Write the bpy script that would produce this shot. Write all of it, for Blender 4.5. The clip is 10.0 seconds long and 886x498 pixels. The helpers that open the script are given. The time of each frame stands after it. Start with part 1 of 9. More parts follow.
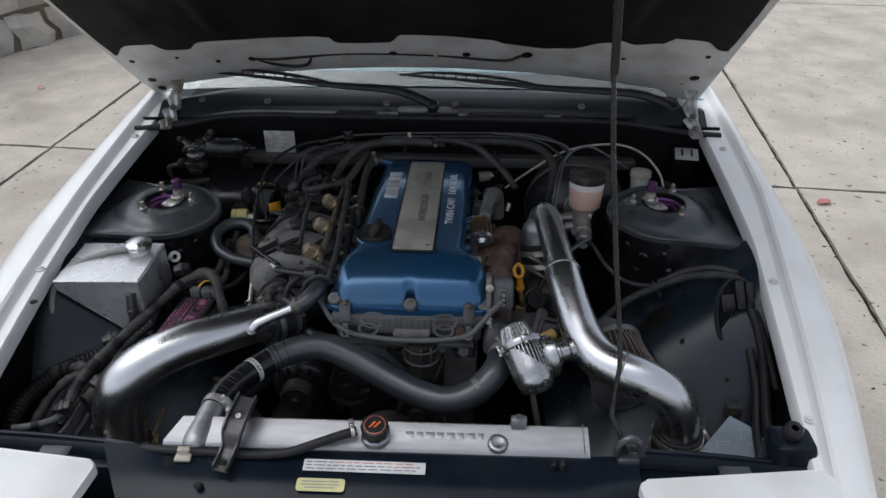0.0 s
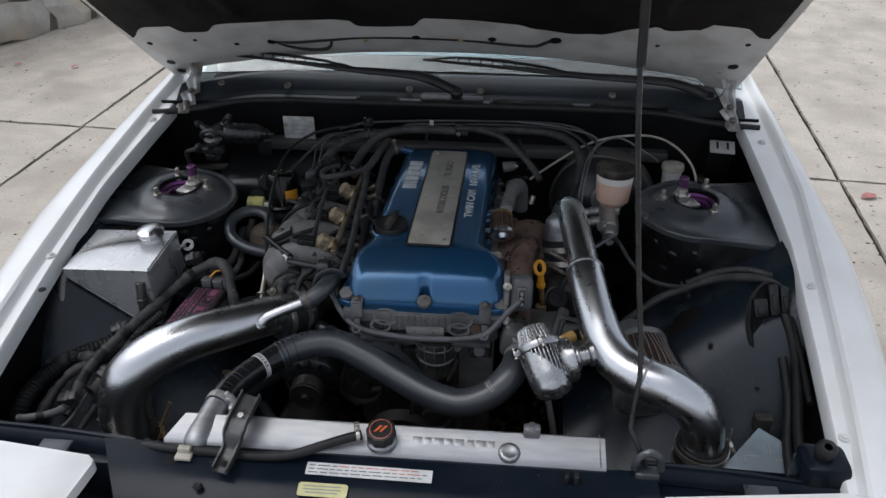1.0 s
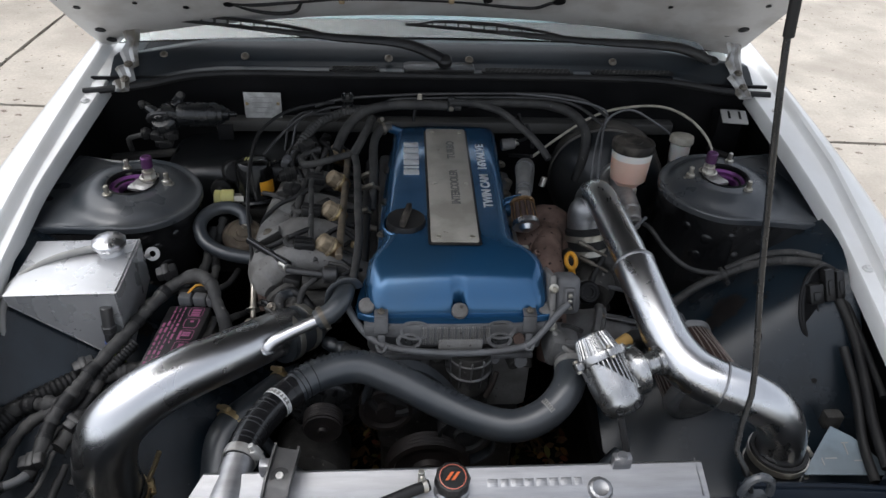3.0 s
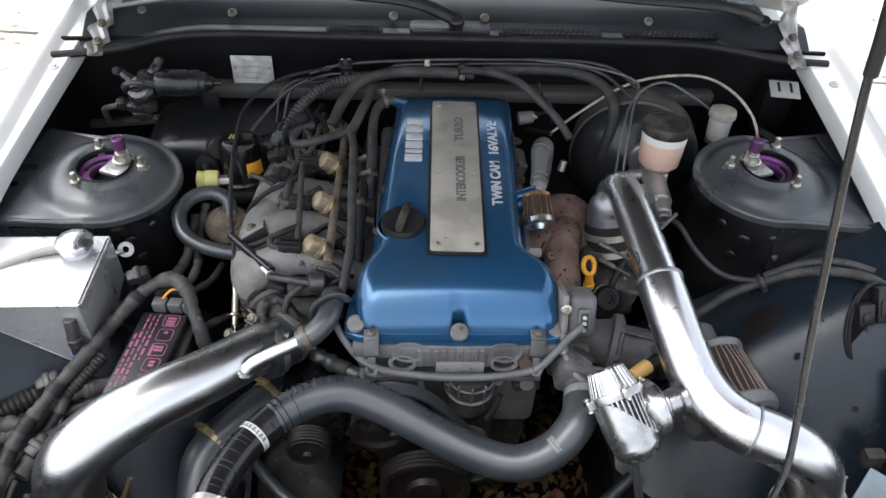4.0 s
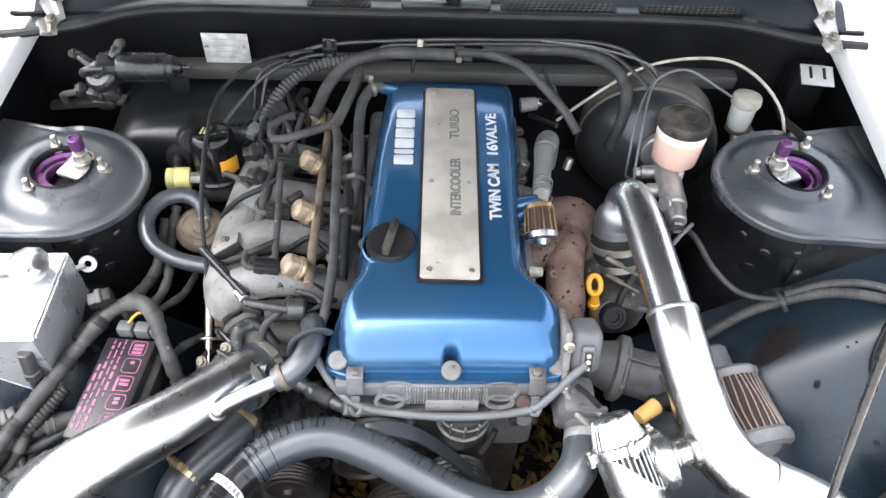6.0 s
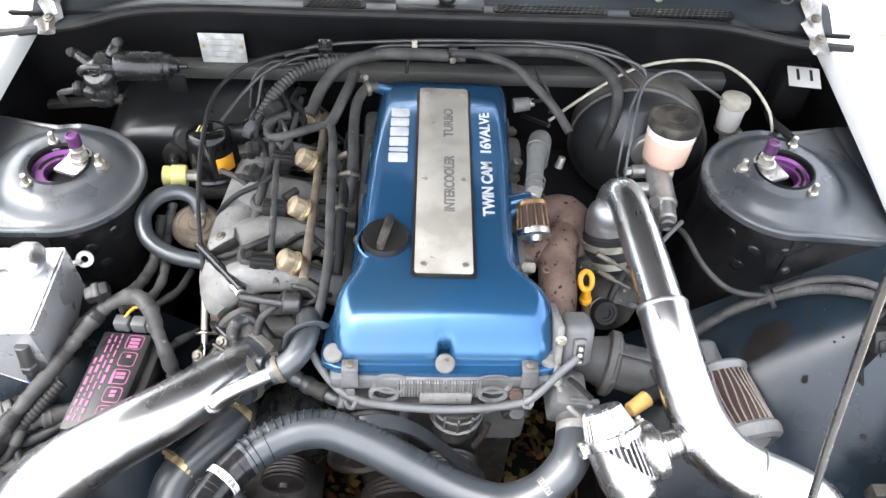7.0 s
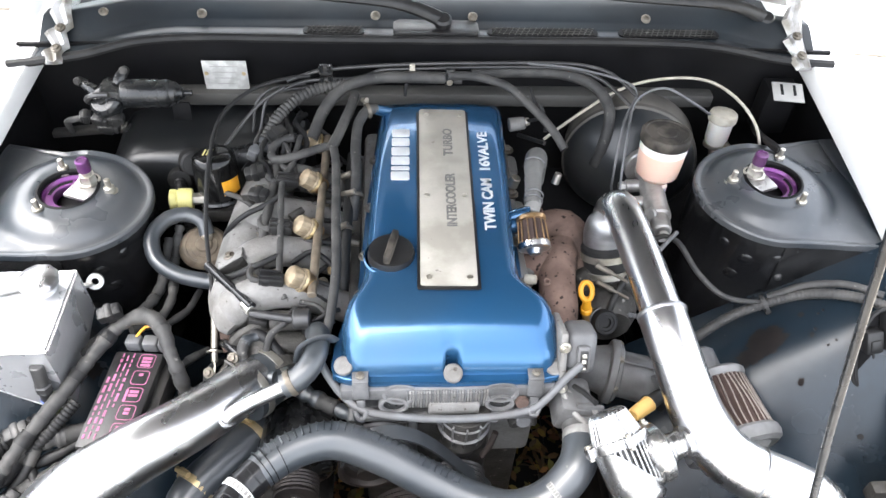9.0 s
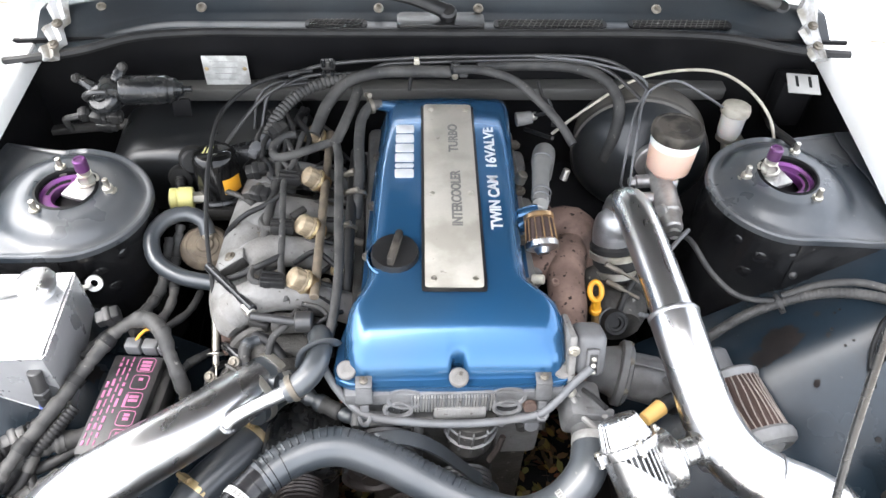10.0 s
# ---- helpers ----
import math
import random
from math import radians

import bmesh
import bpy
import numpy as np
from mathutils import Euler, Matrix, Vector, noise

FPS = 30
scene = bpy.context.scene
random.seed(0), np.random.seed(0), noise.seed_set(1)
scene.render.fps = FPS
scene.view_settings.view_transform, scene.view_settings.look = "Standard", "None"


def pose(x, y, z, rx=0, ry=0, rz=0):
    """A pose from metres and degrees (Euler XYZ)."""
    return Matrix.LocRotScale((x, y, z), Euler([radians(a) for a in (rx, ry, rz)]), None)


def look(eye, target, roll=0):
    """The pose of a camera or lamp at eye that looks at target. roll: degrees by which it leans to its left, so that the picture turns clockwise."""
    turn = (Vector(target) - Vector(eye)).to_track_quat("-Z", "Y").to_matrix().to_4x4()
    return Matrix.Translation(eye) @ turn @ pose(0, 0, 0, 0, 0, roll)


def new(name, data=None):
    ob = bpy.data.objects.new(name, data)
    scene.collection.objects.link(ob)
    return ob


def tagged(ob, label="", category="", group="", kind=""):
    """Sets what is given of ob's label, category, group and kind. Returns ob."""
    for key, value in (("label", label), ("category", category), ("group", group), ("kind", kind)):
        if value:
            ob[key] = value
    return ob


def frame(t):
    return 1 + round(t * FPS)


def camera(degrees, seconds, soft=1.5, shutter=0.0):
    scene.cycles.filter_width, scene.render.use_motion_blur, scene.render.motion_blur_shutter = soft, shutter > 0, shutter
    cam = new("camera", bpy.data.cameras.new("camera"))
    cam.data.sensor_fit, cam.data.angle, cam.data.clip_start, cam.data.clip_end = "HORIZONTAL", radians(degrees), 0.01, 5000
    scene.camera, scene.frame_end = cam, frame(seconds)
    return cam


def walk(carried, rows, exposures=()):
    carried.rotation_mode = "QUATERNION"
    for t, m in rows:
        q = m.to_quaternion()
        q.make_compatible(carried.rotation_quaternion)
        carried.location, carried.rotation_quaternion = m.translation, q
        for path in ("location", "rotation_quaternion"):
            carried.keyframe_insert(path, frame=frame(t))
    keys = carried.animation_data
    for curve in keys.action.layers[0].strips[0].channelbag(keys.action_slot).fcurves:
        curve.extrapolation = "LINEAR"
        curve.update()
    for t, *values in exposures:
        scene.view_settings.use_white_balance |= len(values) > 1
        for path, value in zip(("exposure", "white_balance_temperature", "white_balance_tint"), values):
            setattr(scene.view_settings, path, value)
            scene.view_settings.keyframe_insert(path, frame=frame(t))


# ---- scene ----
cam = camera(60.3, 10.0)
PATH = [
    (0, (0.138, -0.875, 1.572), (0.08, 0.832, 0.532), 0.3),
    (0.5, (0.148, -0.852, 1.567), (0.06, 0.842, 0.508), 0.5),
    (1, (0.168, -0.808, 1.561), (0.022, 0.869, 0.481), -0.1),
    (1.5, (0.148, -0.751, 1.547), (0.001, 0.9, 0.429), 1.4),
    (2, (0.066, -0.687, 1.533), (0.011, 0.953, 0.39), 0.3),
    (3.3, (-0.1, -0.557, 1.501), (0.073, 1.047, 0.319), 3.6),
    (3.5, (-0.08, -0.509, 1.513), (0.083, 1.064, 0.288), 3.7),
    (4, (-0.036, -0.397, 1.54), (0.047, 1.074, 0.187), 2.7),
    (4.5, (-0.022, -0.332, 1.549), (0.02, 1.033, 0.088), 3.6),
    (5, (-0.006, -0.282, 1.559), (-0.021, 0.993, 0.018), 2.6),
    (5.5, (-0.023, -0.224, 1.565), (0.038, 1.07, 0.041), 3.7),
    (5.7, (-0.019, -0.207, 1.571), (0.058, 1.095, 0.055), 3.2),
    (7, (-0.022, -0.233, 1.569), (0.079, 1.096, 0.078), 4.0),
    (7.5, (-0.024, -0.253, 1.575), (0.079, 1.09, 0.096), 3.5),
    (8, (-0.035, -0.268, 1.573), (0.068, 1.09, 0.108), 3.4),
    (8.5, (-0.041, -0.268, 1.574), (0.066, 1.089, 0.11), 3.0),
    (9, (-0.047, -0.269, 1.576), (0.085, 1.114, 0.138), 3.5),
    (9.5, (-0.054, -0.267, 1.559), (0.074, 1.106, 0.111), 3.0),
    (10, (-0.04, -0.238, 1.567), (0.069, 1.125, 0.108), 2.6),
]
walk(cam, [(t, look(eye, target, roll)) for t, eye, target, roll in PATH], exposures=[(0, -0.3, 6150, 10), (1, -0.25, 6150, 10), (2, 0.0, 6200, 10), (3.5, 0.6, 6350, 10), (4.0, 1.2, 6400, 10), (4.5, 1.65, 6450, 10), (5, 1.97, 6450, 10), (7, 2.57, 6500, 10), (10, 2.55, 6550, 10)])

# ---- light ----
world = bpy.data.worlds.new("sky")
scene.world = world
world.use_nodes = True
wn = world.node_tree.nodes
sky = wn.new("ShaderNodeTexSky")
sky.sky_type, sky.sun_disc = "NISHITA", False
sky.sun_elevation, sky.sun_rotation = radians(70), radians(270)
sky.dust_density, sky.air_density, sky.ozone_density = 3.0, 1.0, 1.0
wn["Background"].inputs[1].default_value = 0.21
veil = wn.new("ShaderNodeHueSaturation")
veil.inputs["Saturation"].default_value = 0.3
world.node_tree.links.new(sky.outputs[0], veil.inputs["Color"])
world.node_tree.links.new(veil.outputs[0], wn["Background"].inputs[0])
sun_data = bpy.data.lights.new("sun", "SUN")
sun_data.energy, sun_data.angle, sun_data.color = 1.45, radians(80), (1.0, 0.985, 0.965)
sun = new("sun", sun_data)
sun.matrix_world = look((-0.9, 0.9, 3.0), (0, 0.2, 0.5))


# ---- materials ----
def surface(name, base, second=None, rough=0.5, metal=0.0, scale=6.0, fine=90.0, mix=0.5, bump=0.0, bump_scale=120.0,
            rough_var=0.12, coat=0.0, dirt=None, dirt_amount=0.0, dirt_scale=3.0, vary=0.0, trans=0.0, sss=0.0, stretch=None, spec=0.5, speck=None, speck_scale=60.0, speck_at=0.66):
    m = bpy.data.materials.new(name)
    m.use_nodes = True
    nt = m.node_tree
    n, lk = nt.nodes, nt.links
    b = n["Principled BSDF"]
    tc = n.new("ShaderNodeTexCoord")
    src = tc.outputs["Object"]
    if stretch:
        mp = n.new("ShaderNodeMapping")
        mp.inputs["Scale"].default_value = stretch
        lk.new(src, mp.inputs[0])
        src = mp.outputs[0]

    def noi(sc, detail=4.0):
        q = n.new("ShaderNodeTexNoise")
        q.inputs["Scale"].default_value, q.inputs["Detail"].default_value = sc, detail
        lk.new(src, q.inputs["Vector"])
        return q.outputs[0]

    def ramp(value, a, c):
        q = n.new("ShaderNodeMapRange")
        q.inputs[1].default_value, q.inputs[2].default_value = a, c
        lk.new(value, q.inputs[0])
        return q.outputs[0]

    def blend(fac, a, c, mode="MIX"):
        q = n.new("ShaderNodeMix")
        q.data_type, q.blend_type = "RGBA", mode
        for s, v in ((0, fac), (6, a), (7, c)):
            if isinstance(v, (float, tuple)):
                q.inputs[s].default_value = v if s == 0 else (*v, 1)
            else:
                lk.new(v, q.inputs[s])
        return q.outputs[2]

    second = second or tuple(c * 0.72 for c in base)
    col = blend(ramp(noi(scale), 0.35, 0.7), base, second)
    grain = ramp(noi(fine, 2.0), 0.3, 0.7)
    g = n.new("ShaderNodeMath")
    g.operation = "MULTIPLY"
    g.inputs[1].default_value = mix * 0.5
    lk.new(grain, g.inputs[0])
    col = blend(g.outputs[0], col, tuple(c * 0.6 for c in base))
    if dirt:
        d = n.new("ShaderNodeMath")
        d.operation = "MULTIPLY"
        d.inputs[1].default_value = dirt_amount
        lk.new(ramp(noi(dirt_scale, 8.0), 0.45, 0.62), d.inputs[0])
        col = blend(d.outputs[0], col, dirt)
    if speck:
        col = blend(ramp(noi(speck_scale, 3.0), speck_at, speck_at + 0.05), col, speck)
    if vary:
        oi = n.new("ShaderNodeObjectInfo")
        hsv = n.new("ShaderNodeHueSaturation")
        mr = n.new("ShaderNodeMapRange")
        mr.inputs[3].default_value, mr.inputs[4].default_value = 1 - vary, 1 + vary
        lk.new(oi.outputs["Random"], mr.inputs[0])
        lk.new(mr.outputs[0], hsv.inputs["Value"])
        lk.new(col, hsv.inputs["Color"])
        col = hsv.outputs[0]
    lk.new(col, b.inputs["Base Color"])
    rr = n.new("ShaderNodeMapRange")
    rr.inputs[3].default_value, rr.inputs[4].default_value = max(0.02, rough - rough_var), min(1.0, rough + rough_var)
    lk.new(noi(scale * 2.3), rr.inputs[0])
    lk.new(rr.outputs[0], b.inputs["Roughness"])
    b.inputs["Metallic"].default_value = metal
    b.inputs["Specular IOR Level"].default_value = spec
    b.inputs["Coat Weight"].default_value = coat
    b.inputs["Coat Roughness"].default_value = 0.08
    b.inputs["Transmission Weight"].default_value = trans
    if sss:
        b.inputs["Subsurface Weight"].default_value = sss
        b.inputs["Subsurface Radius"].default_value = (0.02, 0.012, 0.008)
    if bump:
        bp = n.new("ShaderNodeBump")
        bp.inputs["Strength"].default_value, bp.inputs["Distance"].default_value = bump, 0.002
        lk.new(noi(bump_scale, 5.0), bp.inputs["Height"])
        lk.new(bp.outputs[0], b.inputs["Normal"])
    return m


CONCRETE = surface("concrete", (0.56, 0.507, 0.435), (0.43, 0.39, 0.335), 0.9, scale=4.5, fine=75, mix=0.8, bump=0.8, bump_scale=90, dirt=(0.31, 0.275, 0.235), dirt_amount=0.5, dirt_scale=2.6, vary=0.05, spec=0.2, speck=(0.2, 0.17, 0.14), speck_scale=26, speck_at=0.655)
JOINT = surface("joint_dirt", (0.022, 0.017, 0.012), (0.06, 0.046, 0.028), 0.95, scale=40, bump=0.8, spec=0.1)
STONE = surface("wall_stone", (0.5, 0.475, 0.435), (0.34, 0.325, 0.3), 0.9, scale=7, fine=40, bump=0.9, bump_scale=40, dirt=(0.42, 0.34, 0.22), dirt_amount=0.5, dirt_scale=3, vary=0.2, spec=0.15)
MORTAR = surface("mortar", (0.2, 0.17, 0.13), None, 0.95, bump=0.6)
WHITE = surface("white_paint", (0.8, 0.8, 0.79), (0.77, 0.77, 0.76), 0.25, scale=4, mix=0.06, coat=0.5, rough_var=0.05,
                dirt=(0.6, 0.58, 0.54), dirt_amount=0.25, dirt_scale=9)
WHITE_DULL = surface("dull_white_paint", (0.68, 0.68, 0.67), (0.6, 0.6, 0.59), 0.45, scale=7, mix=0.15,
                     dirt=(0.35, 0.33, 0.3), dirt_amount=0.45, dirt_scale=11)
BAYPAINT = surface("bay_paint", (0.021, 0.027, 0.034), (0.037, 0.043, 0.05), 0.3, scale=5, mix=0.4, coat=0.0, rough_var=0.13, dirt=(0.1, 0.1, 0.1), dirt_amount=0.5, dirt_scale=6, bump=0.1, bump_scale=16, speck=(0.15, 0.145, 0.14), speck_scale=130, speck_at=0.72, spec=0.7)
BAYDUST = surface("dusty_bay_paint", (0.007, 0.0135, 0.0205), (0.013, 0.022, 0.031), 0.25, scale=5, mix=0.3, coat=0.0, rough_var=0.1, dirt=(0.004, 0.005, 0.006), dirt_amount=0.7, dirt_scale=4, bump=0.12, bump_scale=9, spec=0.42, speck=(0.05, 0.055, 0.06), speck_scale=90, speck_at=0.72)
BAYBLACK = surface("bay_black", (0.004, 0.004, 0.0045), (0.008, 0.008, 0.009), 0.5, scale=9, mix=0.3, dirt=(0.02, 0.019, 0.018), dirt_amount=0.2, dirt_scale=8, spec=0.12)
COWL = surface("cowl_paint", (0.017, 0.022, 0.027), (0.027, 0.033, 0.038), 0.36, scale=4, mix=0.2, coat=0.0, spec=0.3, rough_var=0.12, dirt=(0.008, 0.008, 0.009), dirt_amount=0.4, dirt_scale=5, speck=(0.08, 0.075, 0.07), speck_scale=110, speck_at=0.74)
RUBBER = surface("black_rubber", (0.012, 0.012, 0.013), (0.02, 0.02, 0.02), 0.5, scale=20, mix=0.2, dirt=(0.05, 0.048, 0.045), dirt_amount=0.25, dirt_scale=14, spec=0.25)
HOSE = surface("grey_rubber_hose", (0.027, 0.032, 0.038), (0.038, 0.044, 0.05), 0.36, scale=12, mix=0.2, dirt=(0.07, 0.072, 0.074), dirt_amount=0.35, dirt_scale=10, spec=0.95, speck=(0.12, 0.12, 0.115), speck_scale=90, speck_at=0.73)
DUSTHOSE = surface("dusty_hose", (0.045, 0.044, 0.043), (0.028, 0.028, 0.028), 0.6, scale=35, mix=0.3, dirt=(0.09, 0.086, 0.08), dirt_amount=0.5, dirt_scale=28, spec=0.35, bump=0.3, bump_scale=130, speck=(0.16, 0.152, 0.14), speck_scale=120, speck_at=0.68)
PLASTIC = surface("black_plastic", (0.010, 0.010, 0.011), (0.018, 0.018, 0.018), 0.38, scale=15, mix=0.2, bump=0.1, bump_scale=400, dirt=(0.05, 0.047, 0.043), dirt_amount=0.3, dirt_scale=22, spec=0.4)
GREYPLAST = surface("grey_plastic", (0.1, 0.105, 0.11), (0.14, 0.14, 0.145), 0.5, scale=15, mix=0.3, dirt=(0.05, 0.045, 0.04),
                    dirt_amount=0.4, dirt_scale=16)
CHROME = surface("polished_aluminium", (0.72, 0.72, 0.725), (0.62, 0.62, 0.63), 0.28, 1.0, scale=7, fine=120, mix=0.06, rough_var=0.07, stretch=(1, 0.6, 1), dirt=(0.5, 0.495, 0.49), dirt_amount=0.3, dirt_scale=4)
BUFFED = surface("buffed_aluminium", (0.72, 0.722, 0.73), (0.62, 0.625, 0.64), 0.28, 1.0, scale=9, fine=140, mix=0.06, rough_var=0.07, stretch=(1.6, 0.35, 1.6), dirt=(0.5, 0.51, 0.53), dirt_amount=0.3, dirt_scale=4)
BRUSHED = surface("brushed_aluminium", (0.36, 0.36, 0.37), (0.29, 0.29, 0.3), 0.42, 0.9, scale=14, fine=160, mix=0.15, bump=0.12, bump_scale=90, rough_var=0.08, stretch=(1, 8, 8), dirt=(0.24, 0.238, 0.235), dirt_amount=0.4, dirt_scale=6)
SATIN = surface("satin_silver", (0.56, 0.56, 0.56), (0.44, 0.44, 0.445), 0.27, 0.95, scale=18, fine=200, mix=0.25, rough_var=0.08, dirt=(0.3, 0.295, 0.285), dirt_amount=0.4, dirt_scale=30)
TANKALU = surface("sheet_aluminium", (0.6, 0.6, 0.61), (0.5, 0.505, 0.51), 0.3, 0.6, scale=10, fine=120, mix=0.15, bump=0.3, bump_scale=14, rough_var=0.2)
CAST = surface("cast_aluminium", (0.25, 0.244, 0.235), (0.165, 0.161, 0.154), 0.58, 0.05, scale=16, fine=160, mix=0.6, bump=0.5, bump_scale=220, dirt=(0.1, 0.09, 0.078), dirt_amount=0.5, dirt_scale=22, spec=0.3, speck=(0.07, 0.063, 0.054), speck_scale=120, speck_at=0.66)
DARKCAST = surface("grimy_casting", (0.09, 0.086, 0.08), (0.04, 0.038, 0.035), 0.55, 0.2, scale=18, fine=160, mix=0.5, bump=0.6, bump_scale=200, dirt=(0.012, 0.011, 0.01), dirt_amount=0.7, dirt_scale=14, spec=0.25, speck=(0.2, 0.19, 0.17), speck_scale=80, speck_at=0.68)
STEEL = surface("zinc_steel", (0.62, 0.6, 0.55), (0.5, 0.47, 0.4), 0.35, 0.9, scale=30, mix=0.3, dirt=(0.2, 0.16, 0.1), dirt_amount=0.35, dirt_scale=30)
BRASS = surface("yellow_zinc", (0.62, 0.48, 0.25), (0.5, 0.4, 0.26), 0.38, 0.75, scale=30, mix=0.3)
DARKSTEEL = surface("dark_steel", (0.06, 0.06, 0.062), (0.1, 0.098, 0.095), 0.4, 0.6, scale=20, mix=0.3)
RUST = surface("rusty_iron", (0.25, 0.17, 0.14), (0.12, 0.08, 0.066), 0.8, 0.05, scale=16, fine=150, mix=0.7, bump=1.0, bump_scale=90, dirt=(0.04, 0.03, 0.026), dirt_amount=0.8, dirt_scale=13, spec=0.12, speck=(0.025, 0.018, 0.016), speck_scale=90, speck_at=0.62)
PULLEY = surface("dull_brown_pulley", (0.04, 0.032, 0.029), (0.022, 0.02, 0.019), 0.5, 0.4, scale=20, mix=0.4)
BLUE = surface("blue_metallic_paint", (0.02, 0.108, 0.25), (0.042, 0.11, 0.2), 0.21, 0.56, scale=4, fine=700, mix=0.12, coat=0.5, rough_var=0.1)
PLATE = surface("name_plate_metal", (0.5, 0.47, 0.41), (0.41, 0.38, 0.33), 0.5, 0.2, scale=9, fine=300, mix=0.25, dirt=(0.24, 0.22, 0.18), dirt_amount=0.55, dirt_scale=14, speck=(0.2, 0.18, 0.16), speck_scale=60, speck_at=0.7)
LETTER = surface("letter_silver", (0.75, 0.76, 0.77), None, 0.4, 0.3, scale=40, mix=0.1)
LETTER_DARK = surface("letter_dark", (0.17, 0.165, 0.155), None, 0.5, scale=40, mix=0.2)
PURPLE = surface("purple_anodised", (0.17, 0.045, 0.19), (0.12, 0.03, 0.13), 0.38, 0.6, scale=20, mix=0.2, dirt=(0.2, 0.15, 0.2), dirt_amount=0.3, dirt_scale=40)
AMBER = surface("amber_plastic", (0.72, 0.34, 0.02), (0.6, 0.27, 0.02), 0.4, scale=30, mix=0.15)
YELLOWTAN = surface("tan_plastic", (0.6, 0.38, 0.12), (0.5, 0.3, 0.1), 0.5, scale=30, mix=0.15)
PALEYELLOW = surface("pale_yellow_plastic", (0.62, 0.58, 0.22), (0.5, 0.46, 0.18), 0.5, scale=30, mix=0.2)
BEIGE = surface("beige_metal", (0.24, 0.195, 0.145), (0.17, 0.14, 0.105), 0.45, 0.35, scale=30, mix=0.4, dirt=(0.09, 0.075, 0.06), dirt_amount=0.6, dirt_scale=30)
FLUID = surface("milky_reservoir", (0.72, 0.5, 0.4), (0.66, 0.44, 0.35), 0.4, scale=10, mix=0.05, sss=0.4)
INJCAP = surface("dusty_injector_cap", (0.34, 0.27, 0.18), (0.22, 0.17, 0.11), 0.5, 0.15, scale=60, mix=0.5, bump=0.4, bump_scale=200, dirt=(0.09, 0.07, 0.045), dirt_amount=0.6, dirt_scale=50, spec=0.35)
BRONZE = surface("bronze_plating", (0.45, 0.29, 0.14), (0.32, 0.21, 0.12), 0.36, 0.85, scale=40, mix=0.3, dirt=(0.12, 0.09, 0.06), dirt_amount=0.5, dirt_scale=40)
BLACKGLOSS = surface("gloss_black_paint", (0.004, 0.004, 0.004), (0.007, 0.007, 0.007), 0.13, scale=10, mix=0.2, coat=0.0, spec=0.35, rough_var=0.05, dirt=(0.03, 0.03, 0.03), dirt_amount=0.2, dirt_scale=20)
MOTOR = surface("dark_motor_paint", (0.010, 0.011, 0.012), (0.016, 0.017, 0.018), 0.27, 0.2, scale=20, mix=0.4, dirt=(0.045, 0.044, 0.042), dirt_amount=0.3, dirt_scale=30, spec=0.6)
STAINEDBOLT = surface("dull_bolt", (0.22, 0.2, 0.168), (0.15, 0.135, 0.11), 0.5, 0.6, scale=50, mix=0.4, dirt=(0.1, 0.08, 0.06), dirt_amount=0.6, dirt_scale=60)
MASTER = surface("clean_casting", (0.52, 0.51, 0.49), (0.38, 0.37, 0.36), 0.38, 0.55, scale=30, fine=200, mix=0.4, bump=0.25, bump_scale=300, dirt=(0.15, 0.13, 0.11), dirt_amount=0.45, dirt_scale=25)
SLEEVE = surface("glossy_black_silicone", (0.008, 0.008, 0.009), (0.014, 0.014, 0.015), 0.22, scale=14, mix=0.2, rough_var=0.08, spec=0.5)
NAVY = surface("navy_panel_paint", (0.005, 0.008, 0.014), (0.009, 0.014, 0.022), 0.18, scale=6, mix=0.25, coat=0.0, spec=0.12, rough_var=0.1, dirt=(0.022, 0.025, 0.028), dirt_amount=0.25, dirt_scale=8, bump=0.04, speck=(0.08, 0.08, 0.08), speck_scale=110, speck_at=0.74)
CAPDUST = surface("dusty_cap", (0.022, 0.02, 0.018), (0.04, 0.036, 0.031), 0.65, scale=30, mix=0.3, dirt=(0.12, 0.105, 0.088), dirt_amount=0.6, dirt_scale=24, spec=0.2)
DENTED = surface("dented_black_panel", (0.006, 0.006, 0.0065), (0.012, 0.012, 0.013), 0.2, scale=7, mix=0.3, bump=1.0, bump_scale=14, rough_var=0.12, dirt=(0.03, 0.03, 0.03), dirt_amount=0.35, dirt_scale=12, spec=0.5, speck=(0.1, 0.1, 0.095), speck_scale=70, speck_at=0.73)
LEDGE = surface("dusty_ledge", (0.06, 0.058, 0.054), (0.035, 0.034, 0.032), 0.6, scale=14, mix=0.5, dirt=(0.13, 0.122, 0.11), dirt_amount=0.55, dirt_scale=12, stretch=(0.25, 1, 1))
METER = surface("cast_meter_body", (0.17, 0.17, 0.172), (0.11, 0.11, 0.112), 0.55, 0.2, scale=22, fine=200, mix=0.5, bump=0.3, bump_scale=260, dirt=(0.05, 0.046, 0.042), dirt_amount=0.6, dirt_scale=20)
STAIN = surface("oil_stain", (0.006, 0.005, 0.005), (0.014, 0.011, 0.01), 0.75, scale=40, mix=0.4, spec=0.15)
MILK = surface("milky_plastic", (0.78, 0.75, 0.71), (0.7, 0.67, 0.62), 0.4, scale=10, mix=0.05, sss=0.3)
CREAM = surface("cream_plastic", (0.5, 0.47, 0.39), (0.4, 0.37, 0.31), 0.5, scale=40, mix=0.3, dirt=(0.2, 0.17, 0.13), dirt_amount=0.4, dirt_scale=50)
GREYHOSE = surface("light_grey_hose", (0.33, 0.325, 0.31), (0.27, 0.265, 0.25), 0.6, scale=20, mix=0.2)
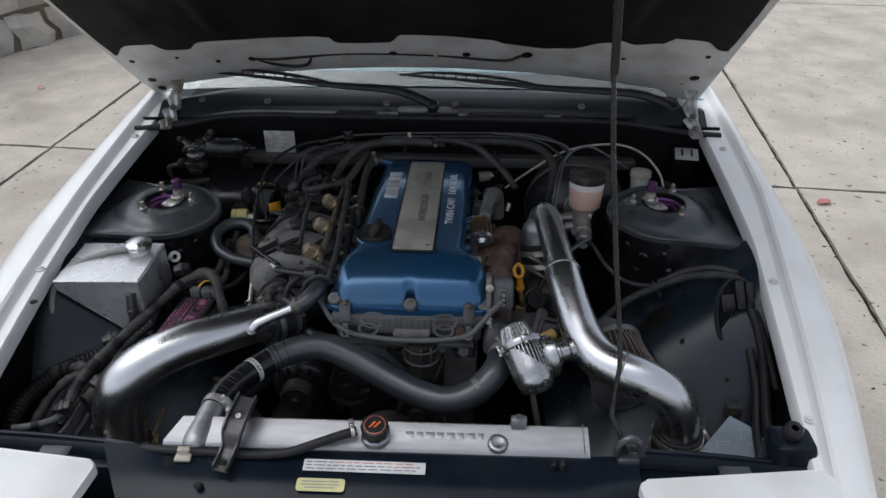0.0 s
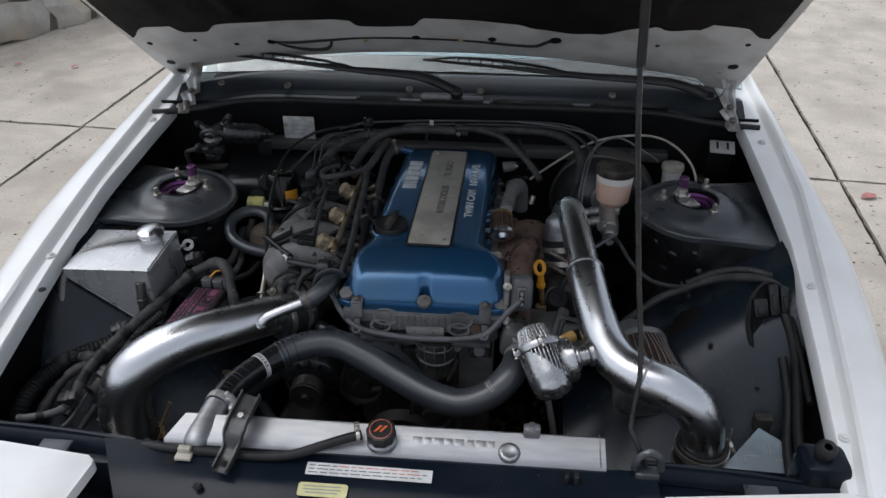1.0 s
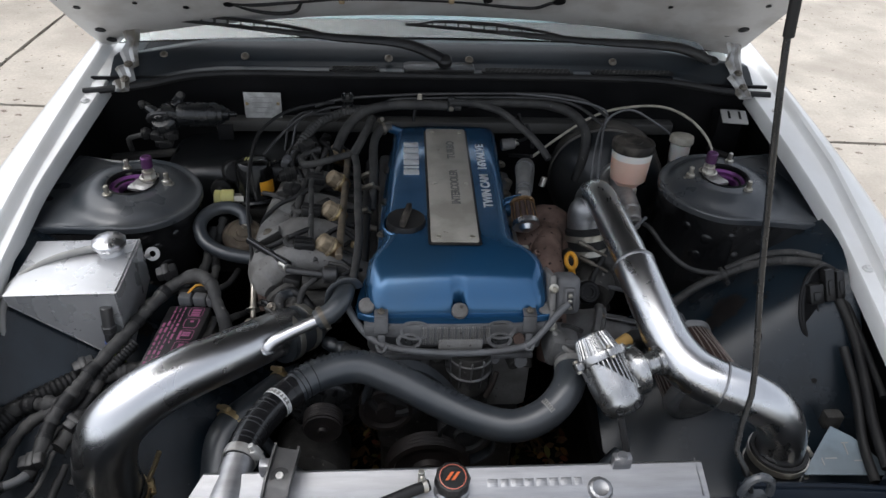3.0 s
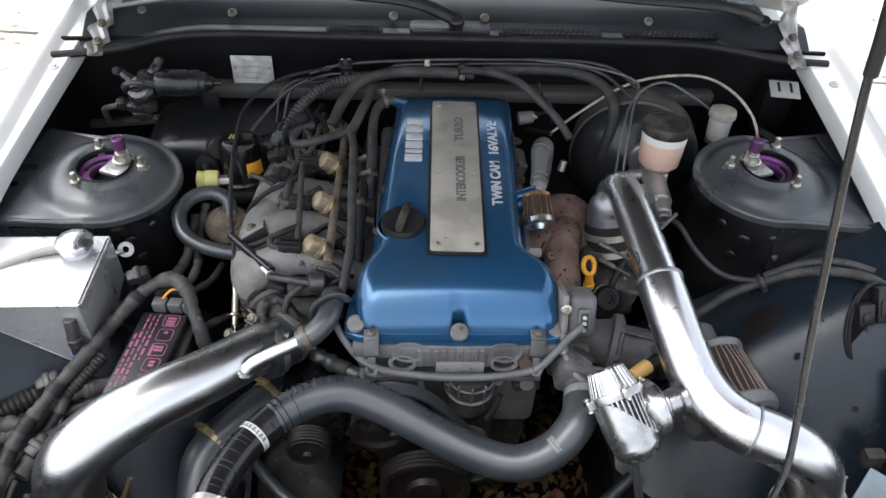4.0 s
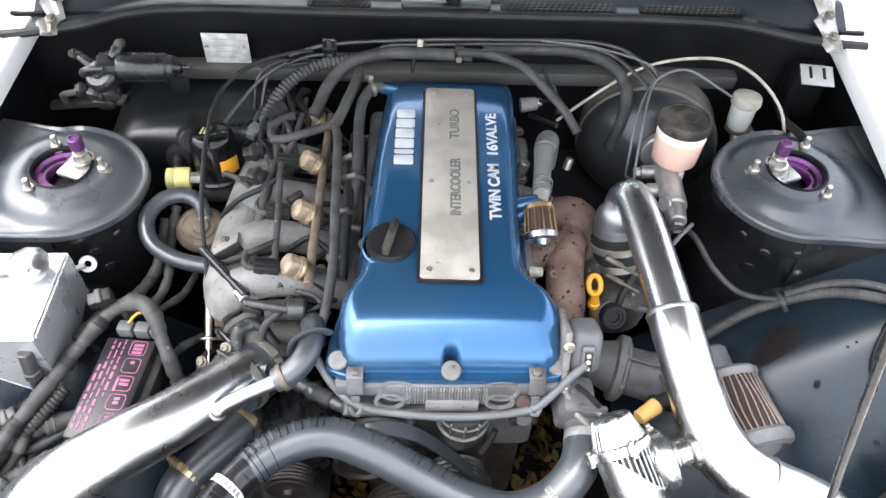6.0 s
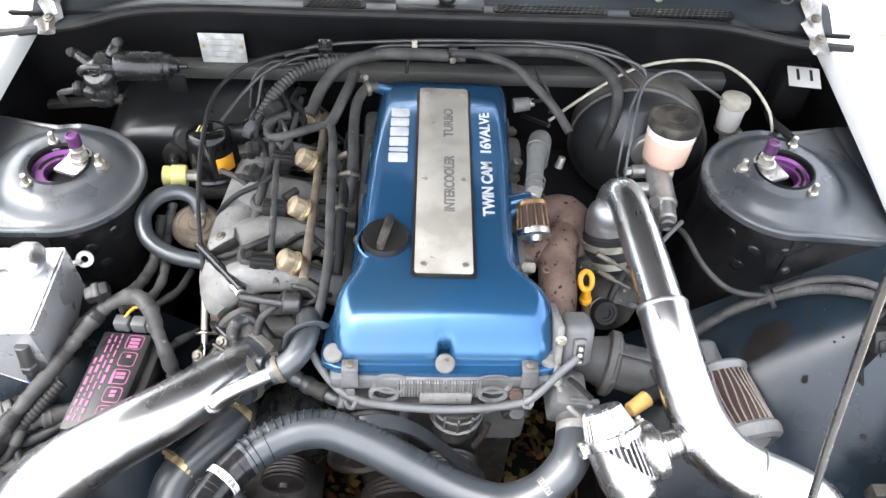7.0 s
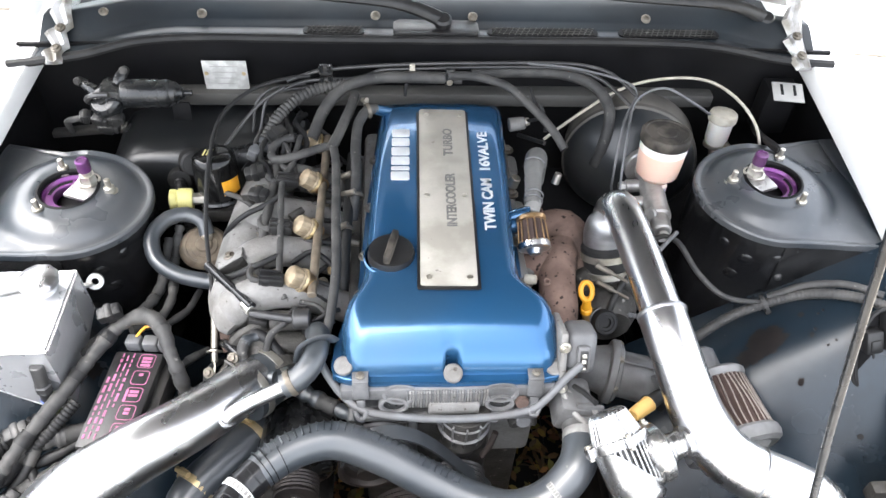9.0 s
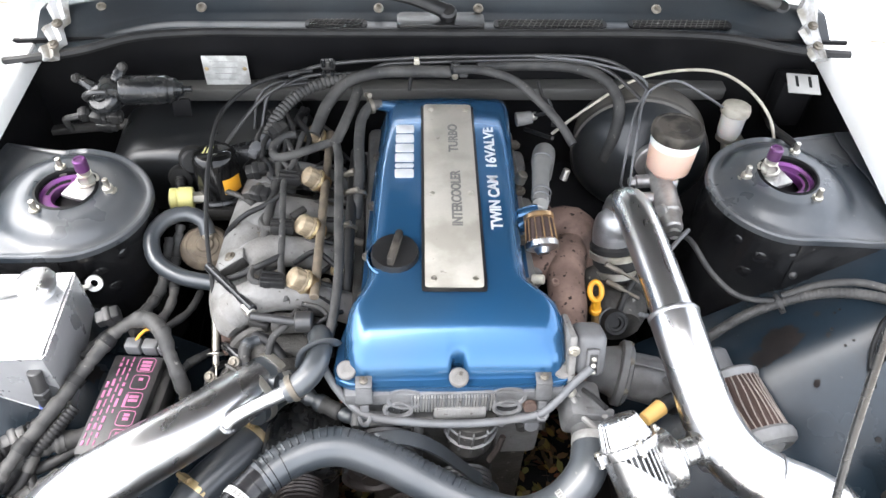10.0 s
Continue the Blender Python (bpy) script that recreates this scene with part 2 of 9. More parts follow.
ELBOWGREY = surface("grey_silicone", (0.19, 0.187, 0.18), (0.14, 0.138, 0.132), 0.6, scale=18, mix=0.3, dirt=(0.09, 0.086, 0.08), dirt_amount=0.4, dirt_scale=20)
PAPER = surface("label_paper", (0.55, 0.55, 0.53), (0.4, 0.395, 0.375), 0.6, scale=60, fine=200, mix=0.4, dirt=(0.3, 0.29, 0.27), dirt_amount=0.5, dirt_scale=60)
WHITELABEL = surface("white_label", (0.7, 0.7, 0.69), None, 0.4, scale=20, mix=0.05)
YELLOWLABEL = surface("yellow_label", (0.68, 0.64, 0.32), None, 0.4, scale=20, mix=0.05)
PINK = surface("pink_print", (0.33, 0.10, 0.2), (0.22, 0.07, 0.14), 0.6, scale=60, mix=0.4)
REDPRINT = surface("red_print", (0.6, 0.16, 0.1), None, 0.5, scale=50, mix=0.1)
DARKPRINT = surface("dark_print", (0.12, 0.12, 0.12), None, 0.5, scale=50, mix=0.1)
ORANGE = surface("orange_print", (0.75, 0.16, 0.04), None, 0.4, scale=50, mix=0.05)
FABRIC = surface("insulation", (0.008, 0.008, 0.0082), (0.015, 0.0145, 0.014), 0.7, scale=6, fine=300, mix=0.4, bump=0.8, bump_scale=60, dirt=(0.03, 0.024, 0.022), dirt_amount=0.5, dirt_scale=5, spec=0.16)
FILTER = surface("filter_paper", (0.07, 0.048, 0.042), (0.045, 0.033, 0.03), 0.8, scale=30, mix=0.3, spec=0.1)
FILTERRIM = surface("filter_wire", (0.3, 0.26, 0.235), (0.22, 0.19, 0.175), 0.5, 0.3, scale=30, mix=0.3)
GREYRUBBER = surface("light_grey_rubber", (0.2, 0.2, 0.2), (0.14, 0.14, 0.14), 0.6, scale=20, mix=0.3, bump=0.2, bump_scale=200, dirt=(0.08, 0.078, 0.075), dirt_amount=0.5, dirt_scale=20)
LEAF = surface("fallen_leaf", (0.13, 0.075, 0.02), (0.06, 0.045, 0.018), 0.8, scale=25, mix=0.5, dirt=(0.11, 0.12, 0.02), dirt_amount=0.6, dirt_scale=9)
leaf_nodes, leaf_links = LEAF.node_tree.nodes, LEAF.node_tree.links
leaf_shader = leaf_nodes["Principled BSDF"]
leaf_own = leaf_shader.inputs["Base Color"].links[0].from_socket
leaf_geo, leaf_ramp, leaf_mix = leaf_nodes.new("ShaderNodeNewGeometry"), leaf_nodes.new("ShaderNodeValToRGB"), leaf_nodes.new("ShaderNodeMix")
leaf_mix.data_type, leaf_mix.inputs[0].default_value = "RGBA", 0.75
for k, (at, c) in enumerate(((0.0, (0.03, 0.02, 0.012)), (0.35, (0.09, 0.048, 0.018)), (0.6, (0.15, 0.028, 0.016)), (0.8, (0.19, 0.125, 0.02)), (1.0, (0.085, 0.1, 0.022)))):
    e = leaf_ramp.color_ramp.elements[k] if k < 2 else leaf_ramp.color_ramp.elements.new(at)
    e.position, e.color = at, (*c, 1)
leaf_links.new(leaf_geo.outputs["Random Per Island"], leaf_ramp.inputs[0])
leaf_links.new(leaf_own, leaf_mix.inputs[6])
leaf_links.new(leaf_ramp.outputs[0], leaf_mix.inputs[7])
leaf_links.new(leaf_mix.outputs[2], leaf_shader.inputs["Base Color"])
PINKLEAF = surface("pink_petal", (0.5, 0.2, 0.18), None, 0.7, scale=40, mix=0.3)
DASH = surface("dashboard", (0.02, 0.022, 0.025), None, 0.7, scale=8, spec=0.2)
BLUEPLATE = surface("pale_blue_sheet", (0.24, 0.3, 0.34), (0.18, 0.23, 0.27), 0.45, scale=14, mix=0.2, dirt=(0.08, 0.09, 0.1), dirt_amount=0.5, dirt_scale=12)
SHADE = surface("sunshade_foil", (0.27, 0.38, 0.43), (0.23, 0.33, 0.38), 0.5, 0.0, scale=3, mix=0.1)
TYRE = surface("tyre_rubber", (0.02, 0.02, 0.02), None, 0.8, scale=20, bump=0.3)
CLEAR = bpy.data.materials.new("windscreen_glass")
CLEAR.use_nodes = True
cb = CLEAR.node_tree.nodes["Principled BSDF"]
cb.inputs["Base Color"].default_value = (0.75, 0.87, 0.87, 1)
cb.inputs["Roughness"].default_value = 0.03
cb.inputs["Transmission Weight"].default_value = 1.0
cb.inputs["IOR"].default_value = 1.5


# ---- building ----
def thing(name, at, label, category, group="", kind=""):
    e = new(name)
    e.location, e.empty_display_size = at, 0.02
    return tagged(e, label, category, group, kind)


def part(name, bm, material, parent=None, label="", angle=38, flat=False):
    bmesh.ops.recalc_face_normals(bm, faces=bm.faces)
    me = bpy.data.meshes.new(name)
    bm.to_mesh(me)
    bm.free()
    me.materials.append(material)
    if not flat:
        me.polygons.foreach_set("use_smooth", [True] * len(me.polygons))
        me.set_sharp_from_angle(angle=radians(angle))
    ob = new(name, me)
    if parent:
        ob.parent = parent
        if parent.type == "EMPTY":
            ob.matrix_parent_inverse = Matrix.Translation(-parent.location)
    if label:
        ob["label"] = label
    return ob


def solo(name, bm, material, label, category, group="", kind="", angle=38):
    return tagged(part(name, bm, material, None, "", angle), label, category, group, kind)


def aim(p, way, twist=0.0):
    """A pose at p whose z looks along way."""
    way = Vector(way).normalized()
    up = Vector((0, 0, 1)) if abs(way.z) < 0.95 else Vector((0, 1, 0))
    x = up.cross(way).normalized()
    m = Matrix((x, way.cross(x), way)).transposed().to_4x4()
    return Matrix.Translation(p) @ m @ Matrix.Rotation(twist, 4, "Z")


def lathe(bm, prof, m=None, segs=28, close=False, wave=None):
    """Turns a profile of (radius, height) round z; wave(angle) scales the radius."""
    m = m or Matrix()
    rings = []
    for r, h in prof:
        if r < 1e-6:
            rings.append([bm.verts.new(m @ Vector((0, 0, h)))])
        else:
            rings.append([bm.verts.new(m @ Vector((r * (wave(a) if wave else 1) * math.cos(a), r * (wave(a) if wave else 1) * math.sin(a), h)))
                          for a in (2 * math.pi * k / segs for k in range(segs))])
    pairs = list(zip(rings, rings[1:])) + ([(rings[-1], rings[0])] if close else [])
    for a, b in pairs:
        for k in range(segs):
            q = (k + 1) % segs
            vs = [a[0], a[0]] if len(a) == 1 else [a[k], a[q]]
            ws = [b[0], b[0]] if len(b) == 1 else [b[q], b[k]]
            f = list(dict.fromkeys(vs + ws))
            if len(f) > 2:
                bm.faces.new(f)
    return bm


def rod(bm, a, b, r, r2=None, segs=18, bev=None):
    """A solid round bar from a to b with eased ends."""
    a, b = Vector(a), Vector(b)
    h = (b - a).length
    r2 = r if r2 is None else r2
    bev = min(r, r2, h) * 0.15 if bev is None else bev
    lathe(bm, [(0, 0), (r - bev, 0), (r, bev), (r2, h - bev), (r2 - bev, h), (0, h)], aim(a, b - a), segs)
    return bm


def glide(pts, step):
    """A smooth line through the points."""
    p = [Vector(q) for q in pts]
    if len(p) == 2:
        n = max(2, int((p[1] - p[0]).length / step))
        return [p[0].lerp(p[1], k / n) for k in range(n + 1)], [k / n for k in range(n + 1)]
    e = [p[0] * 2 - p[1]] + p + [p[-1] * 2 - p[-2]]
    out, us = [], []
    for k in range(len(p) - 1):
        a, b, c, d = e[k:k + 4]
        n = max(2, int((c - b).length / step))
        ta, tb, tc = (max((b - a).length, 1e-5) ** 0.5, max((c - b).length, 1e-5) ** 0.5, max((d - c).length, 1e-5) ** 0.5)
        m1 = (b - a) / ta - (c - a) / (ta + tb) + (c - b) / tb
        m2 = (c - b) / tb - (d - b) / (tb + tc) + (d - c) / tc
        m1, m2 = m1 * tb, m2 * tb
        for j in range(n):
            t = j / n
            out.append((2 * t ** 3 - 3 * t ** 2 + 1) * b + (t ** 3 - 2 * t ** 2 + t) * m1 + (-2 * t ** 3 + 3 * t ** 2) * c + (t ** 3 - t ** 2) * m2)
            us.append(k + t)
    return out + [p[-1]], us + [len(p) - 1.0]


def tube(bm, pts, r, segs=12, step=0.012, rings=0.0, pitch=0.008, flat=1.0, caps=True, lumps=0.0):
    """A bent round tube; r is one radius or one for each point; rings gives a corrugated hose."""
    if rings:
        step = pitch / 3
    line, us = glide(pts, step)
    rs = r if isinstance(r, (list, tuple)) else [r] * len(pts)
    t0 = (line[1] - line[0]).normalized()
    side = t0.orthogonal().normalized()
    prev, loops, run = t0, [], 0.0
    for k, p in enumerate(line):
        t = (line[min(k + 1, len(line) - 1)] - line[max(k - 1, 0)]).normalized()
        side = (prev.rotation_difference(t) @ side).normalized()
        prev = t
        up = t.cross(side)
        i = min(int(us[k]), len(rs) - 2)
        rad = rs[i] + (rs[i + 1] - rs[i]) * (us[k] - i)
        if rings:
            rad *= 1 + rings * (1, 1, -1)[k % 3]
        if lumps:
            rad *= 1 + lumps * noise.noise(p * 90) + 0.6 * lumps * noise.noise(p * 260)
        loops.append([bm.verts.new(p + rad * (math.cos(a) * side + flat * math.sin(a) * up)) for a in (2 * math.pi * j / segs for j in range(segs))])
    for a, b in zip(loops, loops[1:]):
        for j in range(segs):
            bm.faces.new((a[j], a[(j + 1) % segs], b[(j + 1) % segs], b[j]))
    if caps:
        bm.faces.new(loops[0])
        bm.faces.new(loops[-1])
    return bm


def block(bm, size, m=None, bev=0.002, segs=2):
    """A box with eased edges, its middle at the origin of m."""
    m = m or Matrix()
    made = bmesh.ops.create_cube(bm, size=1.0, matrix=m @ Matrix.Diagonal((*size, 1)))
    if bev:
        es = list({e for v in made["verts"] for e in v.link_edges})
        bmesh.ops.bevel(bm, geom=es, offset=min(bev, min(size) * 0.45), segments=segs, affect="EDGES", profile=0.5)
    return bm


def slab(bm, outline, thick, m=None, bev=0.0):
    """A flat plate with the given outline in xy, from z = 0 up to thick."""
    m = m or Matrix()
    lo = [bm.verts.new(m @ Vector((x, y, 0))) for x, y in outline]
    hi = [bm.verts.new(m @ Vector((x, y, thick))) for x, y in outline]
    n = len(outline)
    top = bm.faces.new(hi)
    bm.faces.new(lo[::-1])
    for k in range(n):
        bm.faces.new((lo[k], lo[(k + 1) % n], hi[(k + 1) % n], hi[k]))
    if bev:
        bmesh.ops.bevel(bm, geom=list(top.edges), offset=bev, segments=2, affect="EDGES", profile=0.5)
    return bm


def rounded(w, h, r, n=5, cx=0.0, cy=0.0):
    """The outline of a rectangle with round corners."""
    out = []
    for sx, sy, a0 in ((1, 1, 0), (-1, 1, 90), (-1, -1, 180), (1, -1, 270)):
        for k in range(n + 1):
            a = radians(a0 + 90 * k / n)
            out.append((cx + sx * (w / 2 - r) + r * math.cos(a), cy + sy * (h / 2 - r) + r * math.sin(a)))
    return out


def loft(bm, loops, caps=True, ring=True):
    vs = [[bm.verts.new(p) for p in lp] for lp in loops]
    n = len(vs[0])
    for a, b in zip(vs, vs[1:]):
        for j in range(n if ring else n - 1):
            bm.faces.new((a[j], a[(j + 1) % n], b[(j + 1) % n], b[j]))
    if caps:
        bm.faces.new(vs[0])
        bm.faces.new(vs[-1])
    return bm


def sheet(bm, fn, nu, nv, thick=0.0):
    """A surface of fn(u, v), both 0 to 1."""
    g = [[bm.verts.new(fn(i / nu, j / nv)) for j in range(nv + 1)] for i in range(nu + 1)]
    fs = [bm.faces.new((g[i][j], g[i + 1][j], g[i + 1][j + 1], g[i][j + 1])) for i in range(nu) for j in range(nv)]
    if thick:
        bmesh.ops.recalc_face_normals(bm, faces=fs)
        bmesh.ops.solidify(bm, geom=fs, thickness=thick)
    return bm


def bolt(bm, p, way, r=0.007, h=0.006):
    """A flanged hexagon bolt head that stands on p."""
    m = aim(p, way)
    lathe(bm, [(0, -0.002), (r * 1.5, -0.002), (r * 1.5, 0.001), (r * 1.25, 0.002), (0, 0.002)], m, 16)
    lathe(bm, [(r, 0.001), (r, h * 0.85), (r * 0.85, h), (r * 0.5, h), (r * 0.45, h * 0.8), (0, h * 0.8)], m, 6)
    return bm


def band(bm, p, way, r, width=0.011, screw=0.0):
    """A hose clamp with its worm screw."""
    m = aim(p, way)
    w = width / 2
    lathe(bm, [(r, -w), (r + 0.0018, -w), (r + 0.0022, 0), (r + 0.0018, w), (r, w)], m, 28, close=True)
    q = m @ Matrix.Rotation(screw, 4, "Z") @ Matrix.Translation((r + 0.005, 0, 0))
    block(bm, (0.009, 0.016, width), q, 0.0015)
    rod(bm, q @ Vector((0.001, -0.016, 0)), q @ Vector((0.001, 0.013, 0)), 0.0045, segs=8)
    return bm


def nugget(bm, m):
    """A small eight-sided crumb."""
    v = [bm.verts.new(m @ Vector(p)) for p in ((1, 0, 0), (0, 1, 0), (-1, 0, 0), (0, -1, 0), (0, 0, 1), (0, 0, -1))]
    for a, b in ((0, 1), (1, 2), (2, 3), (3, 0)):
        bm.faces.new((v[a], v[b], v[4]))
        bm.faces.new((v[b], v[a], v[5]))


def letters(name, words, length, height, m, material, parent, depth=0.0006, label=""):
    """Raised lettering along x of m, as long and as high as given."""
    c = bpy.data.curves.new(name, "FONT")
    c.body, c.extrude, c.offset = words, depth, 0.026
    o = bpy.data.objects.new(name, c)
    scene.collection.objects.link(o)
    bpy.context.view_layer.update()
    me = bpy.data.meshes.new_from_object(o.evaluated_get(bpy.context.evaluated_depsgraph_get()))
    bpy.data.objects.remove(o)
    xs = [v.co.x for v in me.vertices]
    ys = [v.co.y for v in me.vertices]
    fit = Matrix.Diagonal((length / (max(xs) - min(xs)), height / (max(ys) - min(ys)), 1, 1)) @ Matrix.Translation((-min(xs), -min(ys), 0))
    me.transform(m @ fit)
    me.materials.clear()
    me.materials.append(material)
    ob = new(name, me)
    ob.parent = parent
    if parent.type == "EMPTY":
        ob.matrix_parent_inverse = Matrix.Translation(-parent.location)
    if label:
        ob["label"] = label
    return ob


B = bmesh.new


# ---- ground, joints and stone wall ----
ground = solo("ground", sheet(B(), lambda u, v: Vector((-300 + 600 * u, -300 + 600 * v, -0.014)), 1, 1), JOINT,
              "dark dirt bed under the concrete driveway", "ground", kind="structure")
slope = Matrix.Translation((1.648, 2.315, 0)) @ Matrix.Rotation(radians(-4.6), 4, "Z")
SIZE = 3.62


def slab_mesh():
    bm = B()
    h, n, out = SIZE / 2, 70, []
    for q in range(4):
        for k in range(n):
            a = -h + SIZE * k / n
            d = h - 0.007 - 0.014 * abs(noise.noise(Vector((a * 9, q * 5.0, 0)))) - 0.008 * abs(noise.noise(Vector((a * 31, q * 5.0, 2))))
            out.append(((a, -d), (d, a), (-a, d), (-d, -a))[q])
    slab(bm, out, 0.06, Matrix.Translation((0, 0, -0.06)), 0.004)
    return bm


first = part("concrete_slab", slab_mesh(), CONCRETE, ground)
for i in range(-4, 5):
    for j in range(-3, 7):
        q = first if (i, j) == (-4, -3) else bpy.data.objects.new("concrete_slab", first.data)
        if q is not first:
            scene.collection.objects.link(q)
            q.parent = ground
        q.matrix_basis = slope @ Matrix.Translation(((i + 0.5) * SIZE, (j + 0.5) * SIZE, 0))

wall = solo("wall_stone", block(B(), (0.28, 7.0, 1.25), Matrix.Translation((-3.49, 3.38, 0.6)) @ Matrix.Rotation(radians(-26), 4, "Z"), 0.02), MORTAR,
            "low retaining wall of grey and tan field stone", "stone wall", kind="structure")
wall_at = Matrix.Translation((-3.49, 3.38, 0)) @ Matrix.Rotation(radians(-26), 4, "Z")
rnd = random.Random(4)
z0 = 0.0
while z0 < 1.15:
    hgt, y0 = rnd.uniform(0.2, 0.36), -3.4 + rnd.uniform(0, 0.2)
    while y0 < 3.3:
        ln = rnd.uniform(0.25, 0.6)
        bm = B()
        bmesh.ops.create_cube(bm, size=1.0)
        bmesh.ops.subdivide_edges(bm, edges=bm.edges[:], cuts=2, use_grid_fill=True)
        jit = [rnd.uniform(-0.06, 0.06) for _ in range(4)]
        for v in bm.verts:
            c = v.co.copy()
            v.co = Vector((c.x * 0.13 * (1 - 0.5 * (abs(c.y) > 0.4) - 0.3 * (abs(c.z) > 0.4)), c.y * ln + (jit[0] if c.z > 0 else jit[1]), c.z * hgt + (jit[2] if c.y > 0 else jit[3]) * 0.5))
            v.co += 0.016 * noise.noise_vector(c * 2.4 + Vector((y0 * 9, z0 * 7, 0)))
        bm.transform(wall_at @ Matrix.Translation((0.13, y0 + ln / 2, z0 + hgt / 2)))
        part("stone", bm, STONE, wall, angle=24)
        y0 += ln + 0.012
    z0 += hgt + 0.01

# grit and dry bits that lie on the concrete and in its joints
rg = random.Random(21)
bm = B()
for k in range(900):
    if k % 3:
        x, y = rg.uniform(-4, 4.5), rg.uniform(-0.6, 7)
    else:
        p = slope @ Vector((rg.choice((-1, 0, 1)) * SIZE + rg.gauss(0, 0.02), rg.uniform(-3, 6), 0)) if rg.random() < 0.6 else slope @ Vector((rg.uniform(-4, 4), rg.choice((-1, 0, 1)) * SIZE + rg.gauss(0, 0.02), 0))
        x, y = p.x, p.y
    if abs(x) < 0.95 and y < 1.9:
        continue
    r = rg.choice((0.002, 0.003, 0.003, 0.004, 0.006))
    nugget(bm, Matrix.Translation((x, y, r * 0.4)) @ Matrix.Rotation(rg.uniform(0, 6), 4, "Z") @ Matrix.Diagonal((1.6 * r, 0.8 * r, 0.5 * r, 1)))
solo("concrete_grit", bm, JOINT, "dark grit and dry bits on the concrete", "grit", kind="stuff")


# ---- car body: fenders, aprons, towers, firewall, cowl, hood ----
car = thing("car", (0, 0.3, 0), "white sports car with its hood propped open on concrete", "car")


def edge_z(y):
    return 0.665 + 0.24 * y - 0.06 * y * y


def side_x(y, s):
    """Inner lip, ridge and outer side of a fender at y."""
    if s > 0:
        inner = 0.683 + 0.050 * min(1, max(0, (y + 0.1) / 0.6)) - 0.012 * max(0, (y - 0.6)) * 2
        ridge = 0.700 + 0.085 * min(1, max(0, (y + 0.1) / 0.75)) ** 0.8
        outer = 0.775 + 0.08 * math.sin(min(1.0, max(0, (y + 0.12) / 0.62)) * math.pi / 2) - 0.07 * max(0, y - 0.5)
    else:
        inner = -(0.688 + 0.007 * min(1, max(0, (y + 0.1) / 0.5)) - 0.095 * max(0, y - 0.6))
        ridge = -(0.722 - 0.02 * min(1, max(0, y - 0.3)) - 0.03 * max(0, y - 0.6))
        outer = -(0.757 + 0.056 * math.sin(min(1.0, max(0, (y + 0.12) / 0.55)) * math.pi / 2) - 0.11 * max(0, y - 0.5))
    return inner, ridge, outer


for s in (1, -1):
    bm = B()
    loops = []
    for k in range(41):
        y = -0.35 + 1.55 * k / 40
        i, r, o = side_x(y, s)
        z = edge_z(y)
        pts = [(i, z - 0.04), (i, z - 0.008), (i + 0.003 * s, z - 0.004), (r - 0.008 * s, z - 0.004), (r - 0.003 * s, z), (r, z + 0.011), (r + 0.006 * s, z + 0.0155)]
        for q in range(1, 8):
            a = q / 7 * math.pi / 2
            pts.append((r + 0.006 * s + (o - r - 0.006 * s) * math.sin(a), z + 0.0155 - 0.06 * (1 - math.cos(a))))
        pts += [(o + 0.004 * s, z - 0.15), (o, z - 0.3), (o - 0.03 * s, 0.24)]
        loops.append([Vector((px, y, pz)) for px, pz in pts])
    loft(bm, loops, caps=False, ring=False)
    fender = part("fender", bm, WHITE, car, "glossy white fender with bolted inner flange")
    for y in ((0.075, 0.388, 0.85) if s > 0 else (0.075, 0.374, 0.86)):
        i, r, _ = side_x(y, s)
        part("bolt", bolt(B(), ((i + r) / 2, y, edge_z(y) - 0.003), (0, 0, 1), 0.006, 0.005), WHITE_DULL, fender)
    part("bolt_hole", lathe(B(), [(0, 0), (0.007, 0), (0.007, 0.0012), (0, 0.0012)], aim(((i + r) / 2 - 0.004 * s, 0.287, edge_z(0.287) - 0.0045), (0, 0, 1)), 14), BAYBLACK, fender)


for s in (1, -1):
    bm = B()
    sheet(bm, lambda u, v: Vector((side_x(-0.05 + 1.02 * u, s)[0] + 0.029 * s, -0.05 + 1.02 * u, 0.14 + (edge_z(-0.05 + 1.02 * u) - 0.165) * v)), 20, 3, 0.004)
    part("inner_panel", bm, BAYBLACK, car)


def smooth(a, b, x):
    t = min(1, max(0, (x - a) / (b - a)))
    return t * t * (3 - 2 * t)


# inner wings that bulge over the wheels
def wing(s):
    def fn(u, v):
        x, y = 0.31 + 0.41 * u, -0.02 + 0.56 * v
        sx = (x - 0.33) / 0.39
        z = 0.33 + 0.12 * sx + smooth(0.11, 0.46, y) * (0.13 + 0.17 * sx)
        return Vector((s * x * (1.02 if s > 0 else 0.965 + 0.045 * u), y, z))
    return fn


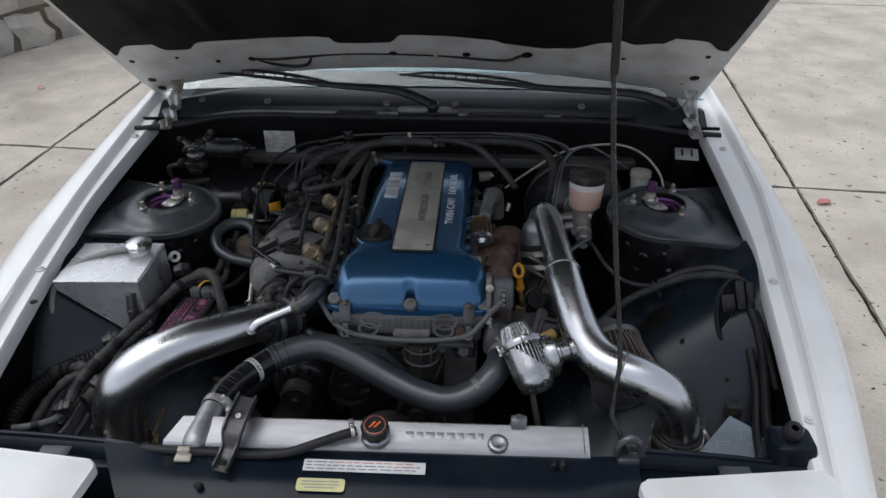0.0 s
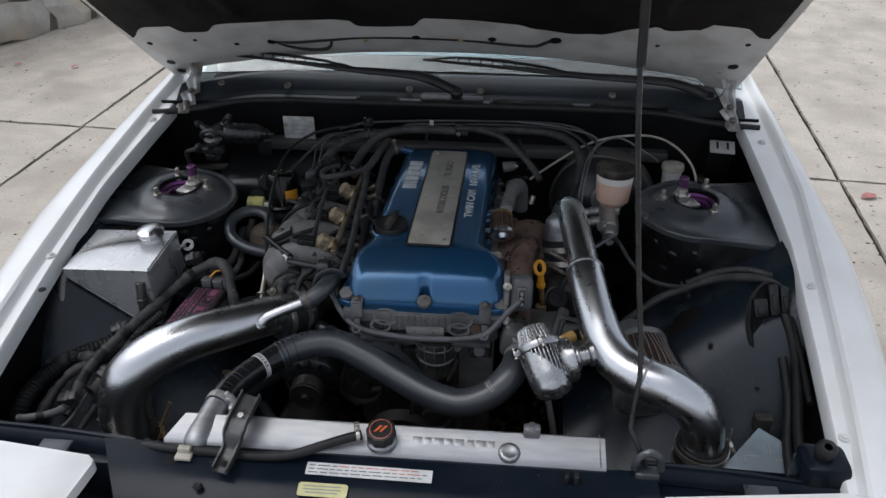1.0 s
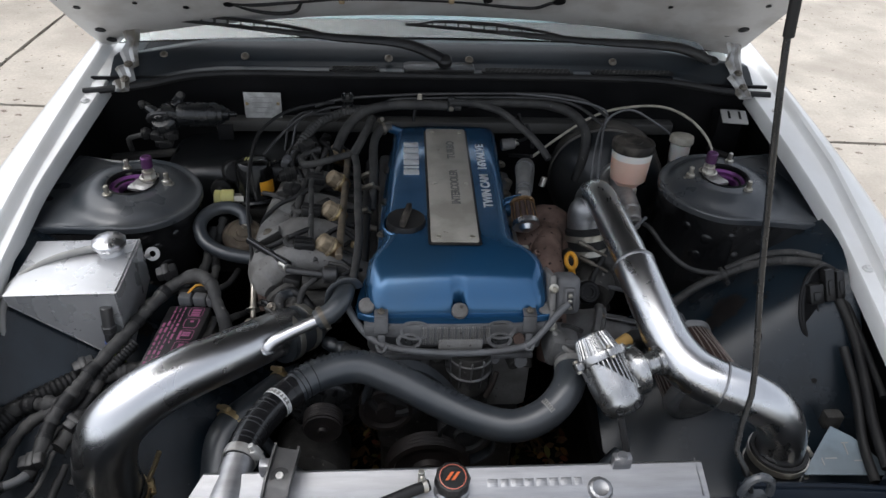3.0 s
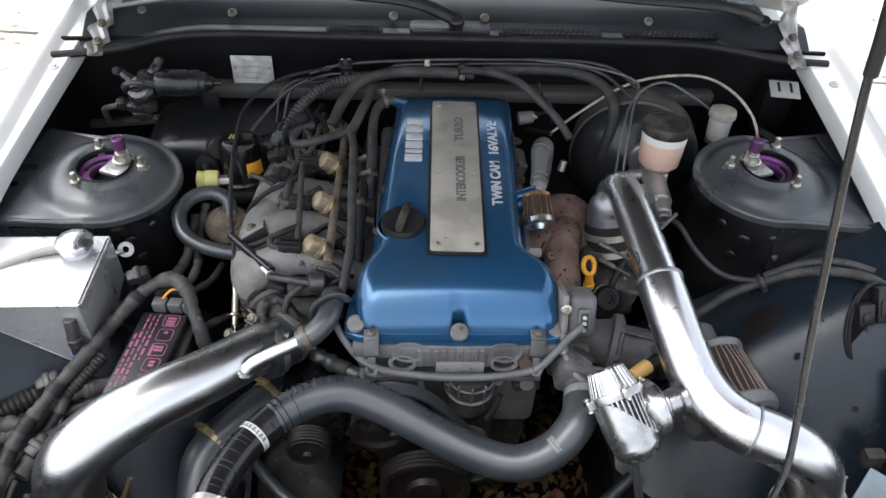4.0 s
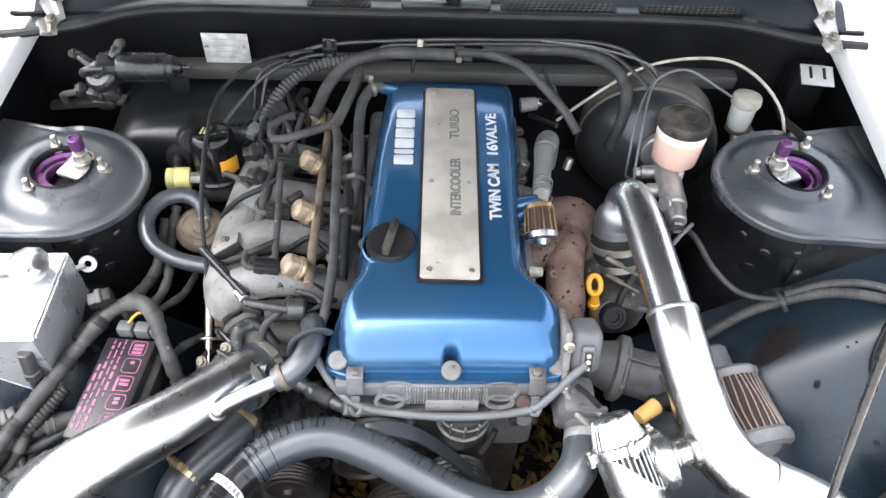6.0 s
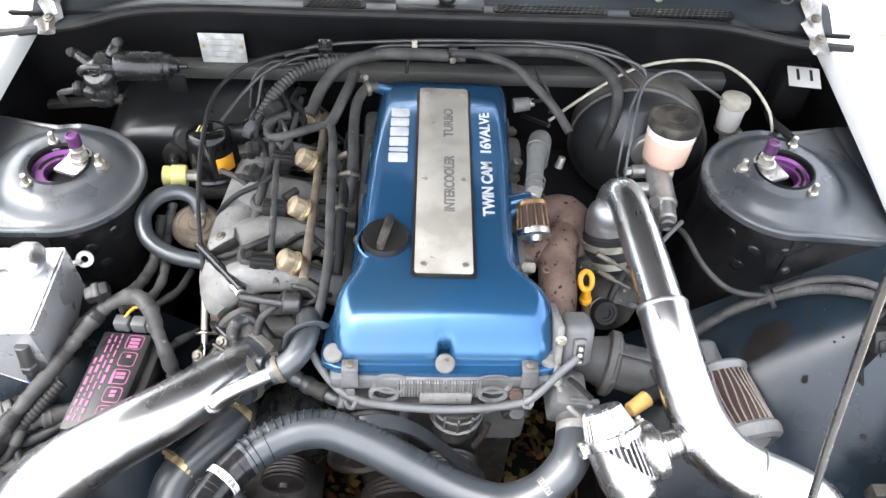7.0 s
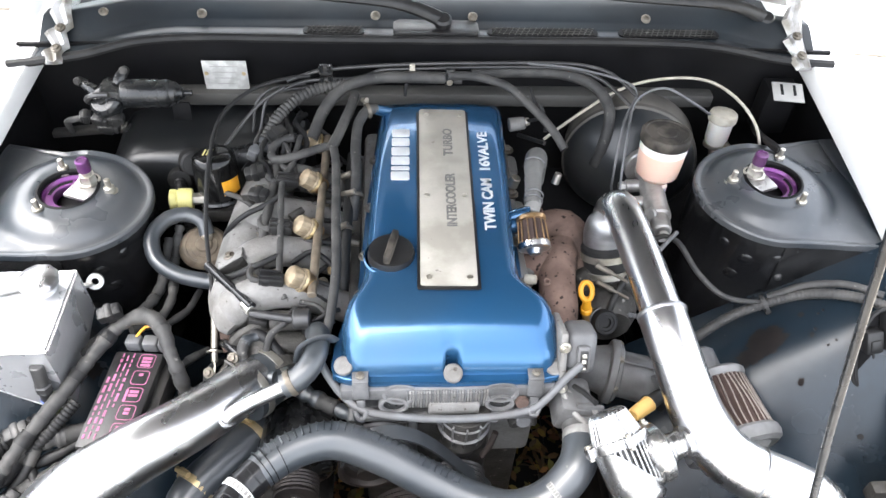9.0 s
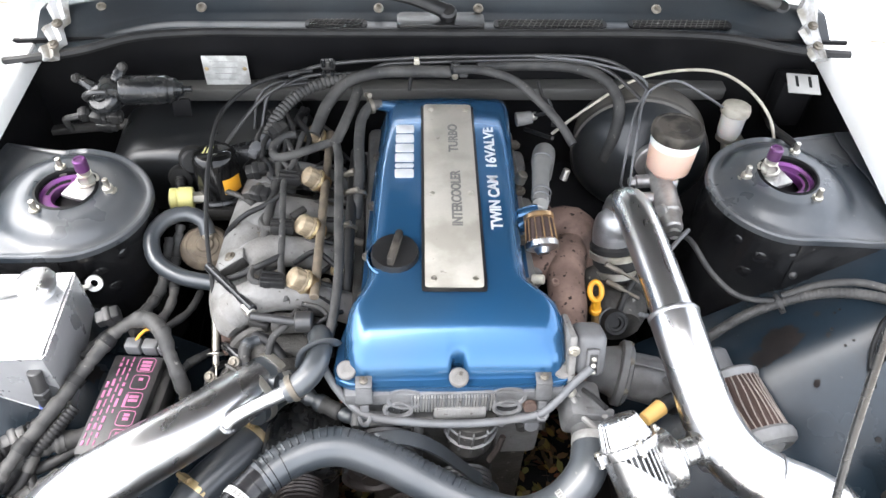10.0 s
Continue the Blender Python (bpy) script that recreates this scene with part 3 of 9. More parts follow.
for s in (1, -1):
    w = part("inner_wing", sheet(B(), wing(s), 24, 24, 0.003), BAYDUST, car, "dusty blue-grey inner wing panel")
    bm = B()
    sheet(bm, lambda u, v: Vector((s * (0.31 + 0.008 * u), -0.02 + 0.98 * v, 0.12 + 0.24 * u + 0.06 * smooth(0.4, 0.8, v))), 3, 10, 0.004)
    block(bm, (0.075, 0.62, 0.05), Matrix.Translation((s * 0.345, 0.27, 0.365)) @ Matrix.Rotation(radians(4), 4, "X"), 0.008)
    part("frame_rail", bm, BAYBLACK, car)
    for u, v, r in ((0.82, 0.56, 0.0045), (0.725, 0.852, 0.002), (0.742, 0.857, 0.002), (0.703, 0.812, 0.0026), (0.73, 0.762, 0.002), (0.755, 0.767, 0.002)):
        part("panel_hole", lathe(B(), [(0, 0), (r, 0), (r, 0.0016), (0, 0.0016)], aim(wing(s)(u, v) + Vector((0, 0, 0.0022)), (-0.35 * s, -0.5, 1)), 12), BAYBLACK, w)
    # dark oily stains with ragged edges
    for cu, cv, ru, rv, seed in ((0.56, 0.83, 0.075, 0.05, 1), (0.50, 0.80, 0.05, 0.03, 3), (0.64, 0.70, 0.013, 0.011, 5), (0.68, 0.868, 0.012, 0.010, 9), (0.69, 0.80, 0.008, 0.009, 12)):
        bm = B()
        def spot(a, q):
            k = q * (0.8 + 0.45 * noise.noise(Vector((3 * math.cos(a * 2 * math.pi) + seed, 3 * math.sin(a * 2 * math.pi), 0))))
            return wing(s)(cu + ru * k * math.cos(a * 2 * math.pi), cv + rv * k * math.sin(a * 2 * math.pi)) + Vector((0, 0, 0.0028))
        sheet(bm, spot, 40, 4)
        part("oil_stain", bm, STAIN, w)


def tower(cx, cy, top, s):
    """A domed strut tower with its apron, camber plate, bolts and damper knob."""
    fx = 0.751 if s > 0 else 0.713
    R, RB = 0.124, 0.112
    back = 0.155 if s > 0 else 0.14

    def inside(x, y):
        """Within the flange: round towards the engine, squared off towards the fender."""
        dx, dy = s * (x - cx), y - cy
        if dx < 0:
            return dx * dx + (dy if dy < 0 else dy * R / RB) ** 2 <= R * R
        return s * x <= s * side_x(y, s)[0] + 0.025 and -R <= dy <= RB + (back - RB) * dx / abs(s * fx - cx)

    def reach(a):
        lo, hi = 0.05, 0.40
        for _ in range(26):
            mid = (lo + hi) / 2
            if inside(cx + mid * math.cos(a), cy + mid * math.sin(a)):
                lo = mid
            else:
                hi = mid
        return lo

    def swell(r, a):
        """Height of the pressed top: a raised ring that falls softly to the flange."""
        h = 0.003 - 0.006 * smooth(0.068, 0.090, r) - 0.019 * smooth(0.084, 0.114, r)
        h += (0.045 * max(-0.1, min(0.1, s * r * math.cos(a))) if s < 0 else 0.0)
        h -= (0.09 if s > 0 else 0.0) * max(0.0, s * r * math.cos(a) - 0.03)
        return top + h + 0.0012 * noise.noise(Vector((r * math.cos(a) * 22, r * math.sin(a) * 22, cx * 9)))

    bm = B()
    rows = []
    for k in range(180):
        a = 2 * math.pi * k / 180
        d = reach(a)
        ring = [(0.0455, top), (0.0475, top + 0.003)] + [(q, swell(q, a)) for q in [0.0475 + (d - 0.0165 - 0.0475) * j / 16 for j in range(1, 17)]]
        zf = ring[-1][1]
        ring += [(d - 0.012, zf - 0.0012), (d - 0.009, zf - 0.0008), (d - 0.006, zf + 0.0008), (d - 0.002, zf + 0.0006), (d, zf - 0.0016), (d - 0.0005, zf - 0.012), (d - 0.004, zf - 0.014)]
        rows.append([bm.verts.new(Vector((cx + r * math.cos(a), cy + r * math.sin(a), z))) for r, z in ring])
    for k in range(180):
        p, q = rows[k], rows[(k + 1) % 180]
        for j in range(len(p) - 1):
            bm.faces.new((p[j], p[j + 1], q[j + 1], q[j]))
    t = part("strut_tower", bm, BAYPAINT, car, "dusty dark blue-grey strut tower")
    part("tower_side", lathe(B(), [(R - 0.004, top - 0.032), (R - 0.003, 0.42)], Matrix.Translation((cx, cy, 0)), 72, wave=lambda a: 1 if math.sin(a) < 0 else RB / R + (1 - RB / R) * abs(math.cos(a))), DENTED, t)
    # folded lip that laps over the apron beside the fender
    bm = B()
    def lip(u, v):
        y = cy - 0.16 + (0.15 + back) * v
        x = side_x(y, s)[0] + 0.025 * s
        w = 0.020 + 0.003 * math.sin(v * 9) + 0.004 * smooth(0.5, 0.75, v)
        return Vector((x - s * w * (1 - u), y, top - (0.0275 if s > 0 else 0.0185) + 0.0012 * smooth(0.0, 0.2, u)))
    sheet(bm, lip, 6, 24, 0.0012)
    part("apron_lip", bm, BAYPAINT, car)
    part("lip_hole", lathe(B(), [(0, 0), (0.007, 0), (0.007, 0.001), (0, 0.001)], aim((side_x(cy - 0.03, s)[0] + s * 0.009, cy - 0.03, top - (0.0255 if s > 0 else 0.0165)), (0, 0, 1)), 14), BAYBLACK, t)
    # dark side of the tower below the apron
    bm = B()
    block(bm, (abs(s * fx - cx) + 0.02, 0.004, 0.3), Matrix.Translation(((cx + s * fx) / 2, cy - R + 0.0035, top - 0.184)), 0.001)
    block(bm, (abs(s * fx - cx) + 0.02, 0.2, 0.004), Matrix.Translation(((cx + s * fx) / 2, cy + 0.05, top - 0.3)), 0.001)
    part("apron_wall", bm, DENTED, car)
    # pressed dents in the side of the tower
    for ang, dz, r in ((-118, -0.075, 0.013), (-96, -0.062, 0.010), (-80, -0.095, 0.014), (-138, -0.06, 0.010), (-124, -0.115, 0.013)):
        a = radians(ang)
        w = Vector((s * math.cos(a), math.sin(a), 0.12))
        part("dent", lathe(B(), [(0, 0.0028), (r * 0.4, 0.0024), (r * 0.75, 0.001), (r, -0.001)], aim((cx + s * (R - 0.004) * math.cos(a), cy + (R - 0.004) * math.sin(a), top + dz), w), 18), DENTED, t)
    for dx, dz in ((-0.05, -0.1), (-0.02, -0.125), (0.03, -0.12)):
        part("weld_stud", lathe(B(), [(0.007, 0), (0.006, 0.003), (0.003, 0.005), (0, 0.0055)], aim((cx + dx + 0.05 * s, cy - R * 0.98 - 0.002, top + dz), (0, -1, 0.2)), 12), DARKSTEEL, t)


tower(-0.557, 0.662, 0.749, -1)
tower(0.581, 0.656, 0.771, 1)

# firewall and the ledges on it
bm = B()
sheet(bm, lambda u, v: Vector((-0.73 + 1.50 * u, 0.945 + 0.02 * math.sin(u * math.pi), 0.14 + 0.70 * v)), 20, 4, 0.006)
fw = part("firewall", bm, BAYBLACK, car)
bm = B()
block(bm, (1.02, 0.035, 0.028), Matrix.Translation((0.06, 0.94, 0.738)), 0.006)
part("firewall_ledge", bm, LEDGE, car)
bm = B()
block(bm, (0.42, 0.02, 0.014), Matrix.Translation((-0.5, 0.935, 0.672)) @ Matrix.Rotation(radians(-6), 4, "Y"), 0.004)
part("firewall_ledge", bm, LEDGE, car)
# heater blower housing beside the oil filter
bm = B()
loft(bm, [[Vector((x, y, z)) for x, y, z in ((-0.575, yy, 0.58), (-0.555, yy, 0.66 - d), (-0.535, yy, 0.685 - d), (-0.50, yy, 0.698 - d), (-0.40, yy, 0.707 - d), (-0.27, yy, 0.712 - d), (-0.225, yy, 0.70 - d), (-0.205, yy, 0.66 - d), (-0.20, yy, 0.56))]
          for yy, d in ((0.80, 0.06), (0.802, 0.04), (0.808, 0.024), (0.818, 0.012), (0.832, 0.004), (0.86, 0.0), (0.95, -0.006))])
part("blower_housing", bm, surface("satin_housing", (0.009, 0.010, 0.011), (0.015, 0.016, 0.017), 0.3, scale=5, mix=0.2, rough_var=0.08, spec=0.6, bump=0.1, bump_scale=20), car, "satin black heater blower housing")
part("grommet", lathe(B(), [(0, 0.012), (0.012, 0.012), (0.02, 0.010), (0.024, 0.004), (0.024, -0.006), (0, -0.006)], aim((-0.425, 0.795, 0.655), (0, -1, 0.35)), 26), RUBBER, car)
part("grommet_lead", tube(B(), [(-0.425, 0.785, 0.66), (-0.42, 0.765, 0.655), (-0.412, 0.745, 0.62), (-0.41, 0.735, 0.57)], 0.010, 10, rings=0.08, pitch=0.006), RUBBER, car)
bm = B()
sheet(bm, lambda u, v: Vector(((-1 if u < 0.5 else 1) * 0 + -0.72 + 1.45 * u, 0.78 + 0.17 * v, 0.45 + 0.1 * v)), 6, 4, 0.004)
part("bulkhead_foot", bm, BAYBLACK, car)


# cowl: front lip, vents, bolts, windscreen
def lip_y(x):
    return 0.962 - 0.055 * smooth(0.45, 0.72, abs(x - 0.03))


def lip_z(x):
    return 0.843 - 0.016 * smooth(0.45, 0.72, abs(x - 0.03))


def cowl(u, v):
    x = -0.66 + 1.40 * u
    y0, z0 = lip_y(x), lip_z(x)
    prof = ((0, 0), (0.006, 0.004), (0.03, 0.004), (0.034, 0.006), (0.045, 0.014), (0.075, 0.03), (0.09, 0.036), (0.12, 0.032), (0.125, 0.02))
    k = v * (len(prof) - 1)
    i = min(int(k), len(prof) - 2)
    dy, dz = (prof[i][j] + (prof[i + 1][j] - prof[i][j]) * (k - i) for j in (0, 1))
    bulge = 0.022 * (1 - ((x - 0.03) / 0.7) ** 2)
    return Vector((x, y0 + dy + (bulge * 0.6 if v > 0.4 else 0), z0 + dz))


cw = part("cowl_panel", sheet(B(), cowl, 60, 24, 0.003), COWL, car, "dusty blue-grey cowl panel under the windscreen")
for x in (-0.56, -0.387, -0.075, 0.104, 0.43):
    p = Vector((x, 1.012, 0.862))
    part("screw", lathe(B(), [(0, 0), (0.009, 0), (0.009, 0.002), (0.006, 0.005), (0.003, 0.005), (0.003, 0.003), (0, 0.003)], aim(p, (0, -0.55, 0.85)), 16), STAINEDBOLT, cw)
for x0, x1 in ((-0.205, -0.095), (0.13, 0.335), (0.375, 0.565)):
    bm = B()
    mid = (x0 + x1) / 2
    slab(bm, rounded(x1 - x0, 0.03, 0.012, cx=mid, cy=lip_y(mid) + 0.021), 0.002, Matrix.Translation((0, 0, lip_z(mid) + 0.0045)))
    v = part("vent", bm, BAYBLACK, cw, "dark cowl vent with slanted mesh")
    bm = B()
    n = int((x1 - x0) / 0.011)
    for k in range(n):
        a = x0 + 0.012 + (x1 - x0 - 0.024) * k / (n - 1)
        rod(bm, (a - 0.006, lip_y(mid) + 0.008, lip_z(mid) + 0.0075), (a + 0.006, lip_y(mid) + 0.034, lip_z(mid) + 0.0075), 0.001, segs=5)
    for k in range(3):
        rod(bm, (x0 + 0.008, lip_y(mid) + 0.013 + 0.008 * k, lip_z(mid) + 0.008), (x1 - 0.008, lip_y(mid) + 0.013 + 0.008 * k, lip_z(mid) + 0.008), 0.001, segs=5)
    part("mesh_bar", bm, DARKCAST, v)
bm = B()
slab(bm, rounded(0.155, 0.045, 0.01, cx=0.035, cy=0.985), 0.012, Matrix.Translation((0, 0, 0.846)), 0.003)
part("pivot_cover", bm, PLASTIC, cw)
seal = [(-0.70, 0.893, 0.828), (-0.66, 0.902, 0.829), (-0.58, 0.918, 0.834)] + [(x, lip_y(x) - 0.004, lip_z(x) + 0.002) for x in (-0.5, -0.4, -0.2, 0, 0.2, 0.4, 0.55)] + \
       [(0.66, 0.920, 0.836), (0.72, 0.914, 0.832), (0.765, 0.911, 0.831)]
part("hood_seal", tube(B(), seal, 0.008, 8), RUBBER, car, "black rubber seal along the cowl edge")
bm = B()
sheet(bm, lambda u, v: Vector((-0.68 + 1.44 * u, 1.085 + 0.03 * (1 - (2 * u - 1) ** 2) + 0.55 * v, 0.862 + 0.40 * v + 0.012 * (1 - (2 * u - 1) ** 2))), 16, 6, 0.005)
ws = part("windscreen", bm, CLEAR, car, "sloping windscreen that mirrors the pale sky")
bm = B()
sheet(bm, lambda u, v: Vector((-0.66 + 1.4 * u, 1.165 + 0.03 * (1 - (2 * u - 1) ** 2) + 0.485 * v, 0.888 + 0.347 * v)), 30, 4, 0.004)
part("sunshade", bm, SHADE, car, "pale blue-grey sunshade behind the windscreen")
bm = B()
sheet(bm, lambda u, v: Vector((-0.66 + 1.4 * u, 1.1 + 0.6 * v, 0.80 + 0.03 * v)), 4, 4, 0.01)
part("dashboard", bm, DASH, car)
bm = B()
block(bm, (1.4, 0.02, 0.5), Matrix.Translation((0.03, 1.72, 0.85)), 0.005)
part("dash_back", bm, DASH, car)

# wipers
for piv, elbow, tip, mid in (((0.047, 0.985, 0.87), (-0.045, 0.968, 0.914), (-0.36, 0.988, 0.934), (-0.2, 0.974, 0.923)),
                             ((0.664, 1.02, 0.862), (0.56, 0.988, 0.908), (0.16, 0.992, 0.934), (0.36, 0.988, 0.919))):
    wip = thing("wiper", piv, "black windscreen wiper resting on the cowl", "wiper", "wipers")
    bm = B()
    tube(bm, [piv, Vector(piv).lerp(Vector(elbow), 0.5) + Vector((0, 0, 0.004)), elbow, mid, tip], [0.014, 0.013, 0.012, 0.008, 0.005], 10, 0.02, flat=0.6)
    part("arm", bm, PLASTIC, wip)
    part("pivot", lathe(B(), [(0, 0), (0.016, 0), (0.016, 0.012), (0.012, 0.016), (0, 0.017)], aim(Vector(piv) - Vector((0, 0, 0.006)), (0, -0.4, 1)), 18), PLASTIC, wip)
    d = (Vector(tip) - Vector(mid)).normalized()
    a, b = Vector(tip) - d * 0.2 + Vector((0, 0.012, -0.010)), Vector(tip) + d * 0.2 + Vector((0, 0.02, -0.010))
    part("blade", tube(B(), [a, a.lerp(b, 0.5) + Vector((0, 0, 0.003)), b], [0.0035, 0.0045, 0.0035], 6, 0.03), RUBBER, wip)
    up = Vector((0, 0.004, 0.013))
    bm = B()
    tube(bm, [a.lerp(b, 0.04), a.lerp(b, 0.15) + up * 0.8, a.lerp(b, 0.5) + up * 1.3, a.lerp(b, 0.85) + up * 0.8, a.lerp(b, 0.96)], [0.002, 0.003, 0.0045, 0.003, 0.002], 6, 0.02)
    part("bridge", bm, PLASTIC, wip)
    for k in range(11):
        q = 0.15 + 0.07 * k
        part("bridge_rung", rod(B(), a.lerp(b, q), a.lerp(b, q) + up * (1.2 - 2.2 * (q - 0.5) ** 2), 0.0026, segs=6), PLASTIC, wip)


# hood
TILT = math.atan(0.95)


def hood_at(x, v, lift=0.0):
    """A place on the hood's under side: x across, v metres from its rear edge, lift below it."""
    w = (x - 0.02) / 0.735
    y = 1.05 - v * math.cos(TILT)
    z = 0.885 + v * math.sin(TILT) + 0.075 * (1 - min(1, abs(w)) ** 2)
    return Vector((x, y, z)) + lift * Vector((0, -math.sin(TILT), -math.cos(TILT)))


def rear(x):
    return -0.02 + 0.012 * abs(x) + (-0.03 if abs(x) > 0.66 else 0)


def hood_x(u, v):
    """Across the hood, which widens a little towards its front edge's shoulders."""
    g = min(v, 0.45) / 0.45 - 1.3 * max(0, v - 0.6)
    return (-0.713 - 0.045 * g) * (1 - u) + (0.742 + 0.012 * g) * u


def hood_sheet(v0, v1, lift, nu, nv, thick, shrink=0.0):
    def fn(u, t):
        x = hood_x(shrink + (1 - 2 * shrink) * u, 0)
        a = v0(x) if callable(v0) else v0
        v = a + (v1 - a) * t
        x = hood_x(shrink + (1 - 2 * shrink) * u, v)
        return hood_at(x, v, lift(x, v) if callable(lift) else lift)
    return sheet(B(), fn, nu, nv, thick)


hood = part("hood", hood_sheet(rear, 1.27, 0.0, 40, 34, 0.003), WHITE, car, "raised white hood seen from below")
bm = hood_sheet(lambda x: rear(x) + 0.008, 1.26, lambda x, v: 0.006 + 0.006 * smooth(0.035, 0.06, v) * (1 - smooth(0.64, 0.70, abs(x))) + 0.004 * smooth(0.0, 0.02, v), 60, 40, 0.002, 0.006)
part("hood_frame", bm, WHITE_DULL, hood, "dull white inner frame of the hood")
SCALLOP = ((-0.76, 0.33), (-0.719, 0.309), (-0.704, 0.226), (-0.682, 0.211), (-0.645, 0.247), (-0.581, 0.234), (-0.568, 0.196), (-0.515, 0.186), (-0.485, 0.212), (-0.365, 0.201), (-0.225, 0.191), (-0.186, 0.182), (-0.170, 0.152),
           (-0.109, 0.148), (-0.047, 0.150), (-0.017, 0.187), (0.075, 0.185), (0.189, 0.176), (0.230, 0.161), (0.312, 0.154), (0.365, 0.165), (0.463, 0.219), (0.486, 0.235), (0.508, 0.225), (0.574, 0.250), (0.591, 0.283), (0.659, 0.293), (0.694, 0.267), (0.76, 0.29))


def wavy(x):
    """The scalloped rear edge of the insulation pad."""
    for (a, p), (b, q) in zip(SCALLOP, SCALLOP[1:]):
        if x <= b:
            return p + (q - p) * smooth(a, b, x)
    return q


def pad_lift(x, v):
    d = 0.017 + 0.003 * math.sin(x * 14) * math.sin(v * 11) - 0.006 * smooth(0.035, 0.0, v - wavy(x))
    groove = max(0.0, 1 - abs(abs(x - 0.02) - 0.585 - 0.12 * (v - 0.3)) / 0.028)
    ridge = max(0.0, 1 - abs(abs(x - 0.02) - 0.46 - 0.10 * (v - 0.3)) / 0.03) * smooth(0.02, 0.08, v - wavy(x))
    dent = max(0.0, 1 - min(math.hypot(x + 0.55, v - 0.36), math.hypot(x - 0.54, v - 0.34)) / 0.05)
    bulge = 0.010 * max(0.0, 1 - math.hypot((x - 0.1) / 0.3, (v - 0.42) / 0.12))
    return max(0.0175, d + 0.003 + bulge - 0.007 * groove - 0.007 * dent + 0.012 * ridge)


part("insulation_pad", hood_sheet(wavy, 1.2, pad_lift, 140, 66, 0.004, 0.021), FABRIC, hood, "sagging black felt insulation pad")
bm = B()
tube(bm, [hood_at(-0.40, 0.10, 0.014), hood_at(-0.359, 0.088, 0.018), hood_at(-0.274, 0.086, 0.018), hood_at(-0.173, 0.088, 0.016), hood_at(0.052, 0.077, 0.016), hood_at(0.19, 0.068, 0.018), hood_at(0.236, 0.073, 0.018), hood_at(0.262, 0.10, 0.018), hood_at(0.285, 0.108, 0.014)], 0.0048, 8)
tube(bm, [hood_at(-0.40, 0.098, 0.014), hood_at(-0.36, 0.066, 0.019), hood_at(-0.305, 0.039, 0.019), hood_at(-0.269, 0.047, 0.019), hood_at(-0.255, 0.082, 0.014)], 0.0042, 8)
part("washer_hose", bm, RUBBER, hood)
for x in (-0.172, 0.055):
    part("hose_clip", block(B(), (0.012, 0.013, 0.016), Matrix.Translation(hood_at(x, 0.082, 0.016)), 0.003), BRASS, hood)
bm = B()
nrm = (0, -math.sin(TILT), -math.cos(TILT))
for x, v, r in ((-0.40, 0.10, 0.010), (-0.05, 0.09, 0.010), (0.13, 0.092, 0.010), (0.277, 0.110, 0.014), (-0.484, 0.107, 0.006), (-0.573, 0.152, 0.005), (0.505, 0.148, 0.005), (0.69, 0.215, 0.006),
                (-0.685, 0.16, 0.007), (-0.678, 0.053, 0.011), (-0.672, 0.0, 0.011), (0.692, 0.103, 0.012), (0.672, 0.065, 0.007)):
    part("frame_hole", lathe(B(), [(0, 0), (r, 0), (r, 0.0012), (0, 0.0012)], aim(hood_at(x, v, 0.0195 if abs(x) < 0.64 else 0.0135), nrm), 16), BAYBLACK, hood)
for s, x in ((1, 0.735), (-1, -0.652)):
    bm = B()
    path = [(0.895, 0.832, 0.0), (0.915, 0.842, -0.006), (0.935, 0.838, 0.004), (0.955, 0.856, -0.008), (0.975, 0.855, 0.004), (0.992, 0.876, -0.004), (1.01, 0.892, 0.002), (1.025, 0.915, 0.0)]
    loops = []
    for k, (y, z, d) in enumerate(path):
        w = 0.014 + 0.005 * (k % 2)
        cx = x - 0.03 * s + d
        loops.append([Vector((cx - w, y, z - 0.004)), Vector((cx - w * 0.6, y - 0.002, z + 0.004)), Vector((cx, y, z + 0.0015)), Vector((cx + w * 0.5, y - 0.001, z + 0.007)), Vector((cx + w, y, z - 0.002)), Vector((cx, y + 0.002, z - 0.006))])
    loft(bm, loops)
    hinge = part("hood_hinge", bm, surface("worn_hinge_paint", (0.5, 0.5, 0.5), (0.25, 0.24, 0.22), 0.32, 0.4, scale=30, mix=0.3, dirt=(0.1, 0.08, 0.05), dirt_amount=0.6, dirt_scale=30), car, "worn bent metal hood hinge", angle=25)
    for y, z in ((0.915, 0.848), (0.955, 0.864)):
        part("bolt", bolt(B(), (x - 0.033 * s, y, z), (0, -0.3, 1), 0.006, 0.005), STAINEDBOLT, hinge)
prop = thing("hood_prop", (0.40, 0.02, 0.65), "thin dark steel hood prop rod with a foam sleeve", "prop rod")
bm = B()
tube(bm, [(0.405, 0.005, 0.655), (0.388, 0.012, 0.70), (0.376, 0.03, 0.72), (0.382, 0.05, 0.80), (0.362, 0.09, 0.97), (0.342, 0.128, 1.15), (0.335, 0.151, 1.25), (0.315, 0.205, 1.6), (0.310, 0.222, 1.70)], 0.004, 10, 0.03)
part("rod", bm, MOTOR, prop)
part("sleeve", rod(B(), (0.3365, 0.147, 1.235), (0.332, 0.165, 1.36), 0.0062), RUBBER, prop)
bm = B()
block(bm, (0.036, 0.022, 0.036), Matrix.Translation((0.405, 0.0, 0.645)), 0.005)
tube(bm, [(0.385, 0.0, 0.665), (0.39, 0.0, 0.69), (0.405, 0.0, 0.70), (0.42, 0.0, 0.69), (0.425, 0.0, 0.665)], 0.006, 8)
part("bracket", bm, BAYPAINT, prop)

# radiator support and headlamp lids
bm = B()


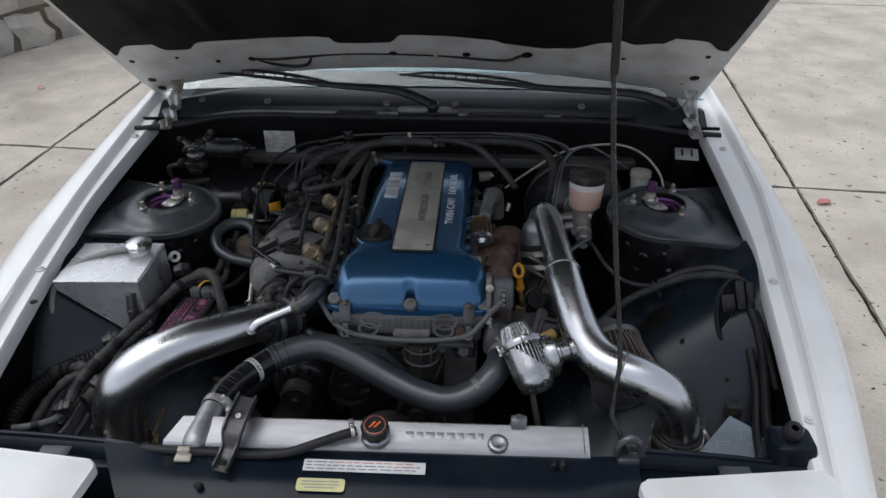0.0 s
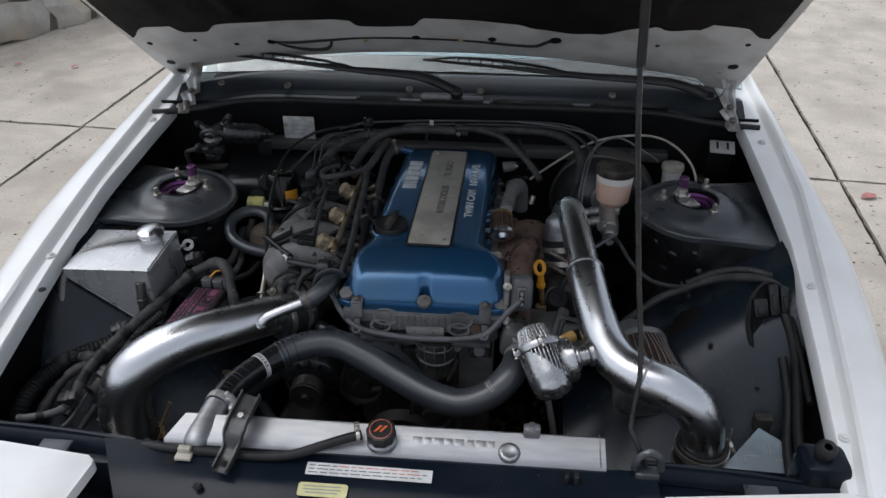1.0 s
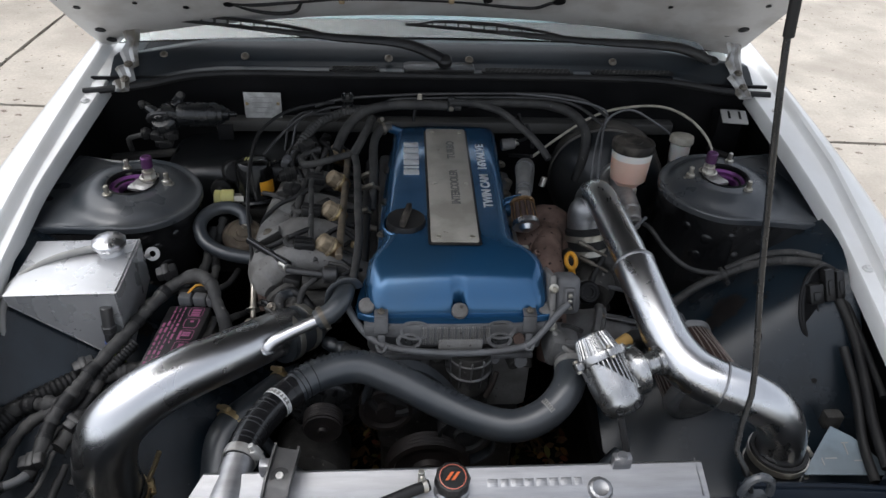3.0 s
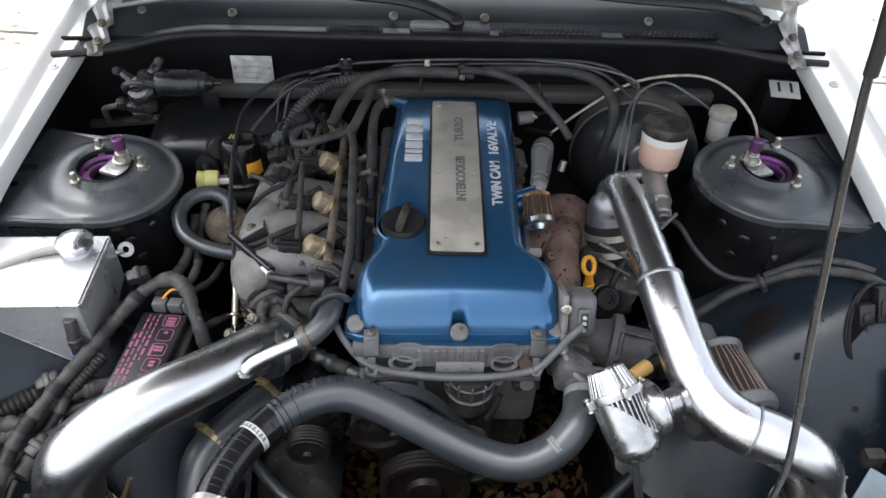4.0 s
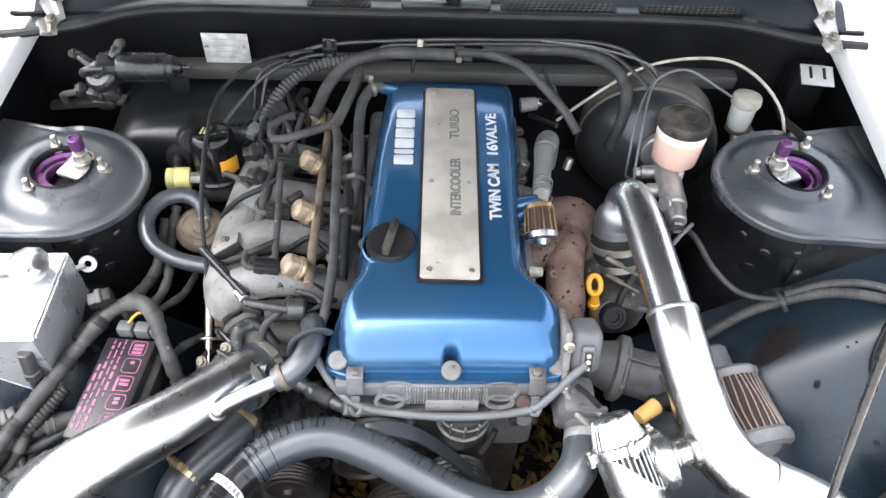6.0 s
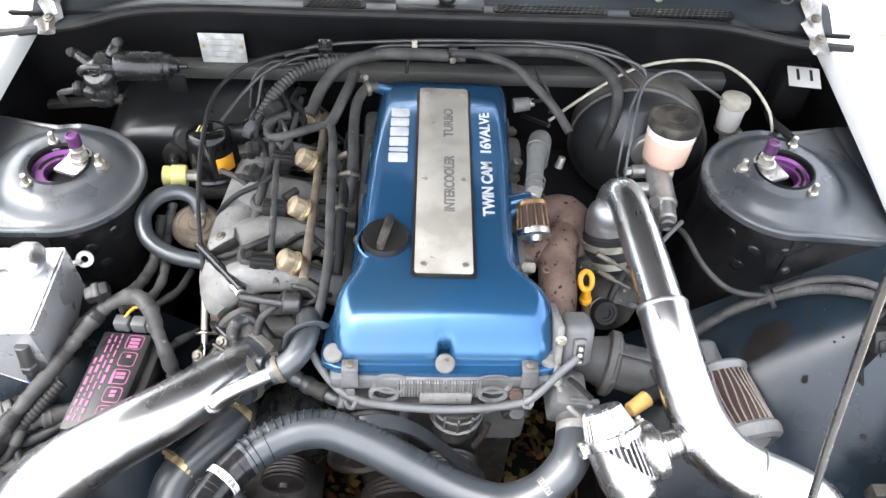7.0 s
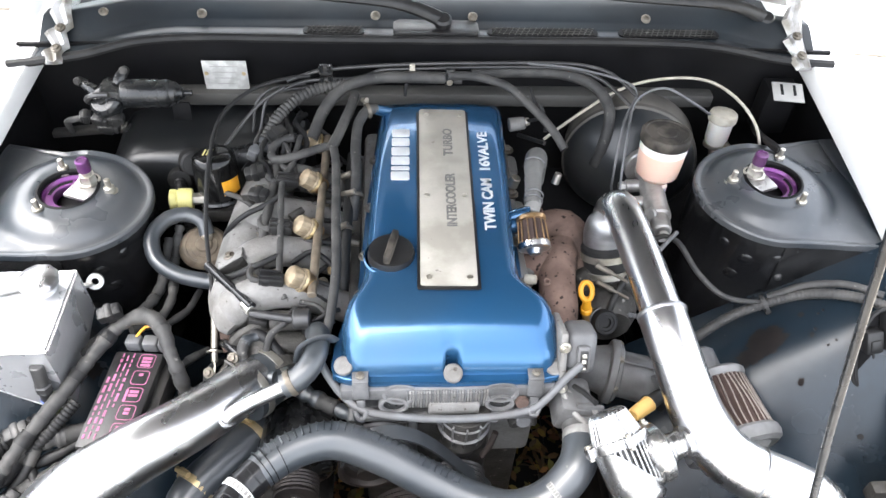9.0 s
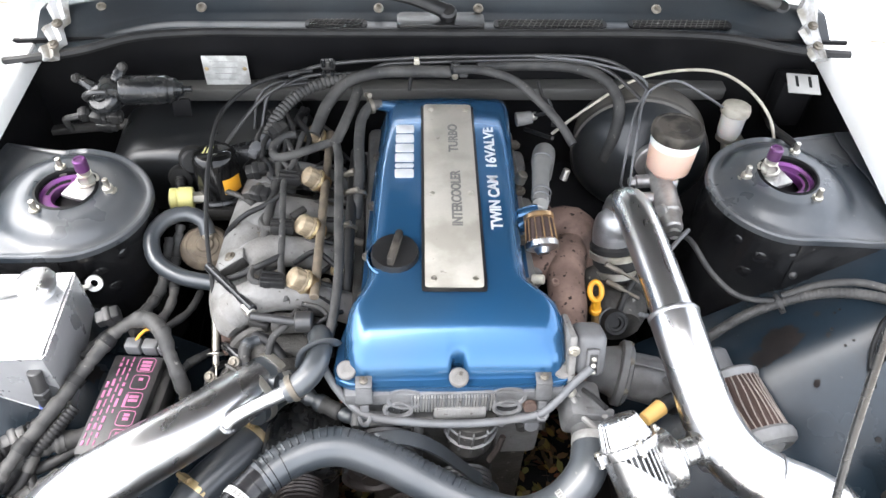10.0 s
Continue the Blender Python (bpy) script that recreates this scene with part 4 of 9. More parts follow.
def support(u, v):
    x = (-0.445 + 0.08 * v) * (1 - u) + 0.42 * u
    end = smooth(0.30, 0.42, x)
    y = 0.004 - 0.142 * v + 0.035 * end * v
    return Vector((x, y, 0.652 - 0.012 * v - 0.02 * smooth(0.3, 1, v) - 0.05 * smooth(0.75, 1.0, v) + 0.004 * end))


sheet(bm, support, 40, 14, 0.004)
sup = part("radiator_support", bm, NAVY, car, "dark blue-grey radiator support panel")
for x, y, r in ((-0.325, -0.03, 0.011), (-0.375, 0.002, 0.006), (-0.265, -0.07, 0.006), (0.36, -0.035, 0.008), (0.18, -0.03, 0.003)):
    part("panel_hole", lathe(B(), [(0, 0), (r, 0), (r, 0.0008), (0, 0.0008)], aim((x, y, 0.652 - 0.012 * (0.004 - y) / 0.142 - 0.02 * smooth(0.3, 1, (0.004 - y) / 0.142)), (0, -0.12, 1)), 16), BAYBLACK, sup)
for s, x0, x1 in ((-1, -0.70, -0.37), (1, 0.40, 0.70)):
    bm = B()
    tube(bm, [(x0, 0.02, 0.632), ((x0 + x1) / 2, 0.012, 0.63), (x1, 0.0, 0.630)], 0.016, 8, flat=0.7)
    tube(bm, [(x0, 0.03, 0.644), ((x0 + x1) / 2, 0.024, 0.642), (x1 - 0.03, 0.012, 0.640)], 0.005, 8)
    block(bm, (abs(x1 - x0), 0.04, 0.12), Matrix.Translation(((x0 + x1) / 2, -0.004, 0.565)), 0.01)
    beam = part("headlamp_beam", bm, NAVY, car, "dark beam behind the pop-up headlamp")
    bm = B()
    block(bm, (0.05, 0.03, 0.004), Matrix.Translation(((x0 + x1) / 2 + 0.02, -0.022, 0.652)), 0.0015)
    part("tab", bm, BAYPAINT, beam)
    bm = B()
    slab(bm, rounded(0.30, 0.3, 0.014, cx=0.15 * s, cy=-0.15), 0.02, pose(0.408 if s > 0 else -0.425, -0.058 if s > 0 else -0.052, 0.652, 0, 0, 6.4 * s), 0.005)
    part("headlamp_lid", bm, WHITE, car, "closed white pop-up headlamp lid")
bm = B()
block(bm, (0.07, 0.06, 0.1), Matrix.Translation((0.672, 0.035, 0.63)), 0.012)
part("corner_bracket", bm, NAVY, car)
part("rubber_stop", lathe(B(), [(0.006, 0.016), (0.011, 0.018), (0.015, 0.012), (0.016, 0.0), (0.012, -0.01), (0, -0.01)], aim((0.668, 0.035, 0.688), (0, -0.3, 1)), 16), RUBBER, car)
bm = B()
block(bm, (1.3, 0.3, 0.35), Matrix.Translation((0, -0.24, 0.42)), 0.05, 3)
part("nose", bm, WHITE, car)
for s in (1, -1):
    bm = B()
    lathe(bm, [(0.19, -0.1), (0.29, -0.1), (0.31, -0.08), (0.315, 0), (0.31, 0.08), (0.29, 0.1), (0.19, 0.1), (0.17, 0.0)], aim((s * 0.72, 0.66, 0.312), (s, 0, 0)), 40, close=True)
    wl = part("wheel", lathe(B(), [(0, 0.05), (0.06, 0.06), (0.17, 0.03), (0.19, 0.09), (0.185, 0.0), (0.15, -0.02), (0, -0.02)], aim((s * 0.72, 0.66, 0.312), (s, 0, 0)), 32), CAST, car)
    part("tyre", bm, TYRE, wl)

# ---- engine ----
engine = thing("engine", (0.03, 0.6, 0.3), "four-cylinder engine with a blue metallic valve cover", "engine")


def cover_ring(y, xl, xr, top, base, r):
    """One cross-section of the valve cover."""
    r = min(r, top - base - 0.001)
    pts = [(xl - 0.004, base), (xl - 0.003, base + 0.004)]
    for k in range(7):
        a = k / 6 * math.pi / 2
        pts.append((xl + r - r * math.cos(a), top - r + r * math.sin(a)))
    mid = (xl + xr) / 2
    pts += [(xl + (xr - xl) * t, top + 0.002 * math.sin(t * math.pi)) for t in (0.3, 0.4, 0.445, 0.46, 0.475, 0.5, 0.525, 0.54, 0.555, 0.6, 0.7)]
    for k in range(7):
        a = k / 6 * math.pi / 2
        pts.append((xr - r + r * math.sin(a), top - r + r * math.cos(a)))
    pts += [(xr + 0.003, base + 0.004), (xr + 0.004, base)]
    return [Vector((x, y + max(0.0, 0.349 - y) * smooth(0.011, 0.0065, abs(x - 0.0335)), z)) for x, z in pts]


secs = [(0.888, -0.058, 0.144, 0.735, 0.02), (0.882, -0.063, 0.149, 0.757, 0.022), (0.87, -0.066, 0.152, 0.767, 0.024), (0.85, -0.068, 0.153, 0.771, 0.025), (0.69, -0.079, 0.145, 0.769, 0.025),
        (0.50, -0.088, 0.137, 0.767, 0.025), (0.468, -0.0905, 0.1385, 0.7665, 0.026), (0.455, -0.094, 0.144, 0.7665, 0.027), (0.443, -0.101, 0.156, 0.766, 0.029), (0.431, -0.1085, 0.169, 0.7655, 0.031),
        (0.418, -0.114, 0.178, 0.765, 0.033), (0.402, -0.1165, 0.1825, 0.763, 0.035), (0.386, -0.1175, 0.184, 0.7595, 0.037), (0.372, -0.1175, 0.184, 0.7535, 0.038), (0.358, -0.1165, 0.183, 0.745, 0.036),
        (0.346, -0.113, 0.180, 0.734, 0.03), (0.337, -0.106, 0.173, 0.7215, 0.021), (0.331, -0.097, 0.164, 0.709, 0.009), (0.329, -0.091, 0.158, 0.703, 0.004)]
bm = B()
loft(bm, [cover_ring(y, a, b, t, 0.698, r) for y, a, b, t, r in secs])
vc = part("valve_cover", bm, BLUE, engine, "blue metallic valve cover with a wide rounded front", angle=60)
bm = B()
rim = [(-0.120, 0.42), (-0.130, 0.375), (-0.134, 0.352), (-0.130, 0.334), (-0.113, 0.325), (-0.09, 0.321), (0.03, 0.318), (0.152, 0.320), (0.174, 0.322), (0.190, 0.33), (0.196, 0.346), (0.192, 0.37), (0.186, 0.42),
       (0.148, 0.48), (0.154, 0.69), (0.161, 0.88), (0.145, 0.898), (-0.058, 0.898), (-0.073, 0.88), (-0.088, 0.69), (-0.097, 0.48)]
slab(bm, rim, 0.012, Matrix.Translation((0, 0, 0.692)), 0.003)
part("cover_flange", bm, BLUE, vc)
# name plate with its dark surround
plate_m = Matrix.Translation((0.037, 0.638, 0.7725)) @ Matrix.Rotation(radians(-1.4), 4, "Z")
bm = B()
slab(bm, rounded(0.090, 0.425, 0.005), 0.0012, plate_m @ Matrix.Translation((0, 0, -0.0012)))
part("plate_surround", bm, PLASTIC, vc)
bm = B()
slab(bm, rounded(0.081, 0.412, 0.005), 0.003, plate_m, 0.0008)
npl = part("name_plate", bm, PLATE, vc, "pale brushed metal plate along the valve cover")
for dx, dy in ((-0.028, -0.192), (0.03, -0.192), (-0.028, 0.19), (0.03, 0.19), (-0.029, -0.02), (0.03, -0.02)):
    p = plate_m @ Vector((dx, dy, 0.003))
    part("plate_screw", lathe(B(), [(0, 0), (0.0045, 0), (0.0042, 0.0015), (0.002, 0.0018), (0.0018, 0.001), (0, 0.001)], aim(p, (0, 0, 1)), 12), STEEL, npl)
read_up = Matrix.Rotation(radians(90 - 1.4), 4, "Z")
letters("raised_word", "INTERCOOLER", 0.122, 0.016, Matrix.Translation((0.051, 0.548, 0.7758)) @ read_up, LETTER_DARK, npl)
letters("raised_word", "TURBO", 0.072, 0.016, Matrix.Translation((0.054, 0.715, 0.7758)) @ read_up, LETTER_DARK, npl)
letters("raised_word", "TWIN CAM", 0.118, 0.018, Matrix.Translation((0.1105, 0.545, 0.7700)) @ read_up, LETTER, vc)
letters("raised_word", "16VALVE", 0.10, 0.018, Matrix.Translation((0.114, 0.685, 0.7705)) @ read_up, LETTER, vc)
for k in range(6):
    bm = B()
    wid = 0.009 if k == 1 else 0.0205
    y = 0.659 + (0, 0.0245, 0.038, 0.0625, 0.087, 0.1115)[k]
    slab(bm, rounded(0.030, wid, 0.003, cx=-0.034 + 0.024 * (y - 0.66), cy=y + wid / 2), 0.0014, Matrix.Translation((0, 0, 0.7706)), 0.0004)
    part("badge_bar", bm, LETTER, vc, "plain silver bar of the maker's mark" if k == 0 else "")
# fasteners of the cover
for p in ((0.034, 0.327, 0.711), (-0.115, 0.343, 0.710), (0.176, 0.340, 0.704)):
    bm = B()
    lathe(bm, [(0, -0.004), (0.016, -0.004), (0.0165, 0.0), (0.0165, 0.006), (0.014, 0.0085), (0.006, 0.0085), (0.0055, 0.0075), (0, 0.0075)], aim(p, (0, -0.35, 1)) @ Matrix.Scale(0.8, 4), 26)
    part("cover_bolt", bm, CAST, vc, "dull flanged cover bolt")
for x, y in ((-0.094, 0.475), (-0.089, 0.555), (-0.083, 0.665), (-0.076, 0.79), (0.149, 0.495), (0.151, 0.585), (0.158, 0.70), (0.163, 0.82)):
    part("cover_bolt", bolt(B(), (x, y, 0.704), (0, 0, 1), 0.0075, 0.007), STAINEDBOLT, vc)
# filler cap
capm = Matrix.Translation((-0.049, 0.498, 0.772)) @ Matrix.Scale(0.92, 4)
bm = B()
lathe(bm, [(0, 0.006), (0.0355, 0.006), (0.037, 0.0), (0.037, -0.012), (0.034, -0.016), (0, -0.016)], capm, 36, wave=lambda a: 1 + 0.012 * math.cos(a * 18))
fc = part("filler_cap", bm, PLASTIC, vc, "black plastic oil filler cap with a raised grip")
bm = B()
block(bm, (0.011, 0.064, 0.018), capm @ Matrix.Translation((0, 0, 0.013)) @ Matrix.Rotation(radians(-14), 4, "Z"), 0.003)
part("grip", bm, CAPDUST, fc)
part("filler_neck", lathe(B(), [(0.040, -0.02), (0.041, 0.0), (0.039, 0.002), (0.038, -0.02)], Matrix.Translation((-0.049, 0.498, 0.764)), 30), BLUE, vc)
# breather tubes of the cover
bm = B()
rod(bm, (-0.045, 0.858, 0.758), (-0.078, 0.835, 0.782), 0.011, 0.009)
part("breather_stub", bm, BLUE, vc)
bm = B()
rod(bm, (0.135, 0.585, 0.735), (0.175, 0.60, 0.742), 0.014)
part("breather_stub", bm, BLUE, vc)

# cylinder head and front cover
bm = B()
block(bm, (0.265, 0.55, 0.22), Matrix.Translation((0.035, 0.615, 0.582)), 0.012)
for k in range(4):
    block(bm, (0.3, 0.05, 0.05), Matrix.Translation((0.035, 0.44 + 0.125 * k, 0.655)), 0.012)
part("cylinder_head", bm, CAST, engine)
bm = B()
block(bm, (0.30, 0.05, 0.026), Matrix.Translation((0.03, 0.339, 0.679)), 0.006)
block(bm, (0.29, 0.035, 0.045), Matrix.Translation((0.03, 0.344, 0.648)), 0.008)
block(bm, (0.25, 0.05, 0.012), Matrix.Translation((0.035, 0.332, 0.628)), 0.004)
for x in (-0.09, -0.03, 0.04, 0.09, 0.15):
    rod(bm, (x, 0.318, 0.626), (x, 0.345, 0.626), 0.010, segs=12)
# METER instead of CAST: grime plus the shadow under the cover, held in the colour
fcov = part("front_cover", bm, METER, engine, "ribbed grimy aluminium front cover, its tone darkened for shade")
for k in range(30):
    part("rib", block(B(), (0.0026, 0.006, 0.034), Matrix.Translation((-0.028 + 0.0038 * k, 0.3125, 0.672)), 0.0006), CAST if k % 3 else METER, fcov)
part("cast_panel", block(B(), (0.072, 0.008, 0.022), pose(0.037, 0.3085, 0.655, -8, 0, 0), 0.003), CAST, fcov, "raised flat panel of the casting")
for x, y, z, r in ((-0.038, 0.3155, 0.681, 1.0), (0.102, 0.3155, 0.681, 1.0), (-0.047, 0.309, 0.664, 0.8), (0.101, 0.309, 0.664, 0.8)):
    m = aim((x, y, z), (0, -1, 0.35)) @ Matrix.Diagonal((1.2 * r, 0.78 * r, 1, 1))
    rim = part("cam_bore_rim", lathe(B(), [(0.0155, -0.004), (0.0155, 0.001), (0.017, 0.003), (0.0205, 0.003), (0.0222, 0.001), (0.0222, -0.004)], m, 32), METER, fcov)
    # dark disc that paints the shade inside the bore
    part("bore_recess", lathe(B(), [(0, 0.0), (0.006, 0.0), (0.008, -0.003), (0.0157, -0.003), (0.0157, -0.006), (0, -0.006)], m, 24), MOTOR, rim)
part("plug_bolt", lathe(B(), [(0, 0.006), (0.009, 0.006), (0.010, 0.0), (0, 0)], aim((0.132, 0.310, 0.666), (0, -1, 0.3)), 16), RUST, fcov)
rf = random.Random(31)
for k in range(14):
    x = -0.10 + 0.02 * k + rf.uniform(-0.006, 0.006)
    part("casting_boss", rod(B(), (x, 0.335, 0.622 - rf.uniform(0, 0.02)), (x + rf.uniform(-0.006, 0.006), 0.305 + rf.uniform(0, 0.012), 0.618 - rf.uniform(0, 0.025)), rf.uniform(0.006, 0.012), segs=10), DARKCAST if k % 2 else METER, fcov)
for x in (-0.092, 0.148):
    bm = B()
    block(bm, (0.022, 0.004, 0.028), pose(x, 0.313, 0.694, -14, 0, 0), 0.0018)
    block(bm, (0.022, 0.018, 0.003), pose(x, 0.324, 0.710, 8, 0, 0), 0.0018)
    block(bm, (0.012, 0.004, 0.022), pose(x, 0.307, 0.667, -10, 0, 0), 0.0018)
    tube(bm, [(x - 0.008, 0.301, 0.664), (x - 0.004, 0.294, 0.657), (x + 0.004, 0.294, 0.657), (x + 0.008, 0.301, 0.664)], 0.003, 6, 0.004)
    hk = part("lifting_hook", bm, METER, engine, "bent bare metal clip bracket")
    part("bolt", bolt(B(), (x, 0.324, 0.715), (0, 0, 1), 0.004, 0.004), STAINEDBOLT, hk)
bm = B()
tube(bm, [(-0.155, 0.40, 0.715), (-0.148, 0.36, 0.70), (-0.12, 0.325, 0.672), (-0.09, 0.305, 0.66), (-0.03, 0.297, 0.652), (0.05, 0.293, 0.651), (0.12, 0.297, 0.655), (0.151, 0.302, 0.662), (0.172, 0.311, 0.682), (0.192, 0.322, 0.704), (0.212, 0.331, 0.722)], 0.0058, 10, 0.01)
part("wire_sleeve", bm, GREYPLAST, engine, "grey sleeved wire across the engine front")
# block, alternator, pulleys, belt
bm = B()
block(bm, (0.26, 0.5, 0.3), Matrix.Translation((0.035, 0.62, 0.36)), 0.02)
block(bm, (0.2, 0.06, 0.22), Matrix.Translation((0.0, 0.35, 0.49)), 0.02)
part("engine_block", bm, DARKCAST, engine)
pump_m = pose(0.056, 0.336, 0.515, 6, 0, 0)
pump = part("pump_body", lathe(B(), [(0, 0.125), (0.036, 0.125), (0.038, 0.12), (0.037, 0.085), (0.033, 0.05), (0.036, 0.045), (0.036, 0.034), (0.028, 0.024), (0.026, 0.0), (0.02, -0.012), (0, -0.012)], pump_m, 34), DARKCAST, engine, "ribbed grimy pump casting")
for k in range(12):
    part("rib", block(B(), (0.005, 0.003, 0.07), pump_m @ Matrix.Rotation(2 * math.pi * k / 12, 4, "Z") @ Matrix.Translation((0.0365, 0, 0.088)) @ Matrix.Rotation(radians(4), 4, "Y"), 0.001), METER, pump)
for h in (0.078, 0.112):
    part("rib_ring", lathe(B(), [(0.036, h - 0.002), (0.0405, h - 0.0012), (0.0405, h + 0.0012), (0.036, h + 0.002)], pump_m, 34, close=True), METER, pump)
part("pump_lever", tube(B(), [(0.10, 0.30, 0.60), (0.092, 0.292, 0.575), (0.083, 0.288, 0.555)], 0.005, 8, 0.006), PULLEY, pump)


def pulley(x, y, z, r, mat, name="pulley", grooves=4, w=0.03):
    prof = [(0, 0.004), (r * 0.35, 0.004), (r * 0.4, -0.006), (r * 0.8, -0.008), (r * 0.86, 0.0)]
    for k in range(grooves):
        h = -w * (k / grooves)
        prof += [(r, h), (r * 0.95, h - w / grooves * 0.5)]
    prof += [(r, -w), (r * 0.85, -w), (0, -w)]
    return part(name, lathe(B(), prof, aim((x, y, z), (0, -1, 0)), 36), mat, engine)


pulley(-0.085, 0.275, 0.535, 0.045, PULLEY)
pulley(-0.01, 0.255, 0.40, 0.075, PULLEY, "crank_pulley")
pulley(0.05, 0.275, 0.47, 0.045, DARKSTEEL)
# alternator with slotted end frame, pulley and fan
alt = part("alternator", lathe(B(), [(0, 0.0), (0.03, 0.0), (0.05, -0.006), (0.058, -0.014), (0.060, -0.03), (0.060, -0.085), (0.05, -0.1), (0, -0.1)], aim((-0.190, 0.285, 0.53), (0, -1, 0.12)), 40), MOTOR, engine, "dusty cast alternator with slots")
for k in range(12):
    part("slot", block(B(), (0.013, 0.006, 0.003), aim((-0.190, 0.285, 0.53), (0, -1, 0.12)) @ Matrix.Rotation(2 * math.pi * k / 12, 4, "Z") @ Matrix.Translation((0.042, 0, -0.0022)) @ Matrix.Rotation(radians(16), 4, "Y"), 0.001), BAYBLACK, alt)
    part("slot", block(B(), (0.003, 0.008, 0.022), aim((-0.190, 0.285, 0.53), (0, -1, 0.12)) @ Matrix.Rotation(2 * math.pi * (k + 0.5) / 12, 4, "Z") @ Matrix.Translation((0.0593, 0, -0.045)), 0.001), BAYBLACK, alt)
pulley(-0.188, 0.243, 0.535, 0.033, PULLEY, "alternator_pulley", 5, 0.026)
part("pulley_face", lathe(B(), [(0, 0.010), (0.006, 0.010), (0.008, 0.004), (0.012, 0.003), (0.026, 0.001), (0.030, 0.003), (0.032, 0.001), (0.0, 0.0)], aim((-0.188, 0.2425, 0.535), (0, -1, 0)), 34), PULLEY, engine)
pulley(-0.065, 0.275, 0.575, 0.052, DARKSTEEL)
belt = [(-0.125, 0.56), (-0.110, 0.605), (-0.084, 0.628), (-0.052, 0.639), (-0.018, 0.627), (0.010, 0.60), (0.054, 0.535), (0.106, 0.455), (0.10, 0.42), (0.0, 0.36)]
belt = glide([Vector((x, 0.0, z)) for x, z in belt], 0.008)[0]
part("ribbed_belt", sheet(B(), lambda u, v: belt[min(len(belt) - 1, int(round(u * (len(belt) - 1))))] + Vector((0, 0.272 + 0.021 * v, 0)), len(belt) - 1, 4, 0.004), HOSE, engine, "flat dusty drive belt", angle=60)
# thermostat outlet beside the blow-off valve
bm = B()
block(bm, (0.05, 0.06, 0.055), pose(0.205, 0.318, 0.645, 0, 10, 0), 0.01)
block(bm, (0.042, 0.008, 0.05), pose(0.222, 0.292, 0.648, -15, 12, 0), 0.004)
rod(bm, (0.212, 0.315, 0.632), (0.214, 0.262, 0.640), 0.024)
wo = part("water_outlet", bm, METER, engine)
part("strut", tube(B(), [(0.19, 0.318, 0.675), (0.2, 0.295, 0.665), (0.222, 0.27, 0.66)], 0.0045, 8, 0.008), CAST, wo)
part("strut", tube(B(), [(0.196, 0.322, 0.672), (0.216, 0.305, 0.664), (0.236, 0.29, 0.662)], 0.004, 8, 0.008), CAST, wo)
# cam angle sensor
sensor = thing("cam_sensor", (0.21, 0.37, 0.68), "grey cam angle sensor on the engine front", "sensor")
sx, sy, sz = 0.213, 0.366, 0.716
bm = B()
block(bm, (0.044, 0.05, 0.066), pose(sx, sy, sz, -25, 0, 0), 0.012, 3)
part("housing", bm, GREYPLAST, sensor)
bm = B()
block(bm, (0.011, 0.07, 0.078), pose(sx - 0.027, sy + 0.002, sz - 0.003, -25, 0, 0), 0.005)
part("flange", bm, CAST, sensor)
bm = B()
block(bm, (0.019, 0.009, 0.040), pose(sx + 0.001, sy - 0.0275, sz + 0.008, -25, 0, 0), 0.0042, 3)
plug = part("plug", bm, METER, sensor)
bm = B()
block(bm, (0.0125, 0.006, 0.031), pose(sx + 0.001, sy - 0.030, sz + 0.0085, -25, 0, 0), 0.003, 3)
part("socket", bm, PLASTIC, plug)
for dz in (-0.009, 0.0, 0.009):
    part("pin", rod(B(), (sx + 0.001, sy - 0.0315 + 0.42 * dz, sz + 0.009 + dz), (sx + 0.001, sy - 0.0365 + 0.42 * dz, sz + 0.007 + dz), 0.0036, segs=10), STEEL, plug)
for dz, dy in ((0.026, 0.012), (-0.032, -0.014)):
    part("bolt", bolt(B(), (sx - 0.026, sy + dy - 0.034, sz + dz), (0, -0.9, 0.3), 0.0055, 0.006), STEEL, sensor)

# ---- exhaust side ----
man = thing("exhaust_manifold", (0.22, 0.58, 0.6), "rusty brown cast exhaust manifold", "manifold")
bm = B()
tube(bm, [(0.15, 0.635, 0.65), (0.20, 0.645, 0.668), (0.24, 0.64, 0.675), (0.262, 0.60, 0.66), (0.265, 0.56, 0.60)], [0.026, 0.03, 0.036, 0.036, 0.032], 18)
tube(bm, [(0.15, 0.575, 0.65), (0.19, 0.57, 0.668), (0.225, 0.585, 0.672), (0.25, 0.62, 0.665)], 0.027, 16)
tube(bm, [(0.155, 0.43, 0.62), (0.19, 0.425, 0.645), (0.208, 0.46, 0.668), (0.215, 0.53, 0.675), (0.235, 0.60, 0.67)], [0.026, 0.028, 0.029, 0.029, 0.03], 18)
tube(bm, [(0.208, 0.44, 0.65), (0.212, 0.41, 0.61), (0.214, 0.385, 0.55)], 0.027, 16)
block(bm, (0.02, 0.46, 0.05), Matrix.Translation((0.158, 0.62, 0.63)), 0.008)
part("casting", bm, RUST, man)
for p in ((0.19, 0.50, 0.70), (0.20, 0.655, 0.703), (0.175, 0.60, 0.69)):
    part("stud", lathe(B(), [(0.0035, 0.004), (0.006, 0.004), (0.007, 0), (0.004, -0.004)], aim(p, (0.2, -0.2, 1)), 12), RUST, man)

